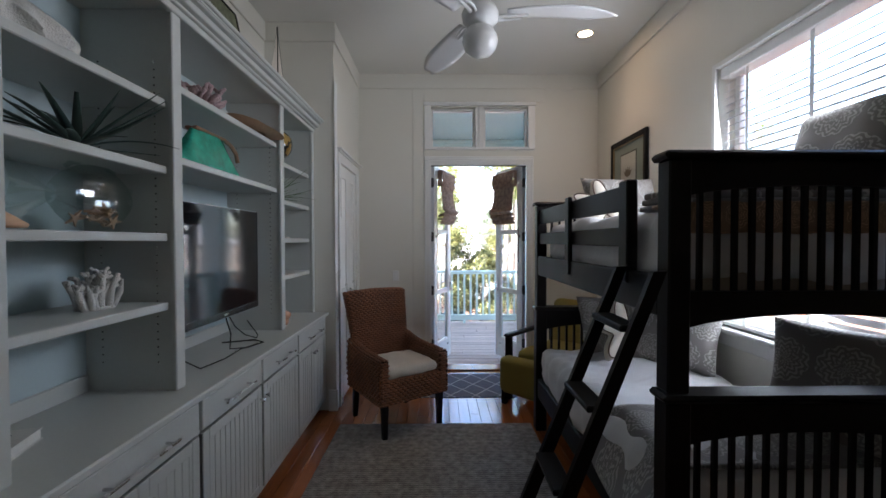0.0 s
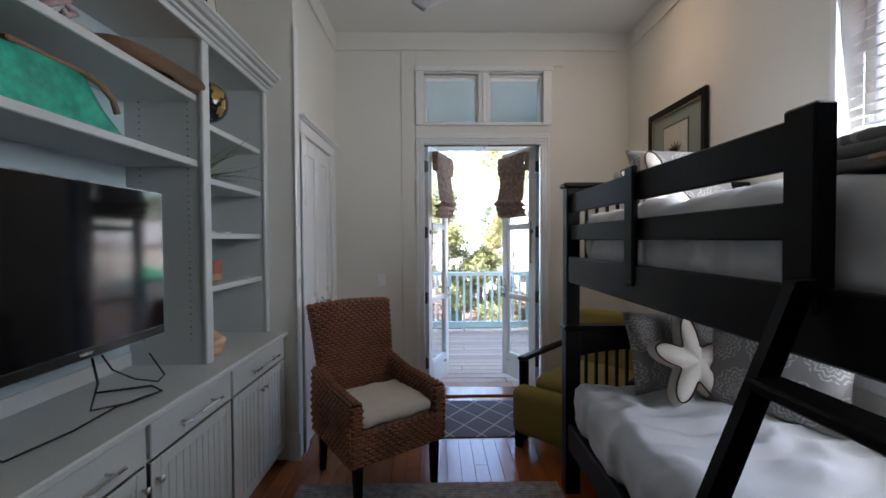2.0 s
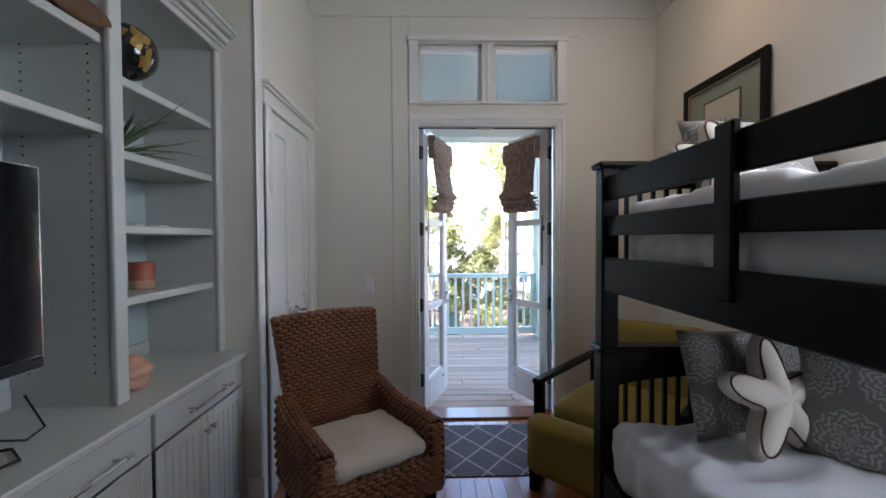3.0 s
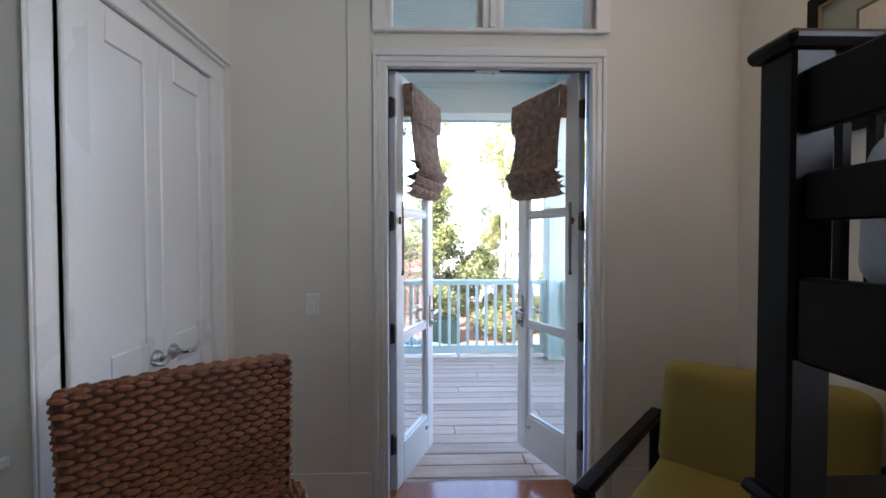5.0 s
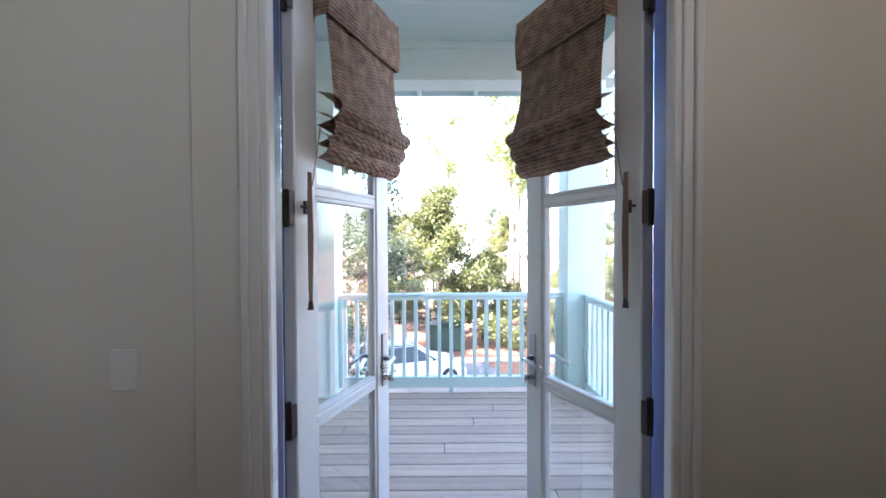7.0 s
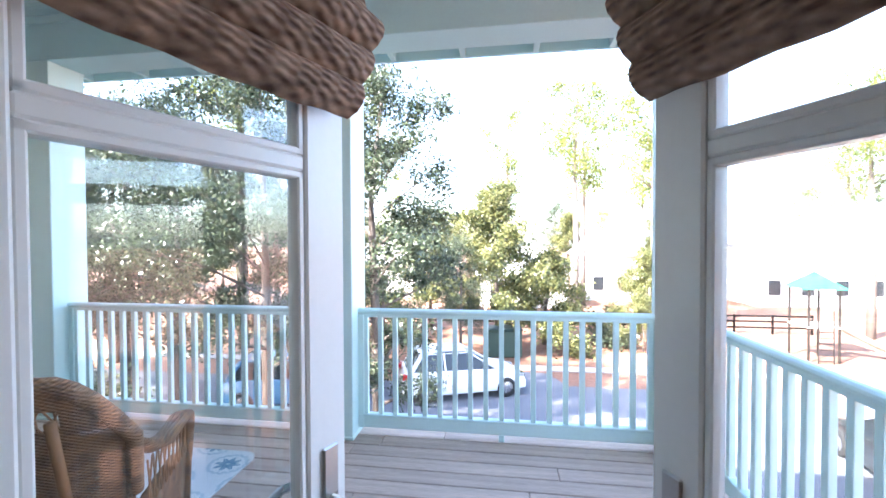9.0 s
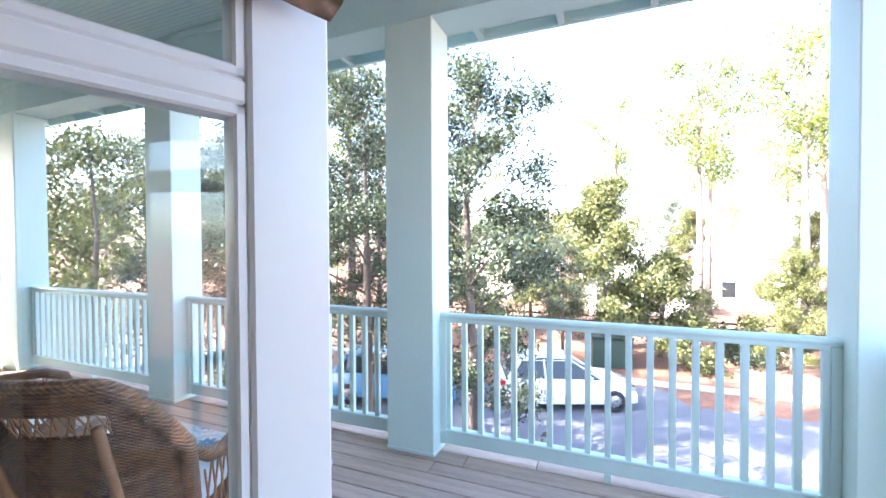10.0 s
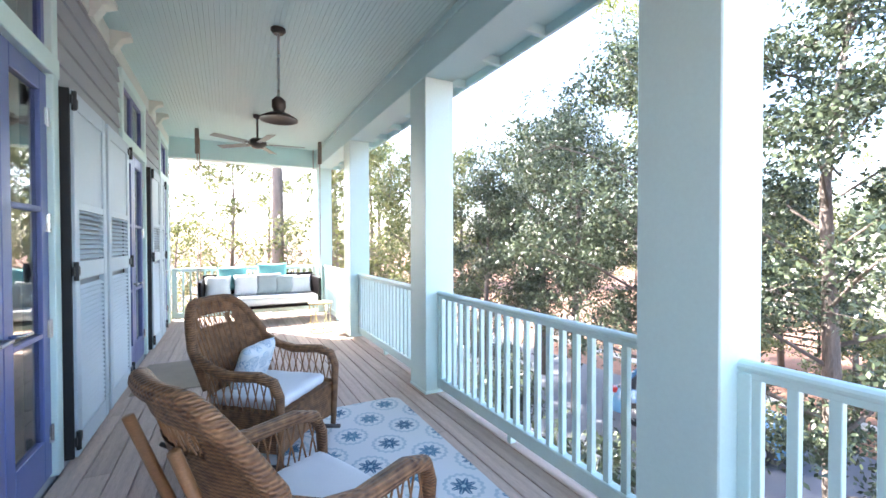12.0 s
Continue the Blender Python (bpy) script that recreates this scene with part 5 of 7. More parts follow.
# ---------- porch wall: doors, transoms, shutters ----------
def blue_door(x0, x1):
    """A closed pair of glazed blue doors under a transom, in a pale casing."""
    d = thing("porch_door", pose(x0, EXT - 0.03, 0), "closed violet-blue glazed porch doors under a transom", "door", "blue porch doors")
    w = x1 - x0
    g = Geo()
    for a, b in ((-0.09, 0.0), (w, w + 0.09)):
        g.box(a, 0.0, 0, b, 0.055, 3.14, 0.005)
    g.box(-0.10, 0.0, 2.42, w + 0.10, 0.06, 2.54, 0.005).box(-0.10, 0.0, 3.06, w + 0.10, 0.06, 3.16, 0.005)
    part("casing", g, M_MINT, d)
    for k in (0, 1):
        a, b = k * w / 2 + 0.003, (k + 1) * w / 2 - 0.003
        g = Geo()
        for p, q, c, e in ((a, a + 0.1, 0.02, 2.41), (b - 0.1, b, 0.02, 2.41), (a + 0.1, b - 0.1, 0.02, 0.26), (a + 0.1, b - 0.1, 2.29, 2.41), (a + 0.1, b - 0.1, 0.86, 0.89), (a + 0.1, b - 0.1, 1.59, 1.62)):
            g.box(p, -0.02, c, q, 0.025, e, 0.004)
        leaf = part("leaf", g, M_BLUE, d)
        for c, e in ((0.26, 0.86), (0.89, 1.59), (1.62, 2.29)):
            part("pane", Geo().box(a + 0.1, -0.002, c, b - 0.1, 0.003, e), M_GLASS, leaf)
        hx = a + 0.006 if k == 0 else b - 0.006
        for z in (0.27, 0.9, 1.53, 2.16):
            part("hinge", Geo().tube([(hx, 0.03, z - 0.055), (hx, 0.03, z + 0.055)], 0.01, 8).box(hx - 0.03, 0.024, z - 0.05, hx + 0.03, 0.029, z + 0.05, 0.001), M_STEEL, leaf, "steel hinge")
        lx = b - 0.05 if k == 0 else a + 0.05
        part("lever", Geo().tube([(lx, 0.02, 0.95), (lx, 0.075, 0.95), (lx + (-0.11 if k == 0 else 0.11), 0.075, 0.945)], 0.009, 8), M_STEEL, leaf, smooth=True)
        part("transom_sash", Geo().box(a, -0.02, 2.54, a + 0.05, 0.02, 3.06, 0.003).box(b - 0.05, -0.02, 2.54, b, 0.02, 3.06, 0.003).box(a, -0.02, 2.54, b, 0.02, 2.58, 0.003).box(a, -0.02, 3.02, b, 0.02, 3.06, 0.003), M_BLUE, d)
        part("transom_pane", Geo().box(a + 0.05, -0.002, 2.58, b - 0.05, 0.003, 3.02), M_GLASS, d)


def shutter(x0, w, far=False):
    """A louvred shutter folded back against the wall on iron strap hinges."""
    s = thing("shutter", pose(x0, EXT + 0.045, 0.03, 0, 0, 0), "pale blue louvred shutter with black iron hinges", "shutter", "porch shutters")
    Hh = 2.36
    for a, b in ((0, 0.085), (w - 0.085, w)):
        part("stile", Geo().box(a, 0, 0, b, 0.035, Hh, 0.004), M_SHUTTER, s)
    for c, e in ((0, 0.14), (1.14, 1.26), (Hh - 0.11, Hh)):
        part("rail", Geo().box(0.085, 0.002, c, w - 0.085, 0.033, e, 0.003), M_SHUTTER, s)
    me = Geo().box(0.085, -0.018, -0.003, w - 0.085, 0.018, 0.003, 0.002, pose(0, 0.018, 0, -42, 0, 0)).mesh("slat")
    me.materials.append(M_SHUTTER)
    z = 0.165
    while z < 1.62:
        if not 1.115 < z < 1.28:
            ob = new("slat", me)
            ob.parent = s
            ob.location = (0, 0, z)
        z += 0.034
    part("panel", Geo().box(0.085, 0.006, 1.63, w - 0.085, 0.022, Hh - 0.11), M_SHUTTER, s)
    part("rail", Geo().box(0.085, 0.002, 1.60, w - 0.085, 0.033, 1.65, 0.003), M_SHUTTER, s)
    hx = 0.0 if far else w
    sg = -1 if far else 1
    for z in (0.12, 1.2, Hh - 0.08):
        part("strap_hinge", Geo().box(hx - sg * 0.06, 0.034, z - 0.03, hx + sg * 0.07, 0.044, z + 0.03, 0.003).tube([(hx + sg * 0.03, 0.045, z - 0.06), (hx + sg * 0.03, 0.045, z + 0.06)], 0.014, 8), M_IRON, s)
    part("hinge_post", Geo().box(hx + sg * 0.01, -0.03, 0.0, hx + sg * 0.028, 0.02, Hh, 0.003), M_IRON, s)


for a, b in OPEN:
    blue_door(a, b)
for x0, w, far in ((-3.62, 0.77, False), (-4.50, 0.80, True), (-6.62, 0.72, False), (-7.08, 0.40, True)):
    shutter(x0, w, far)
M_MOULDING = mat("cream_moulding_paint", (0.62, 0.66, 0.60), 0.5, 0.04, 2, 60, 0.04)
# short blocks that stand for bits of crown moulding over the transoms
for x in (-3.55, -4.15, -6.2, -6.8):
    single("crown_piece", Geo().extrude([(0.0, 0.24), (0.03, 0.24), (0.05, 0.28), (0.09, 0.35), (0.16, 0.38), (0.16, 0.42), (0, 0.42)], -0.06, 0.06, Matrix(((0, 0, 1, x), (1, 0, 0, EXT + 0.012), (0, 1, 0, PC - 0.42), (0, 0, 0, 1)))), M_MOULDING, pose(0, 0, 0), "short piece of cream crown moulding under the porch ceiling", "bracket", "porch brackets", smooth=False)
structure("trim_porch", Geo().box(PE, EXT + 0.0, 3.18, LW - 0.2, EXT + 0.02, PC, 0.004), M_MOULDING, "pale frieze under the porch ceiling", "trim")
g = Geo()
x = PE
while x < PXR:
    g.box(x, 8.345, 3.02, x + 0.045, 8.60, 3.10, 0.003)
    x += 0.6
structure("rafter_tails", g, M_MINTBLUE, "short painted rafter tails under the eave", "eave")

# ---------- porch furniture ----------
def floral_rug(name, ground, ring, dark, pale, px, py):
    """White outdoor weave; staggered blue eight-pointed flowers, each in a scalloped ring, dark and pale by turns."""
    m, nt, b = shader(name)
    vec, xyz = axes(nt)
    x, y = math_node(nt, "DIVIDE", xyz["X"], px), math_node(nt, "DIVIDE", xyz["Y"], py)
    u, v = math_node(nt, "ADD", x, y), math_node(nt, "SUBTRACT", x, y)
    cu = math_node(nt, "SUBTRACT", math_node(nt, "FRACT", u), 0.5)
    cv = math_node(nt, "SUBTRACT", math_node(nt, "FRACT", v), 0.5)
    r = math_node(nt, "SQRT", math_node(nt, "ADD", math_node(nt, "MULTIPLY", cu, cu), math_node(nt, "MULTIPLY", cv, cv)))
    ang = math_node(nt, "ARCTAN2", cv, cu)
    wave = math_node(nt, "COSINE", math_node(nt, "MULTIPLY", ang, 8.0))
    fine = math_node(nt, "COSINE", math_node(nt, "MULTIPLY", ang, 16.0))
    edge = math_node(nt, "ADD", math_node(nt, "MULTIPLY", wave, 0.065), 0.215)
    star = math_node(nt, "LESS_THAN", r, edge)
    heart = math_node(nt, "LESS_THAN", r, 0.05)
    vein = math_node(nt, "MULTIPLY", math_node(nt, "GREATER_THAN", wave, 0.9), math_node(nt, "GREATER_THAN", r, 0.08))
    rr_ = math_node(nt, "ADD", r, math_node(nt, "MULTIPLY", fine, 0.02))
    ringf = math_node(nt, "LESS_THAN", math_node(nt, "ABSOLUTE", math_node(nt, "SUBTRACT", rr_, 0.37)), 0.035)
    turn = math_node(nt, "MODULO", math_node(nt, "ABSOLUTE", math_node(nt, "FLOOR", u)), 2.0)
    n = nt.nodes.new("ShaderNodeTexNoise")
    n.inputs["Scale"].default_value, n.inputs["Detail"].default_value = 70, 3
    nt.links.new(vec, n.inputs["Vector"])
    worn = math_node(nt, "MULTIPLY_ADD", n.outputs["Fac"], 1.2, 0.15)
    col = mix_node(nt, math_node(nt, "MULTIPLY", ringf, worn), ground, ring)
    petal = mix_node(nt, turn, dark, pale)
    petal = mix_node(nt, math_node(nt, "MAXIMUM", vein, heart), petal, ring)
    col = mix_node(nt, star, col, petal)
    nt.links.new(col, b.inputs["Base Color"])
    b.inputs["Roughness"].default_value = 0.9
    grain(nt, vec, b, 300, 0.5, 0.003)
    return m


M_MEDRUG = floral_rug("blue_floral_rug", (0.66, 0.67, 0.66), (0.36, 0.46, 0.50), (0.04, 0.11, 0.19), (0.09, 0.20, 0.29), 0.46, 0.42)
M_TEAL = mat("teal_outdoor_cloth", (0.17, 0.42, 0.42), 0.9, 0.06, 4, 200, 0.2)
M_BLUEPAT = medallion("blue_white_print", (0.66, 0.68, 0.68), (0.08, 0.24, 0.38), 0.13)
M_GREYCLOTH = mat("grey_cloth", (0.36, 0.40, 0.40), 0.9, 0.06, 4, 200, 0.2)
M_WHITECLOTH = mat("white_outdoor_cloth", (0.72, 0.72, 0.72), 0.9, 0.05, 4, 200, 0.2)
M_GOLD = mat("brass_wire", (0.50, 0.42, 0.22), 0.35, 0.08, 6, 80, 0.03, metal=0.8)
M_MAT = mat("coir_doormat", (0.30, 0.24, 0.18), 0.95, 0.15, 5, 150, 0.5)
rr = 0.10
pts = []
for cx, cy, a0 in ((1.05 - rr, 0.80 - rr, 0), (-1.05 + rr, 0.80 - rr, 90), (-1.05 + rr, -0.80 + rr, 180), (1.05 - rr, -0.80 + rr, 270)):
    for k in range(7):
        a = radians(a0 + 15 * k)
        pts.append((cx + rr * math.cos(a), cy + rr * math.sin(a)))
single("porch_rug", Geo().extrude(pts, 0, 0.008), M_MEDRUG, pose(-1.95, 6.98, DK), "white outdoor rug with blue floral medallions", "rug", smooth=False)
single("doormat", Geo().box(-0.55, -0.30, 0, 0.55, 0.30, 0.014, 0.006), M_MAT, pose(-4.72, 5.86, DK), "brown coir doormat before a blue door", "doormat", smooth=False)


def wicker_chair(m, lab):
    """A wicker porch rocker; it faces +y."""
    c = thing("wicker_chair", m, lab, "chair", "wicker porch chairs")

    def back(u, v, off=0.0):
        a = 2 * u - 1
        top = 1.0 - 0.40 * (max(0, abs(a) - 0.42) / 0.58) ** 2
        z = 0.34 + 0.68 * top * v
        return (a * (0.29 + 0.05 * v), -0.23 - 0.23 * v * top + 0.10 * a * a + off, z)
    panels = Geo()
    for u0, u1, v0, v1 in ((0, 1, 0, 0.74), (0, 0.24, 0.74, 0.86), (0.76, 1, 0.74, 0.86), (0, 1, 0.86, 1)):
        for o_ in (0.0, -0.022):
            panels.patch(lambda u, v: back(u0 + (u1 - u0) * u, v0 + (v1 - v0) * v, o_), 14, 8)
    b = part("backrest", panels, M_WICKER, c, smooth=True)
    rim = [back(0, k / 8, -0.01) for k in range(3, 9)] + [back(k / 16, 1, -0.01) for k in range(1, 16)] + [back(1, k / 8, -0.01) for k in range(8, 2, -1)]
    part("rim", Geo().tube(rim, 0.032, 12), M_WICKER, b, "thick woven wicker rim", smooth=True)
    for k in range(13):
        u = (k + 0.5) / 13
        if 3 <= k <= 9:
            part("band_cane", Geo().tube([back(u - 0.03, 0.735, -0.01), back(u + 0.03, 0.865, -0.01)], 0.0035, 5).tube([back(u + 0.03, 0.735, -0.012), back(u - 0.03, 0.865, -0.012)], 0.0035, 5), M_CANE, b)
        part("stake", Geo().tube([Vector(back(u, v, 0.004)) for v in (0.0, 0.3, 0.6, 0.98)], 0.004, 5), M_CANE, b)
    for s in (-1, 1):
        part("back_pole", Geo().tube([(s * 0.15, -0.215, 0.02), (s * 0.155, -0.285, 0.36), (s * 0.17, -0.385, 0.64), (s * 0.18, -0.475, 0.90)], 0.017, 8), M_CANE, c, "bare cane pole", smooth=True)
        arm_pts = [(s * 0.335, -0.25, 0.71), (s * 0.345, -0.14, 0.64), (s * 0.355, 0.0, 0.605), (s * 0.355, 0.22, 0.615), (s * 0.352, 0.32, 0.585), (s * 0.345, 0.36, 0.50), (s * 0.335, 0.36, 0.30), (s * 0.33, 0.35, 0.05)]
        part("arm", Geo().tube(arm_pts, [0.03, 0.04, 0.045, 0.045, 0.042, 0.036, 0.03, 0.026], 12, flat=0.7), M_WICKER, c, smooth=True)
        part("side_panel", Geo().patch(lambda u, v, s=s: (s * (0.335 + 0.012 * v), -0.25 + 0.58 * u, 0.14 + 0.25 * v), 10, 6), M_WICKER, c, smooth=True)
        g = Geo()
        for k in range(9):
            y0 = -0.18 + 0.058 * k
            g.tube([(s * 0.345, y0, 0.38), (s * 0.35, y0 + 0.05, 0.60)], 0.0045, 5).tube([(s * 0.345, y0 + 0.05, 0.38), (s * 0.35, y0, 0.60)], 0.0045, 5)
        part("lattice", g, M_CANE, c, "open diamond cane lattice")
        part("rocker", Geo().tube([(s * 0.30, -0.58, 0.09), (s * 0.30, -0.25, 0.028), (s * 0.30, 0.1, 0.018), (s * 0.30, 0.42, 0.05)], 0.016, 8), M_BRONZE, c, smooth=True)
        part("leg", Geo().tube([(s * 0.30, -0.25, 0.03), (s * 0.30, -0.25, 0.4)], 0.02, 8), M_CANE, c)
    part("front_apron", Geo().patch(lambda u, v: (-0.33 + 0.66 * u, 0.345, 0.12 + 0.25 * v + 0.03 * math.sin(math.pi * u) * (1 - v)), 12, 6), M_WICKER, c, smooth=True)
    part("seat", Geo().box(-0.33, -0.26, 0.34, 0.33, 0.345, 0.372, 0.006), M_WICKER, c)
    return c


N_CH, F_CH = pose(-1.05, 6.62, DK, 0, 0, 25), pose(-2.58, 6.62, DK, 0, 0, -41)
wicker_chair(N_CH, "honey wicker rocking chair turned to the railing")
wicker_chair(F_CH, "honey wicker rocking chair beside the rug")
for m in (N_CH, F_CH):
    single("seat_cushion", Geo().soft(0.58, 0.54, 0.08, 0.038, 16, 0.006, 5, 3), M_WHITECLOTH, m @ pose(0, 0.045, 0.375), "white cushion on a wicker chair seat", "cushion", "chair cushions", weld=True)
single("throw_pillow", Geo().pillow(0.40, 0.30, 0.13), M_BLUEPAT, F_CH @ pose(0.02, -0.13, 0.45, -20, 0, 8), "blue and white patterned pillow on a wicker chair", "pillow", weld=True)

# hanging daybed
sw = thing("porch_swing", pose(-7.75, 6.95, DK), "dark wooden hanging daybed with white mattress", "swing bed")
part("deck", Geo().box(-0.40, -0.98, 0.27, 0.40, 0.98, 0.315, 0.006), M_ESPRESSO, sw)
part("backboard", Geo().box(-0.42, -0.98, 0.27, -0.37, 0.98, 0.85, 0.006), M_ESPRESSO, sw)
for s in (-1, 1):
    part("end_board", Geo().box(-0.40, s * 0.98 - 0.025, 0.27, 0.40, s * 0.98 + 0.025, 0.78, 0.006), M_ESPRESSO, sw)
    for x in (-0.34, 0.34):
        part("rope", Geo().tube([(x, s * 1.0, 0.3), (x, s * 1.0, PC - DK - 0.02)], 0.007, 8), M_CORD, sw)
    part("hanger", Geo().box(0.30, s * 1.0 - 0.03, PC - DK - 0.42, 0.38, s * 1.0 + 0.03, PC - DK - 0.01, 0.006), M_BARK, sw)
part("mattress", Geo().soft(0.76, 1.9, 0.16, 0.05, 16, 0.006, 3, 2), M_WHITECLOTH, sw, smooth=True, weld=True).location = (0.01, 0, 0.32)
for y, w, mt, lab in ((-0.72, 0.42, M_WHITECLOTH, "white"), (-0.5, 0.5, M_TEAL, "teal"), (-0.25, 0.44, M_WHITECLOTH, "white"), (0.12, 0.46, M_GREYCLOTH, "grey"), (0.42, 0.42, M_GREYCLOTH, "grey"), (0.2, 0.56, M_TEAL, "teal"), (0.68, 0.40, M_WHITECLOTH, "white")):
    back_ = mt is M_TEAL
    single("throw_pillow", Geo().pillow(w, w * 0.9, 0.15, 12, y), mt, pose(-7.75 + (-0.22 if back_ else -0.02 + 0.05 * y), 6.95 + y, DK + (0.56 if back_ else 0.47), -14, 0, 90), lab + " cushion on the hanging daybed", "pillow", "daybed cushions", weld=True)
tb = thing("side_table", pose(-6.25, 7.72, DK), "round brass wire side table on the deck", "side table")
part("top", Geo().lathe([(0.0, 0.48), (0.19, 0.48), (0.195, 0.47), (0.19, 0.46), (0.0, 0.46)], 24), M_GOLD, tb)
part("base_ring", Geo().lathe([(0.17, 0.0), (0.19, 0.0), (0.19, 0.015), (0.17, 0.015), (0.17, 0.0)], 24), M_GOLD, tb)
for k in range(6):
    a = k * math.pi / 3
    part("wire_leg", Geo().tube([(0.18 * math.cos(a), 0.18 * math.sin(a), 0.01), (0.15 * math.cos(a + 0.3), 0.15 * math.sin(a + 0.3), 0.24), (0.18 * math.cos(a + 0.6), 0.18 * math.sin(a + 0.6), 0.465)], 0.008, 6), M_GOLD, tb)

# porch lamp and fan
pl = thing("pendant_lamp", pose(-3.4, 6.81, PC), "dark metal barn pendant lamp, unlit", "pendant lamp")
part("canopy", Geo().lathe([(0.0, 0.0), (0.065, 0.0), (0.065, -0.02), (0.04, -0.045), (0.0, -0.045)], 20), M_BRONZE, pl)
part("rod", Geo().tube([(0, 0, -0.04), (0, 0, -0.62)], 0.011, 8), M_STEEL, pl)
part("socket", Geo().lathe([(0.0, -0.60), (0.03, -0.61), (0.06, -0.64), (0.06, -0.70), (0.045, -0.73), (0.065, -0.76)], 20), M_BRONZE, pl, smooth=True)
part("shade", Geo().lathe([(0.06, -0.755), (0.10, -0.765), (0.16, -0.80), (0.165, -0.815), (0.155, -0.81), (0.09, -0.78), (0.0, -0.77)], 28), M_BRONZE, pl, smooth=True)
M_FANBLADE = mat("weathered_fan_blade", (0.24, 0.25, 0.24), 0.6, 0.15, 6, 80, 0.1)
pf = thing("porch_fan", pose(-6.2, 6.80, PC), "weathered grey ceiling fan with five blades", "ceiling fan")
part("downrod", Geo().lathe([(0.06, 0.0), (0.055, -0.04), (0.014, -0.06), (0.014, -0.34)], 16), M_BRONZE, pf, smooth=True)
part("motor", Geo().lathe([(0.0, -0.33), (0.08, -0.35), (0.13, -0.40), (0.13, -0.44), (0.07, -0.49), (0.0, -0.50)], 24), M_BRONZE, pf, smooth=True)
for k in range(5):
    m = pose(0, 0, -0.43, 9, 0, 12 + 72 * k)
    part("blade", Geo().box(0.16, -0.06, -0.004, 0.68, 0.06, 0.004, 0.003, m), M_FANBLADE, pf)
    part("bracket", Geo().box(0.10, -0.02, -0.008, 0.20, 0.02, -0.003, 0.002, m), M_BRONZE, pf)

# ---------- ground ----------
GZ = -3.85
g = Geo()
n = 40
g.patch(lambda u, v: ((2 * u - 1) * 400, (2 * v - 1) * 400, GZ - 0.02), 8, 8)
structure("ground", g, M_GROUND, "brown pine-straw ground with dry leaves", "ground")
structure("road", Geo().extrude([(-26, 11), (9, 11), (16, 14), (60, 15), (60, 21), (9, 20.4), (3.2, 20.4), (2.6, 21.8), (1.6, 21.8), (1.2, 20.2), (-26, 19.8)], GZ - 0.01, GZ + 0.02), M_ROAD, "blue-grey asphalt drive in dappled light", "road")
structure("pavement", Geo().extrude([(-26, 21.9), (1.5, 22.1), (40, 22.6), (40, 23.2), (1.5, 22.7), (-26, 22.5)], GZ - 0.01, GZ + 0.03), M_PATH, "narrow concrete path", "pavement")


# ---------- trees ----------
def crown_mesh(name_, blobs, count, size, seed, narrow=0.5):
    """Many single leaves, thick round clump centres."""
    rng = np.random.default_rng(seed)
    c = np.array([b[:3] for b in blobs])
    r = np.array([b[3] for b in blobs])
    pick = rng.choice(len(blobs), count, p=r ** 2 / (r ** 2).sum())
    d = rng.normal(size=(count, 3))
    d /= np.linalg.norm(d, axis=1)[:, None]
    hub = c[pick] + d * (r[pick] * rng.uniform(0.02, 1.0, count) ** 0.6)[:, None] * np.array([1, 1, 0.75])
    twig = rng.integers(0, max(1, count // 16), count)
    p = hub[twig] + rng.normal(size=(count, 3)) * (size * 2.1)
    a = rng.normal(size=(count, 3))
    a /= np.linalg.norm(a, axis=1)[:, None]
    b = np.cross(a, rng.normal(size=(count, 3)))
    b /= np.linalg.norm(b, axis=1)[:, None]
    s = size * rng.uniform(0.6, 1.3, count)[:, None]
    v = np.stack([p - a * s, p + b * s * narrow, p + a * s, p - b * s * narrow], 1).reshape(-1, 3)
    me = bpy.data.meshes.new(name_)
    me.from_pydata(v.tolist(), [], np.arange(count * 4).reshape(-1, 4).tolist())
    return me


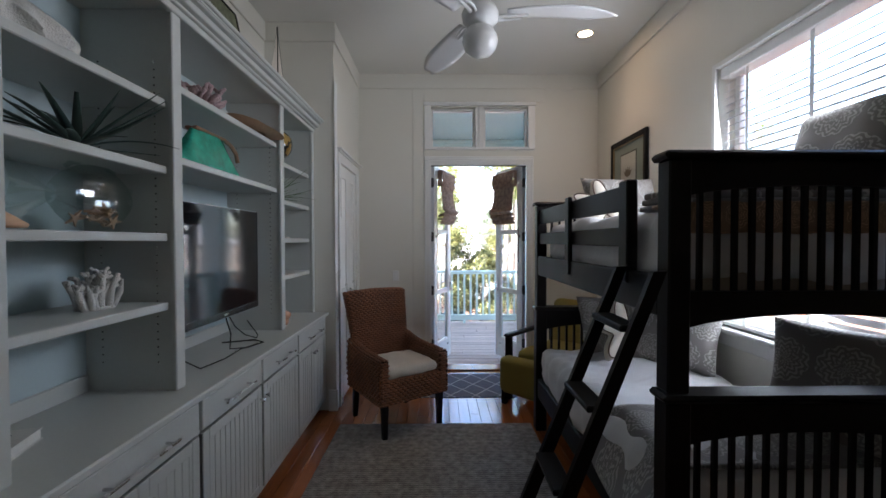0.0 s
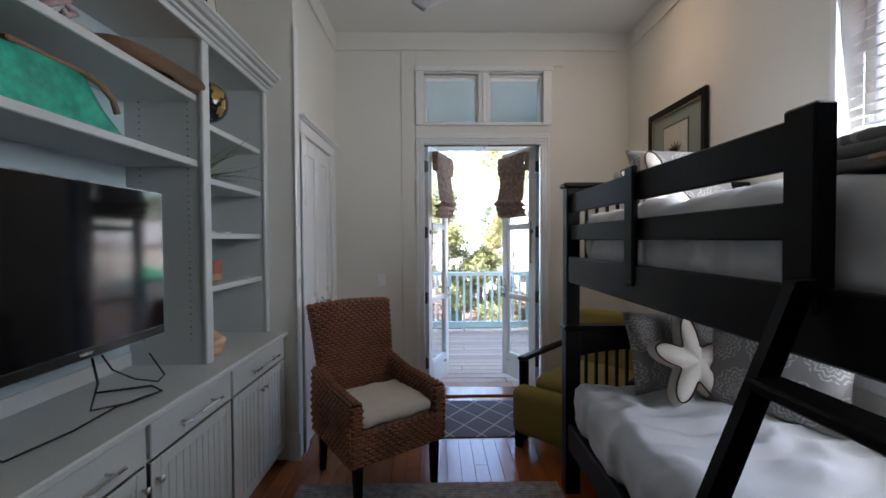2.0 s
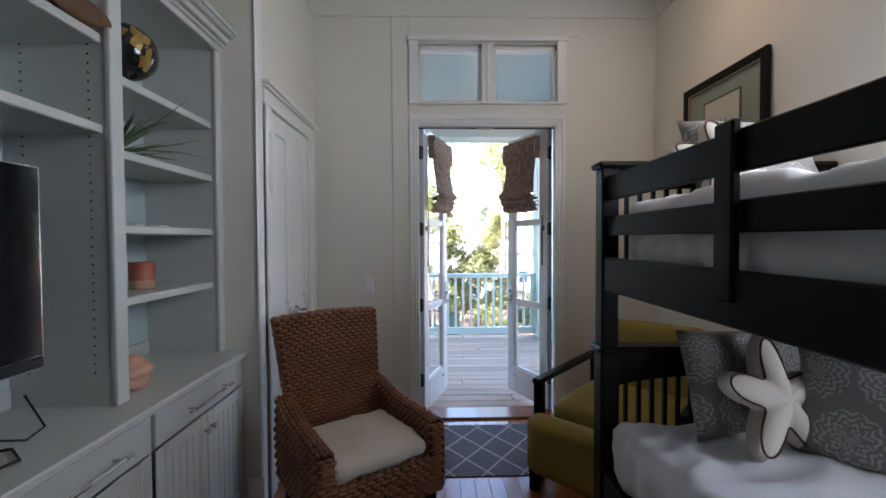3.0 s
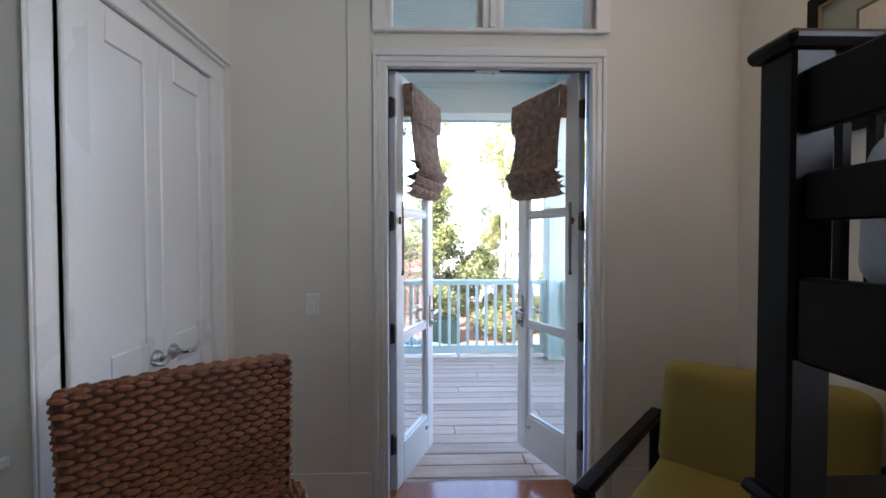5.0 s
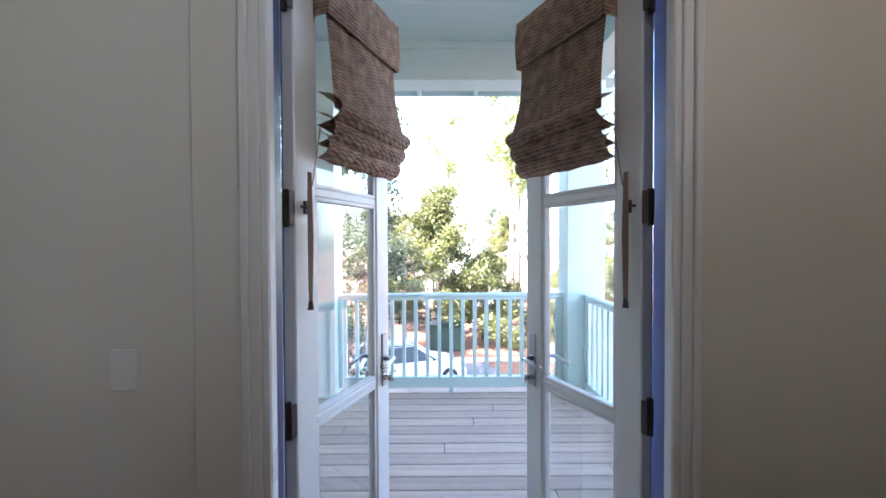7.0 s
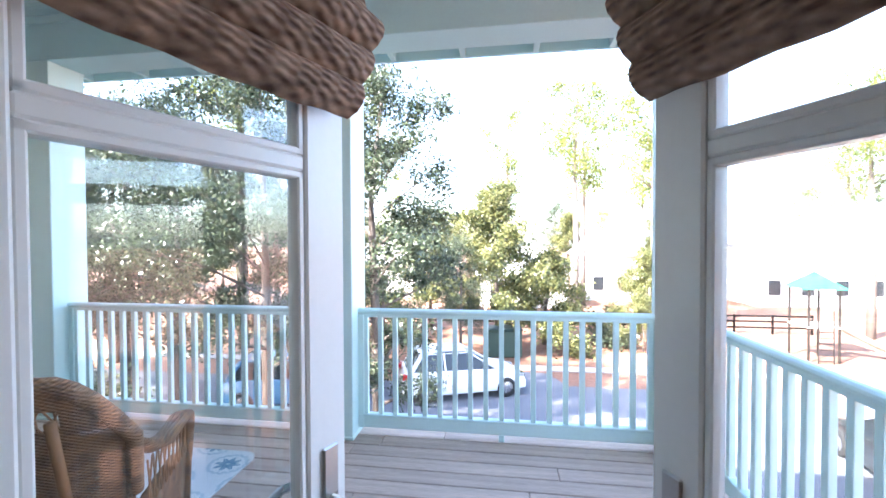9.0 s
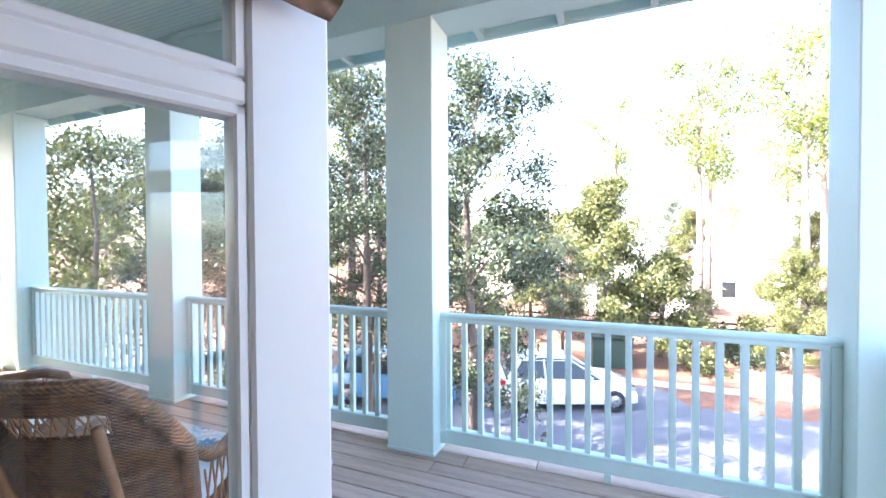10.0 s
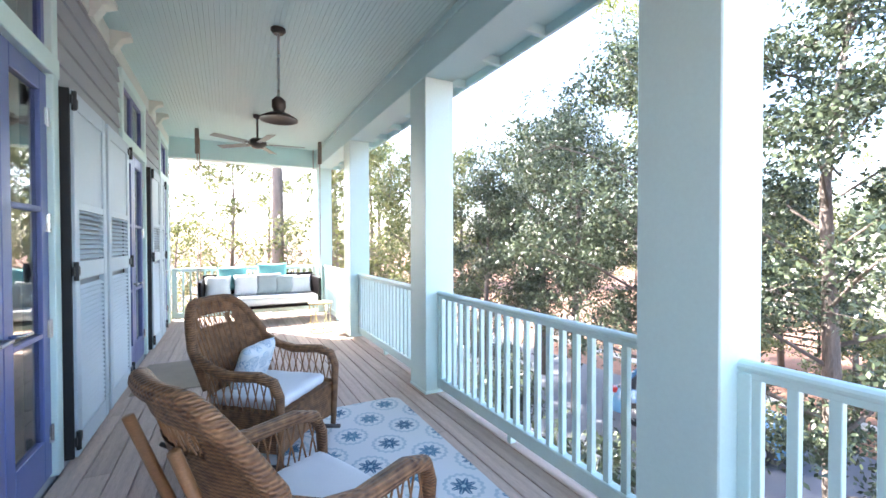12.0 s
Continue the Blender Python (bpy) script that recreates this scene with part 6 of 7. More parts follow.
def tree(name_, x, y, h, spread, base, leaves, size, material, seed, lab, trunk=0.14, kind_="oak", narrow=0.5):
    """Trunk, limbs and a crown of single leaves."""
    rnd = random.Random(seed)
    t = thing(name_, pose(x, y, GZ), lab, "tree", "trees")
    wob = [(rnd.uniform(-0.2, 0.2) * k * 0.4, rnd.uniform(-0.2, 0.2) * k * 0.4, h * (0.0, 0.3, 0.6, 0.92)[k]) for k in range(4)]
    wob[0] = (0, 0, -0.05)
    g = Geo().tube(wob, [trunk, trunk * 0.8, trunk * 0.5, trunk * 0.12], 9)
    blobs = []
    nl = 26 if kind_ == "oak" else 16
    for k in range(nl):
        f = base + (1 - base) * (k + 0.5) / nl
        z0 = h * f * 0.9
        i = min(2, int(f * 3))
        o = Vector(wob[i]).lerp(Vector(wob[i + 1]), 0.5)
        a = k * 2.4 + rnd.uniform(-0.4, 0.4)
        prof = math.sin(math.pi * min(1, (f - base) / (1 - base) * 0.75 + 0.22)) if kind_ == "oak" else (1.15 - (f - base) / (1 - base)) if kind_ == "cedar" else rnd.uniform(0.4, 1.0)
        L = spread * prof * rnd.uniform(0.55, 1.05)
        e = Vector((o.x + math.cos(a) * L, o.y + math.sin(a) * L, z0 + L * (0.35 if kind_ != "cedar" else 0.05)))
        mid = (Vector((o.x, o.y, z0 * 0.93)) + e) / 2 + Vector((rnd.uniform(-0.2, 0.2), rnd.uniform(-0.2, 0.2), rnd.uniform(-0.1, 0.3)))
        g.tube([(o.x, o.y, z0 * 0.93), mid, e], [trunk * 0.36 * (1.1 - f), trunk * 0.2 * (1.1 - f) + 0.008, 0.006], 6)
        rb = spread * (0.27 if kind_ == "oak" else 0.25 if kind_ == "cedar" else 0.2)
        blobs += [(e.x, e.y, e.z, rb * rnd.uniform(0.7, 1.2)), (mid.x, mid.y, mid.z + 0.2, rb * rnd.uniform(0.5, 0.9))]
        for q in range(2):
            tw = e + Vector((rnd.uniform(-1, 1), rnd.uniform(-1, 1), rnd.uniform(-0.6, 0.8))) * rb
            g.tube([mid.lerp(e, 0.6), tw], [0.014, 0.004], 5)
            blobs.append((tw.x, tw.y, tw.z, rb * 0.5))
    part("trunk", g, M_BARK, t, smooth=True)
    me = crown_mesh("crown", blobs, leaves, size, seed, narrow)
    me.materials.append(material)
    ob = new("crown", me)
    ob.parent = t
    tagged(ob, kind="stuff")
    return t


oak = tree("oak_tree", -5.0, 14.6, 10.6, 3.3, 0.22, 42000, 0.047, M_LEAF_OAK, 3, "grey-green evergreen oak beyond the railing")
oak2 = tree("oak_tree", -2.0, 14.2, 10.2, 2.1, 0.16, 32000, 0.047, M_LEAF_OAK, 8, "grey-green evergreen oak beyond the railing")
ced = tree("cedar_tree", 0.6, 25.5, 8.6, 3.2, 0.14, 26000, 0.085, M_LEAF_YEL, 12, "sunlit yellow-green tree beyond the drive", kind_="cedar")
tree("cedar_tree", 3.0, 26.6, 5.0, 2.6, 0.10, 16000, 0.085, M_LEAF_YEL, 15, "sunlit yellow-green tree beyond the drive", kind_="cedar")
pine = tree("pine_tree", 5.7, 33.0, 17.5, 3.4, 0.55, 5200, 0.17, M_LEAF_PINE, 21, "tall pine with a bare trunk", 0.24, "pine", 0.2)
aut = tree("autumn_tree", -16.0, 11.2, 11.0, 3.4, 0.12, 10000, 0.085, M_LEAF_AUT, 31, "thin sunlit tree with yellowing leaves")
for src, x, y, s, r in ((oak, -8.6, 15.8, 0.95, 70), (oak, -12.0, 17.5, 1.0, 200), (oak2, -6.9, 18.5, 1.0, 40), (oak2, -10.2, 13.6, 0.8, 130), (oak, -1.0, 19.5 + 4, 0.55, 16), (oak, -16, 21, 1.1, 300),
                        (pine, 9.5, 30, 0.95, 80), (pine, 12.5, 36, 1.1, 16), (pine, 7.5, 40, 1.0, 190), (pine, -16.4, 8.1, 1.15, 50), (pine, -24.0, 12.0, 1.2, 150), (pine, -22, 3.5, 1.0, 220), (pine, -12, 24, 1.1, 30), (pine, 1.5, 44, 1.1, 77), (pine, 20.5, 30, 0.9, 30),
                        (ced, 8.6, 28.5, 0.6, 120), (ced, -3.5, 30, 0.9, 200), (ced, 14, 41, 0.9, 20), (ced, -8, 27, 0.9, 260), (ced, 7.5, 25.6, 0.33, 16), (ced, 12.5, 33, 0.5, 66),
                        (aut, -18.5, 12.6, 1.0, 90), (aut, -13.0, 12.6, 0.85, 180), (aut, -21, 6.5, 1.0, 250), (aut, -15.5, 4.9, 0.6, 16), (aut, -17.5, 17, 1.0, 300), (aut, -4, 21.5, 0.6, 33)):
    copy_thing(src, pose(x, y, GZ, 0, 0, r) @ Matrix.Diagonal((s, s, s, 1))).scale = (s, s, s)
rng2 = random.Random(5)
for k in range(34):
    a = radians(-62 + 150 * (k + rng2.uniform(0.1, 0.9)) / 34)
    d = rng2.uniform(48, 75)
    s = rng2.uniform(0.9, 1.3)
    src = (oak, pine, aut, ced)[k % 4]
    copy_thing(src, pose(-math.sin(a) * d, 5 + math.cos(a) * d, GZ, 0, 0, k * 77)).scale = (s, s, s)


def shrub(x, y, r, h, n, material, seed, lab):
    rnd = random.Random(seed)
    t = thing("shrub", pose(x, y, GZ), lab, "shrub", "shrubs")
    blobs = [(rnd.uniform(-r, r) * 0.6, rnd.uniform(-r, r) * 0.6, h * rnd.uniform(0.25, 0.8), r * 0.45) for _ in range(9)]
    g = Geo()
    for b in blobs:
        g.tube([(b[0] * 0.1, b[1] * 0.1, -0.02), (b[0] * 0.6, b[1] * 0.6, b[2] * 0.6), (b[0], b[1], b[2])], [0.03, 0.018, 0.006], 5)
    part("stems", g, M_BARK, t)
    me = crown_mesh("leaves", blobs, n, 0.075, seed)
    me.materials.append(material)
    ob = new("leaves", me)
    ob.parent = t
    tagged(ob, kind="stuff")


shrub(-0.6, 12.2, 1.1, 2.2, 2600, M_LEAF_OAK, 41, "thin grey-green shrub below the deck")
shrub(-3.8, 11.8, 1.3, 2.6, 3000, M_LEAF_OAK, 42, "thin grey-green shrub below the deck")
shrub(-7.2, 12.0, 1.4, 2.8, 3000, M_LEAF_OAK, 43, "thin grey-green shrub below the deck")
shrub(4.6, 24.8, 0.9, 0.9, 1500, M_LEAF_YEL, 44, "low sunlit green shrub on pine straw")
shrub(6.4, 26.5, 1.3, 1.1, 1800, M_LEAF_OAK, 45, "low dark shrub on pine straw")
shrub(-14.5, 7.2, 2.0, 3.0, 3600, M_LEAF_AUT, 46, "yellow-green undergrowth beyond the porch end")
shrub(-13.5, 10.6, 2.0, 3.4, 3600, M_LEAF_AUT, 47, "yellow-green undergrowth beyond the porch end")


# ---------- cars and far things ----------
def car(m, paint, lab):
    """A hatchback; its nose points to +x."""
    c = thing("car", m, lab, "car", "parked cars")
    prof = [(-2.12, 0.42, 0.62, 0.80), (-2.05, 0.95, 0.70, 0.84), (-1.85, 1.02, 0.76, 0.87), (-1.0, 1.0, 0.80, 0.89), (0.3, 0.98, 0.80, 0.89), (1.1, 0.95, 0.78, 0.88), (1.8, 0.82, 0.70, 0.84), (2.1, 0.62, 0.58, 0.76), (2.16, 0.45, 0.5, 0.7)]
    vs, fs = [], []
    for x, z, wt, wb in prof:
        vs += [(x, -wb * 0.97, 0.22), (x, -wb, 0.55 if z > 0.6 else z * 0.8), (x, -wt, z), (x, wt, z), (x, wb, 0.55 if z > 0.6 else z * 0.8), (x, wb * 0.97, 0.22)]
    for i in range(len(prof) - 1):
        for k in range(5):
            fs.append([i * 6 + k, i * 6 + k + 1, i * 6 + 6 + k + 1, i * 6 + 6 + k])
        fs.append([i * 6 + 5, i * 6, i * 6 + 6, i * 6 + 11])
    fs += [[0, 1, 2, 3, 4, 5], [len(vs) - 6 + k for k in (5, 4, 3, 2, 1, 0)]]
    b = part("body", Geo().add(vs, fs), paint, c, smooth=True)
    bev = b.modifiers.new("round", "BEVEL")
    bev.width, bev.segments = 0.06, 3
    roof = [(-1.95, 1.0, 0.72), (-1.45, 1.50, 0.58), (-0.9, 1.58, 0.58), (0.0, 1.56, 0.58), (1.0, 0.97, 0.72)]
    vs, fs = [], []
    for x, z, w in roof:
        vs += [(x, -0.76, 0.96), (x, -w, z), (x, w, z), (x, 0.76, 0.96)]
    for i in range(len(roof) - 1):
        for k in range(3):
            fs.append([i * 4 + k, i * 4 + k + 1, i * 4 + 5 + k, i * 4 + 4 + k])
    part("glasshouse", Geo().add(vs, fs), M_CARGLASS, c, "dark tinted windows")
    part("roof", Geo().add([(-1.5, -0.58, 1.515), (-1.5, 0.58, 1.515), (-0.9, -0.57, 1.60), (-0.9, 0.57, 1.60), (0.05, -0.57, 1.575), (0.05, 0.57, 1.575)], [[0, 2, 3, 1], [2, 4, 5, 3]]).box(-1.55, -0.6, 1.47, 0.08, 0.6, 1.57, 0.05), paint, c)
    for s in (-1, 1):
        for a_, b_, r_ in (((0.05, s * 0.585, 1.56), (1.02, s * 0.74, 0.97), 0.03), ((-0.75, s * 0.585, 1.55), (-0.72, s * 0.77, 0.98), 0.035), ((-1.5, s * 0.58, 1.5), (-1.85, s * 0.74, 1.0), 0.07)):
            part("pillar", Geo().tube([a_, b_], r_, 6), paint, c)
    for x in (-1.35, 1.38):
        for s in (-1, 1):
            w = part("wheel", Geo().lathe([(0.20, -0.1), (0.31, -0.1), (0.335, -0.06), (0.335, 0.06), (0.31, 0.1), (0.20, 0.1)], 24, pose(x, s * 0.80, 0.335, 90, 0, 0)), M_TYRE, c, smooth=True)
            part("rim", Geo().lathe([(0.0, -0.085), (0.06, -0.09), (0.20, -0.07), (0.205, 0.07), (0.06, 0.09), (0.0, 0.085)], 10, pose(x, s * 0.805, 0.335, 90, 0, 0)), M_STEEL, w)
    for s in (-1, 1):
        part("tail_light", Geo().box(-2.14, s * 0.66 - 0.12, 0.78, -1.95, s * 0.70 + 0.12, 0.94, 0.02), M_RED, c, "red tail light")
        part("headlight", Geo().box(1.85, s * 0.62 - 0.12, 0.62, 2.1, s * 0.62 + 0.12, 0.74, 0.02), M_STEEL, c)
        part("mirror", Geo().box(0.55, s * 0.88 - 0.08, 0.98, 0.7, s * 0.88 + 0.08, 1.1, 0.03), paint, c)
    return c


car(pose(-0.6, 19.4, GZ + 0.02, 0, 0, 20), M_CARW, "white hatchback parked on the drive")
car(pose(-6.0, 17.8, GZ + 0.02, 0, 0, 15), M_CARB, "blue car parked behind the shrubs")
car(pose(9.6, 14.8, GZ + 0.02, 0, 0, 80), M_CARGLASS, "dark car parked on the drive")
bx = thing("utility_box", pose(0.9, 24.4, GZ - 0.02, 0, 0, 8), "dark green utility cabinet on pine straw", "utility box")
M_GREEN = mat("dark_green_steel", (0.03, 0.06, 0.045), 0.5, 0.1, 3, 60, 0.05)
part("body", Geo().box(-0.8, -0.5, 0, 0.8, 0.5, 1.2, 0.03), M_GREEN, bx)
part("lid", Geo().box(-0.84, -0.54, 1.2, 0.84, 0.54, 1.3, 0.03), M_GREEN, bx)
fence = thing("fence", pose(-10, 30.5, GZ), "dark rail fence beyond the trees", "fence")
for k in range(15):
    part("post", Geo().box(k * 2 - 0.05, -0.05, -0.02, k * 2 + 0.05, 0.05, 1.1, 0.01), M_ESPRESSO, fence)
for z in (0.35, 0.7, 1.0):
    part("board", Geo().box(0, -0.02, z - 0.05, 28, 0.02, z + 0.05, 0.005), M_ESPRESSO, fence)
M_FARWALL = mat("pale_far_wall", (0.66, 0.65, 0.62), 0.7, 0.05, 1, 20, 0.05)
M_FARROOF = mat("pale_far_roof", (0.50, 0.50, 0.52), 0.6, 0.08, 1, 20, 0.05)
for x, y, w, hh in ((2.5, 41, 7, 2.6), (13, 46, 10, 4.0), (27, 44, 12, 5.0), (-12, 46, 9, 3.0)):
    hs_ = thing("far_house", pose(x, y, GZ), "pale house among trees across the road", "house", "far houses")
    part("wall", Geo().box(-w / 2, -3, -0.02, w / 2, 3, hh), M_FARWALL, hs_)
    part("roof", Geo().add([(-w / 2 - 0.4, -3.4, hh), (w / 2 + 0.4, -3.4, hh), (w / 2 + 0.4, 3.4, hh), (-w / 2 - 0.4, 3.4, hh), (-w / 2 + 1.5, 0, hh + 2.2), (w / 2 - 1.5, 0, hh + 2.2)], [[0, 1, 5, 4], [1, 2, 5], [2, 3, 4, 5], [3, 0, 4], [3, 2, 1, 0]]), M_FARROOF, hs_)
    for k in range(int(w / 2.4)):
        xx = -w / 2 + 1.4 + k * 2.4
        part("window", Geo().box(xx - 0.45, -3.04, 0.9, xx + 0.45, -2.98, 2.1, 0.01), M_CARGLASS, hs_)
# play tower
M_PLAY = mat("tan_play_plastic", (0.45, 0.40, 0.36), 0.5, 0.08, 2, 40, 0.05)
M_PGREEN = mat("green_play_roof", (0.03, 0.30, 0.16), 0.45, 0.06, 2, 40, 0.03)
pt = thing("play_tower", pose(14.6, 25.4, GZ - 0.02), "playground tower with green roof and tan slide", "playground")
for x in (-0.6, 0.6):
    for y in (-0.6, 0.6):
        part("post", Geo().tube([(x, y, 0), (x, y, 3.2)], 0.05, 8), M_BRONZE, pt)
part("platform", Geo().box(-0.65, -0.65, 1.5, 0.65, 0.65, 1.58, 0.01), M_PLAY, pt)
part("roof", Geo().add([(-0.8, -0.8, 3.2), (0.8, -0.8, 3.2), (0.8, 0.8, 3.2), (-0.8, 0.8, 3.2), (0, 0, 3.95)], [[0, 1, 4], [1, 2, 4], [2, 3, 4], [3, 0, 4], [3, 2, 1, 0]]), M_PGREEN, pt)
part("slide", Geo().patch(lambda u, v: (0.65 + 2.6 * u, -0.3 + 0.6 * v, 1.58 - 1.4 * u ** 0.9 + 0.25 * (2 * v - 1) ** 2), 12, 6), M_PLAY, pt, smooth=True)
for k in range(6):
    part("ladder_rung", Geo().tube([(-0.3, -0.75 - 0.0, 0.25 * (k + 0.5)), (0.3, -0.75, 0.25 * (k + 0.5))], 0.02, 6), M_BRONZE, pt)
for s in (-0.3, 0.3):
    part("ladder_rail", Geo().tube([(s, -0.75, 0), (s, -0.7, 2.3)], 0.025, 6), M_BRONZE, pt)


# ---------- things on the shelves ----------
def blade_plant(m, n, length, width, seed, material, lab, name_="air_plant", lift=(0.1, 1.2), sweep=6.28):
    """A rosette of tapering curved leaves."""
    rnd = random.Random(seed)
    t = thing(name_, m, lab, "plant", "shelf plants")
    for k in range(n):
        a = sweep * k / n + rnd.uniform(-0.2, 0.2)
        e = rnd.uniform(*lift)
        L = length * rnd.uniform(0.6, 1.05)
        bend = rnd.uniform(-0.2, 0.5)

        def leaf(u, v, a=a, e=e, L=L, bend=bend):
            r = L * u * math.cos(e)
            z = max(0.006, 0.01 + L * u * math.sin(e) - bend * L * u * u * 0.6)
            w = width * (1 - u) ** 0.7 * (0.5 + 0.8 * math.sin(min(1, u * 3) * 1.57)) * (2 * v - 1)
            return (math.cos(a) * r - math.sin(a) * w, math.sin(a) * r + math.cos(a) * w, z + abs(2 * v - 1) * width * 0.3 * (1 - u))
        ob = part("leaf", Geo().patch(leaf, 10, 2), material, t, smooth=True)
        ob.modifiers.new("thick", "SOLIDIFY").thickness = 0.002
    part("core", Geo().lathe([(0.0, 0.0), (0.018, 0.004), (0.02, 0.02), (0.0, 0.035)], 10), material, t, smooth=True)
    return t


M_SUCC = mat("dark_green_leaf", (0.03, 0.055, 0.045), 0.4, 0.25, 8, 60, 0.1)
M_AIR = mat("grey_green_leaf", (0.13, 0.19, 0.10), 0.5, 0.25, 8, 60, 0.1)
M_CORAL = mat("white_coral", (0.70, 0.68, 0.64), 0.85, 0.1, 20, 160, 0.6)
M_PINKCORAL = mat("mauve_coral", (0.46, 0.33, 0.33), 0.85, 0.35, 25, 160, 0.6)
M_TAN = mat("tan_suede_shell", (0.58, 0.36, 0.23), 0.7, 0.15, 8, 120, 0.2)
M_SHELLPINK = mat("peach_shell", (0.66, 0.38, 0.26), 0.25, 0.15, 12, 80, 0.1)
M_EMERALD = mat("emerald_glass", (0.02, 0.34, 0.23), 0.14, 0.5, 9, 30, 0.1, coat=0.5)
M_ROPE = mat("brown_rope", (0.26, 0.15, 0.09), 0.8, 0.2, 30, 150, 0.4)
M_TERRA = mat("terracotta_glaze", (0.42, 0.12, 0.07), 0.5, 0.1, 9, 60, 0.1)
M_RAWCLAY = mat("raw_clay", (0.52, 0.33, 0.22), 0.8, 0.1, 9, 60, 0.2)
M_PAGE = mat("white_paper", (0.66, 0.65, 0.62), 0.8, 0.05, 9, 90, 0.1)
blade_plant(pose(-0.93, 2.02, 1.815), 22, 0.37, 0.015, 2, M_SUCC, "dark spiky succulent lying on a shelf", lift=(0.1, 1.0))
blade_plant(pose(-0.95, 3.67, 1.803), 24, 0.34, 0.011, 5, M_AIR, "grey-green spidery air plant on a shelf", lift=(0.08, 1.0), sweep=1.9)


def coral(m, n, h, spread, r, material, seed, lab):
    rnd = random.Random(seed)
    t = thing("coral", m, lab, "coral", "corals")
    for k in range(n):
        a = rnd.uniform(0, 6.28)
        f = rnd.uniform(0.1, 1)
        b = Vector((math.cos(a) * spread * 0.4 * f, math.sin(a) * spread * 0.8 * f, 0.0))
        e = b + Vector((math.cos(a) * spread * 0.4 * f, math.sin(a) * spread * 0.5 * f, h * rnd.uniform(0.5, 1.0)))
        q = b.lerp(e, 0.55) + Vector((rnd.uniform(-1, 1), rnd.uniform(-1, 1), 0)) * r
        g = Geo().tube([b + Vector((0, 0, r * 0.3)), q, e], [r * 1.3, r, r * 0.8], 8)
        for _ in range(3):
            d = Vector((rnd.uniform(-1, 1), rnd.uniform(-1, 1), rnd.uniform(0.2, 1))).normalized()
            o = q.lerp(e, rnd.uniform(0, 0.9))
            g.tube([o, o + d * r * 2.6], [r * 0.8, r * 0.55], 7)
        part("branch", g, material, t, smooth=True)
    part("foot", Geo().lathe([(0.0, 0.0), (spread * 0.5, 0.0), (spread * 0.45, r), (0.0, r * 1.3)], 14), material, t, smooth=True)


coral(pose(-0.97, 2.14, 1.25), 22, 0.145, 0.105, 0.0105, M_CORAL, 4, "branching white coral on a shelf")
coral(pose(-0.91, 2.66, 2.185), 30, 0.07, 0.19, 0.013, M_PINKCORAL, 9, "clustered mauve coral on a shelf")


def ruffle(u, v):
    a = 2 * math.pi * u
    r = 0.10 * math.sin(math.pi * (0.08 + 0.92 * v)) * (1 + 0.22 * math.sin(9 * a + 5 * v))
    return (r * math.cos(a) * 0.8, r * math.sin(a) * 1.8, 0.17 * v + 0.015 * math.sin(7 * a + 9 * v))


single("ruffled_shell", Geo().patch(ruffle, 60, 18), M_CORAL, pose(-0.98, 1.86, 2.09), "ruffled white shell cluster on the top shelf", "shell")
# glass fish bowl with small starfish
fish = thing("glass_fish", pose(-0.95, 2.11, 1.537, 0, 0, 90) @ Matrix.Diagonal((1.15, 1.15, 1.15, 1)), "clear blown-glass fish filled with dried starfish", "glass bowl")


def fishbody(u, v):
    a = 2 * math.pi * v
    x = -0.15 + 0.30 * u
    r = 0.105 * max(0.02, math.sin(math.pi * min(1, u * 0.95 + 0.04)) ** 0.65)
    return (x, r * 0.6 * math.cos(a), 0.108 + r * math.sin(a))


part("body", Geo().patch(fishbody, 30, 30), M_BLOWN, fish, smooth=True)
part("tail", Geo().patch(lambda u, v: (-0.14 - 0.13 * u, 0.01 * math.sin(8 * v), 0.108 + (2 * v - 1) * (0.012 + 0.085 * u)), 10, 12), M_BLOWN, fish, smooth=True)
part("fin", Geo().tube([(-0.10 + 0.02 * k, 0, 0.185 + 0.035 * math.sin(math.pi * (k + 1) / 11) + (0.006 if k % 2 else 0)) for k in range(10)], 0.007, 8), M_BLOWN, fish, smooth=True)
for s in (-1, 1):
    part("eye", Geo().lathe([(0.0, 0.006), (0.008, 0.004), (0.01, 0.0)], 12, pose(0.085, s * 0.048, 0.14, -90 * s, 0, 0)), M_BLOWN, fish, smooth=True)
rnd = random.Random(3)
for k in range(12):
    p = [(math.cos(math.pi * j / 5) * (0.03 if j % 2 == 0 else 0.009), math.sin(math.pi * j / 5) * (0.03 if j % 2 == 0 else 0.009)) for j in range(10)]
    part("dried_starfish", Geo().extrude(p, -0.003, 0.003, pose(rnd.uniform(-0.06, 0.07), rnd.uniform(-0.018, 0.018), rnd.uniform(0.03, 0.075), rnd.uniform(-70, 70), rnd.uniform(-60, 60), rnd.uniform(0, 90))), M_TAN, fish, "tan dried starfish")
single("driftwood", Geo().tube([(0, -0.12, 0.03), (0.01, -0.04, 0.045), (0, 0.05, 0.03), (0.0, 0.12, 0.015)], [0.02, 0.035, 0.025, 0.008], 9), M_TAN, pose(-0.93, 1.72, 1.537), "orange-brown driftwood piece on a shelf", "driftwood")
bk = thing("book", pose(-1.005, 1.735, CT, 0, 0, 17), "white book with dark cover picture", "book")
part("pages", Geo().box(-0.10, -0.13, 0.003, 0.098, 0.13, 0.032), M_PAGE, bk)
part("cover", Geo().box(-0.103, -0.133, 0.032, 0.103, 0.133, 0.036, 0.001).box(-0.103, -0.133, 0.0, 0.103, 0.133, 0.003, 0.001), M_PAGE, bk)
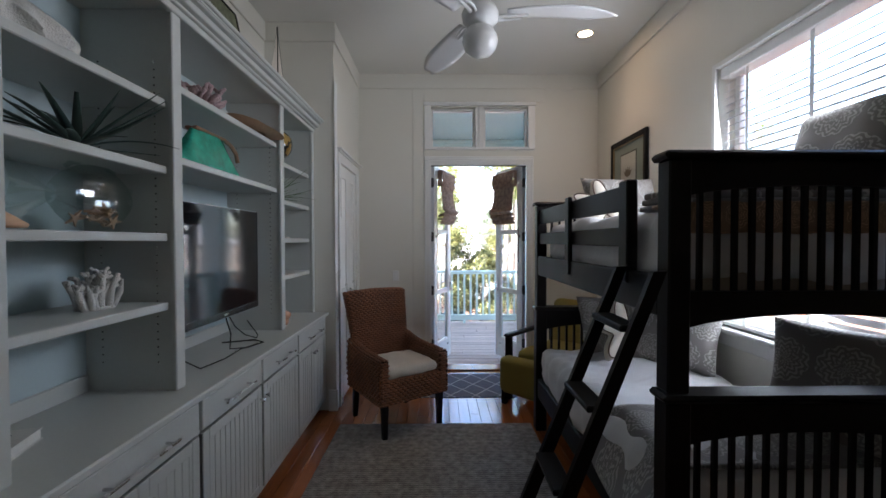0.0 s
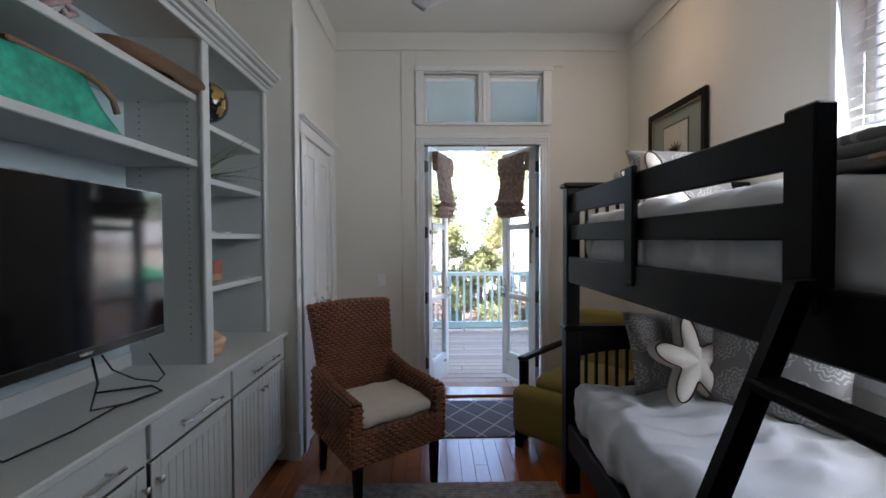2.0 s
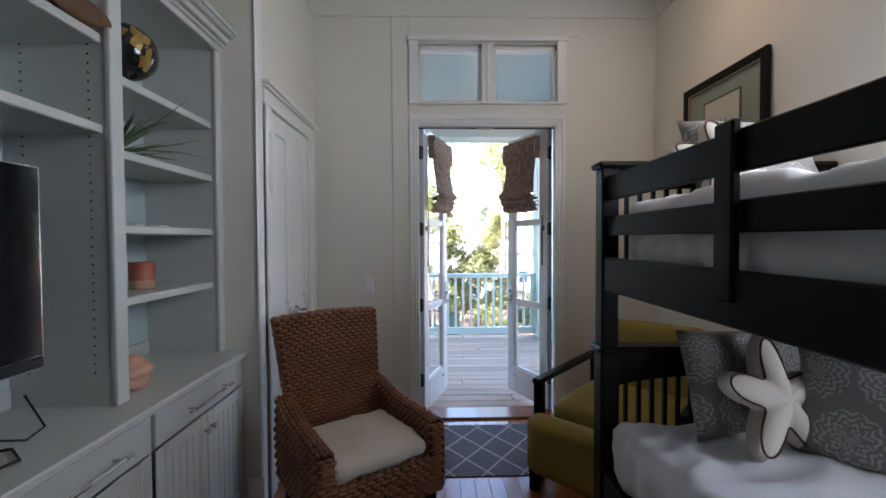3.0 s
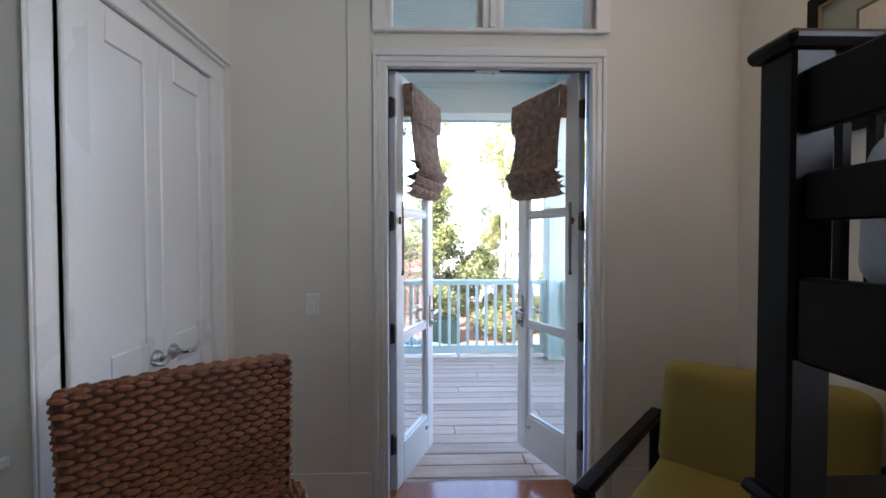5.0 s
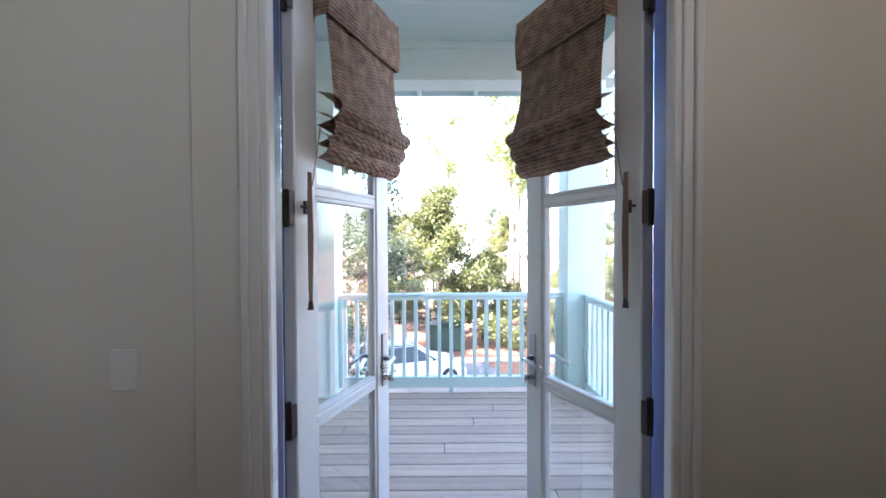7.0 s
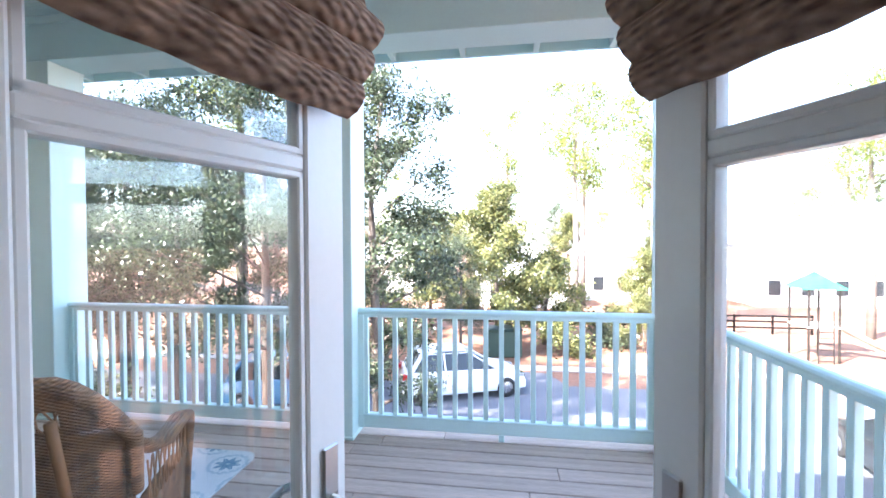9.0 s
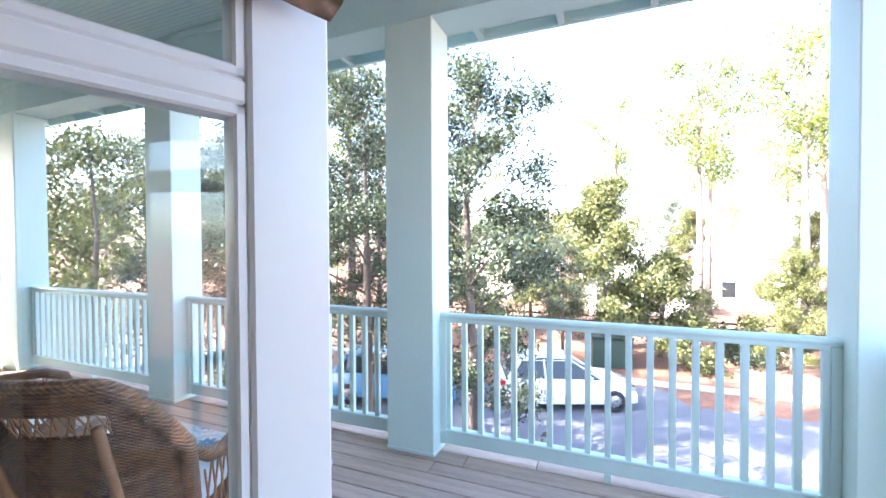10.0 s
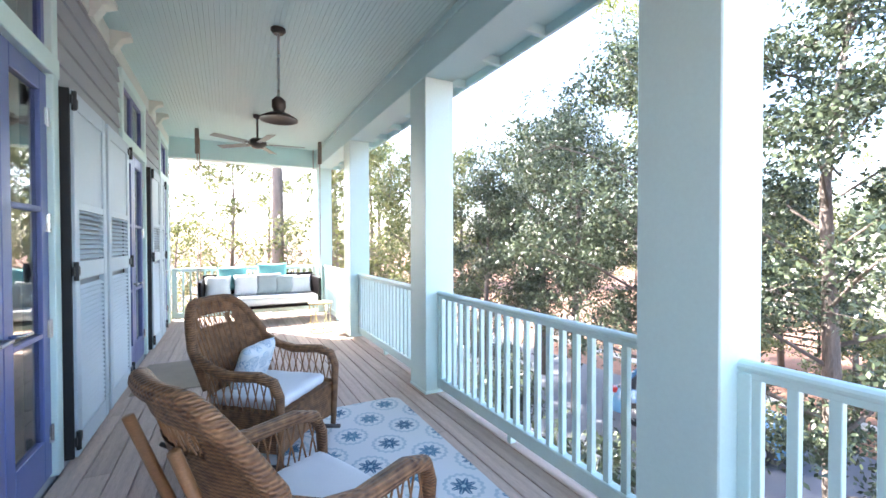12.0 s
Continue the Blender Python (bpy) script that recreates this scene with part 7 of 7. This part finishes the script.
part("cover_picture", Geo().box(-0.08, -0.10, 0.0362, 0.05, 0.09, 0.0368), M_BLACK, bk)
single("remote_control", Geo().soft(0.05, 0.16, 0.02, 0.008, 6), M_BLACK, pose(-1.01, 1.76, CT + 0.037, 0, 0, 60), "black remote control on the book", "remote", weld=True)
# green handbag-shaped vase
bag = thing("glass_purse", pose(-0.93, 2.81, 1.872), "emerald glass purse ornament with rope handle", "ornament")


def purse(u, v):
    a = 2 * math.pi * u
    w = 0.285 - 0.15 * v ** 0.9
    t = 0.075 - 0.047 * v
    crease = 1 + 0.07 * math.sin(7 * a + 6 * v) * (1 - v * 0.6)
    return (math.copysign(abs(math.cos(a)) ** 0.6, math.cos(a)) * t * crease, math.copysign(abs(math.sin(a)) ** 0.7, math.sin(a)) * w * (0.6 + 0.4 * crease), 0.205 * v + 0.03 * abs(math.sin(a)) ** 4 * (1 - v))


part("body", Geo().patch(purse, 48, 16).patch(lambda u, v: tuple(Vector(purse(u, 1)) * Vector((1, 1, 1)).x if v > 0.5 else (0, 0, 0.20)), 1, 1), M_EMERALD, bag, smooth=True)
part("clasp", Geo().box(-0.032, -0.14, 0.198, -0.004, 0.14, 0.216, 0.005).box(0.004, -0.14, 0.198, 0.032, 0.14, 0.216, 0.005).box(-0.008, -0.02, 0.21, 0.008, 0.02, 0.222, 0.004), M_ROPE, bag)
part("handle", Geo().tube([(0.02, 0.135, 0.208), (0.03, 0.19, 0.19), (0.04, 0.235, 0.15), (0.04, 0.255, 0.10)], 0.012, 9), M_ROPE, bag, "brown twisted rope handle", smooth=True)
# hat-like shell
hat = thing("sun_hat", pose(-0.90, 3.26, 2.185) @ Matrix.Diagonal((1.25, 1.25, 1.25, 1)), "tan felt hat with curled brim on a shelf", "hat")
part("brim", Geo().patch(lambda u, v: ((0.07 + 0.085 * v) * math.cos(6.283 * u), (0.08 + 0.13 * v) * math.sin(6.283 * u), 0.012 + 0.04 * v * v * abs(math.sin(6.283 * u)) ** 2 * (1 if math.sin(6.283 * u) < 0 else 0.2)), 40, 8), M_TAN, hat, smooth=True)
part("crown", Geo().patch(lambda u, v: (0.075 * math.cos(6.283 * u) * math.cos(v * 1.57) ** 0.45, 0.09 * math.sin(6.283 * u) * math.cos(v * 1.57) ** 0.45, 0.012 + 0.085 * v - 0.02 * max(0, v - 0.8) * 5), 32, 12), M_TAN, hat, smooth=True)
# globe
M_GLOBE = mat("black_globe_sea", (0.012, 0.012, 0.014), 0.12, 0.2, 4, 40, 0.0, coat=0.5)
M_LAND = mat("gold_globe_land", (0.40, 0.26, 0.08), 0.3, 0.3, 14, 60, 0.05, metal=0.5)
gl = thing("globe", pose(-0.90, 3.70, 2.078) @ Matrix.Diagonal((1.12, 1.12, 1.12, 1)), "small black globe with gold land on a stand", "globe")
part("ball", Geo().lathe([(0.098 * math.sin(math.pi * k / 20), 0.135 - 0.098 * math.cos(math.pi * k / 20)) for k in range(21)], 32), M_GLOBE, gl, smooth=True)
for lon, lat, sx, sy in ((-30, 20, 0.34, 0.42), (-15, -25, 0.22, 0.4), (40, 35, 0.5, 0.3), (60, -15, 0.25, 0.3), (-80, 25, 0.4, 0.35), (110, 20, 0.4, 0.4)):
    def land(u, v, lon=lon, lat=lat, sx=sx, sy=sy):
        a = 6.283 * u
        k = v * (1 + 0.3 * math.sin(3 * a + lon) + 0.15 * math.sin(7 * a))
        th, ph = radians(lon) + sx * k * math.cos(a), radians(lat) + sy * k * math.sin(a)
        return (0.0992 * math.cos(ph) * math.cos(th), 0.0992 * math.cos(ph) * math.sin(th), 0.135 + 0.0992 * math.sin(ph))
    part("land", Geo().patch(land, 28, 5), M_LAND, gl, smooth=True)
part("stand", Geo().lathe([(0.0, 0.0), (0.055, 0.0), (0.05, 0.008), (0.012, 0.014), (0.01, 0.04), (0.0, 0.04)], 20), M_STEEL, gl, smooth=True)
# candle pot, conch, small shells
cp = thing("candle_pot", pose(-0.97, 3.86, 1.25), "terracotta candle pot with raw clay foot", "candle")
part("foot", Geo().lathe([(0.0, 0.0), (0.046, 0.0), (0.05, 0.004), (0.05, 0.04)], 28), M_RAWCLAY, cp, smooth=True)
part("pot", Geo().lathe([(0.0505, 0.04), (0.0505, 0.118), (0.048, 0.12), (0.044, 0.118), (0.044, 0.09), (0.0, 0.09)], 28), M_TERRA, cp, smooth=True)


def conch(u, v):
    a = 6.283 * u
    r = 0.055 * math.sin(math.pi * (0.1 + 0.85 * v)) * (1 + 0.12 * math.sin(5 * a))
    return (r * math.cos(a), -0.08 + 0.16 * v, max(0.0, 0.05 + r * math.sin(a)))


single("conch_shell", Geo().patch(conch, 36, 18), M_SHELLPINK, pose(-0.86, 3.64, CT) @ Matrix.Diagonal((1.2, 1.2, 1.2, 1)), "glossy peach conch shell on the cabinet top", "shell")
for k, (y, w) in enumerate(((3.76, 0.05), (3.90, 0.06), (3.95, 0.03))):
    single("flat_shell", Geo().soft(w * 0.8, w, 0.012, 0.005, 6), M_CORAL, pose(-0.92, y, 1.524), "small flat white shell on a shelf", "shell", "flat shells", weld=True)
# on top of the bookcase: painting and sailboat
TOPZ = CT + TOP + 0.098
M_CANVAS = mat("green_brown_painting", (0.13, 0.14, 0.08), 0.6, 0.6, 5, 30, 0.1)
pa = thing("leaning_painting", pose(-0.93, 2.84, TOPZ, 0, -12, 0), "dark green painting leaning on the wall", "painting")
part("canvas", Geo().box(-0.012, -0.45, 0.0, 0.012, 0.45, 0.42, 0.003), M_CANVAS, pa)
g = Geo()
for a, b, c, e in ((-0.46, -0.445, 0, 0.43), (0.445, 0.46, 0, 0.43), (-0.445, 0.445, 0.415, 0.43)):
    g.box(-0.016, a, c, 0.018, b, e, 0.003)
part("frame", g, M_ESPRESSO, pa)
sb = thing("model_sailboat", pose(-0.90, 3.72, TOPZ), "wooden model sailboat with cloth sails", "model boat")
part("hull", Geo().patch(lambda u, v: ((2 * v - 1) * 0.035 * math.sin(math.pi * min(1, u * 0.9 + 0.06)), -0.17 + 0.34 * u, 0.05 * (2 * v - 1) ** 2 + 0.004), 14, 8).patch(lambda u, v: ((2 * v - 1) * 0.035 * math.sin(math.pi * min(1, u * 0.9 + 0.06)), -0.17 + 0.34 * u, 0.05), 14, 2), M_ROPE, sb, smooth=True)
part("mast", Geo().tube([(0, 0.0, 0.04), (0, 0.0, 0.56)], 0.006, 8), M_ESPRESSO, sb)
ob = part("sail", Geo().patch(lambda u, v: (0.02 * math.sin(3 * u) * (1 - v), -0.008 - 0.15 * u * (1 - v), 0.09 + 0.44 * v), 8, 10), M_CREAM, sb, smooth=True)
ob = part("sail", Geo().patch(lambda u, v: (0.02 * math.sin(3 * u) * (1 - v), 0.012 + 0.14 * u * (1 - v), 0.08 + 0.36 * v), 8, 10), M_CREAM, sb, smooth=True)
for y in (-0.16, 0.16):
    part("stay", Geo().tube([(0, y, 0.05), (0, 0, 0.55)], 0.0018, 5), M_ESPRESSO, sb)


# ---------- boards: room floor, deck, siding ----------
def boards(parent, name_, material, x0, x1, y0, y1, ztop, width, gap, thick, along_x, seed, lens, chamfer):
    rnd = random.Random(seed)
    a0, a1, b0, b1 = (x0, x1, y0, y1) if along_x else (y0, y1, x0, x1)
    b = b0
    while b < b1 - 0.02:
        w = min(width, b1 - b) - gap
        a = a0 - rnd.uniform(0, lens[1] * 0.7)
        while a < a1:
            e = a + rnd.uniform(*lens)
            p, q = max(a, a0), min(e - gap * 0.6, a1)
            if q - p > 0.05:
                mx, my = ((p + q) / 2, b + w / 2) if along_x else (b + w / 2, (p + q) / 2)
                hx, hy = ((q - p) / 2, w / 2) if along_x else (w / 2, (q - p) / 2)
                ob = part(name_, Geo().box(-hx, -hy, -thick, hx, hy, 0, chamfer), material, parent)
                ob.location = (mx, my, ztop + rnd.uniform(-0.0012, 0.0008) * (1 if thick > 0.025 else 0.2))
            a = e
        b += width


deck = tagged(bpy.data.objects["deck_frame"])
boards(deck, "deck_board", M_DECK, PE, PXR, EXT + 0.004, PY, DK, 0.142, 0.007, 0.028, True, 11, (2.2, 3.8), 0.004)
boards(bpy.data.objects["floor"], "plank", M_FLOOR, LW, RW, BACK, 5.27, 0.0, 0.089, 0.0012, 0.02, False, 12, (0.9, 2.4), 0.0012)
wall = bpy.data.objects["wall_house"]
segs = [(-7.1, -5.87), (-4.52, -2.80), (-1.45, 0.05), (1.55, 2.2), (PE + 0.02, -8.1)]
z = -0.3
while z < 3.18:
    for a, b in segs:
        if a > -2 and z < 0:
            continue
        part("siding_board", Geo().add([(a, EXT - 0.018, z), (b, EXT - 0.018, z), (b, EXT + 0.012, z), (a, EXT + 0.012, z), (a, EXT - 0.018, z + 0.15), (b, EXT - 0.018, z + 0.15), (b, EXT - 0.008, z + 0.15), (a, EXT - 0.008, z + 0.15)],
                                       [[3, 2, 1, 0], [4, 5, 6, 7], [0, 1, 5, 4], [1, 2, 6, 5], [2, 3, 7, 6], [3, 0, 4, 7]]), M_SIDING, wall)
    z += 0.15
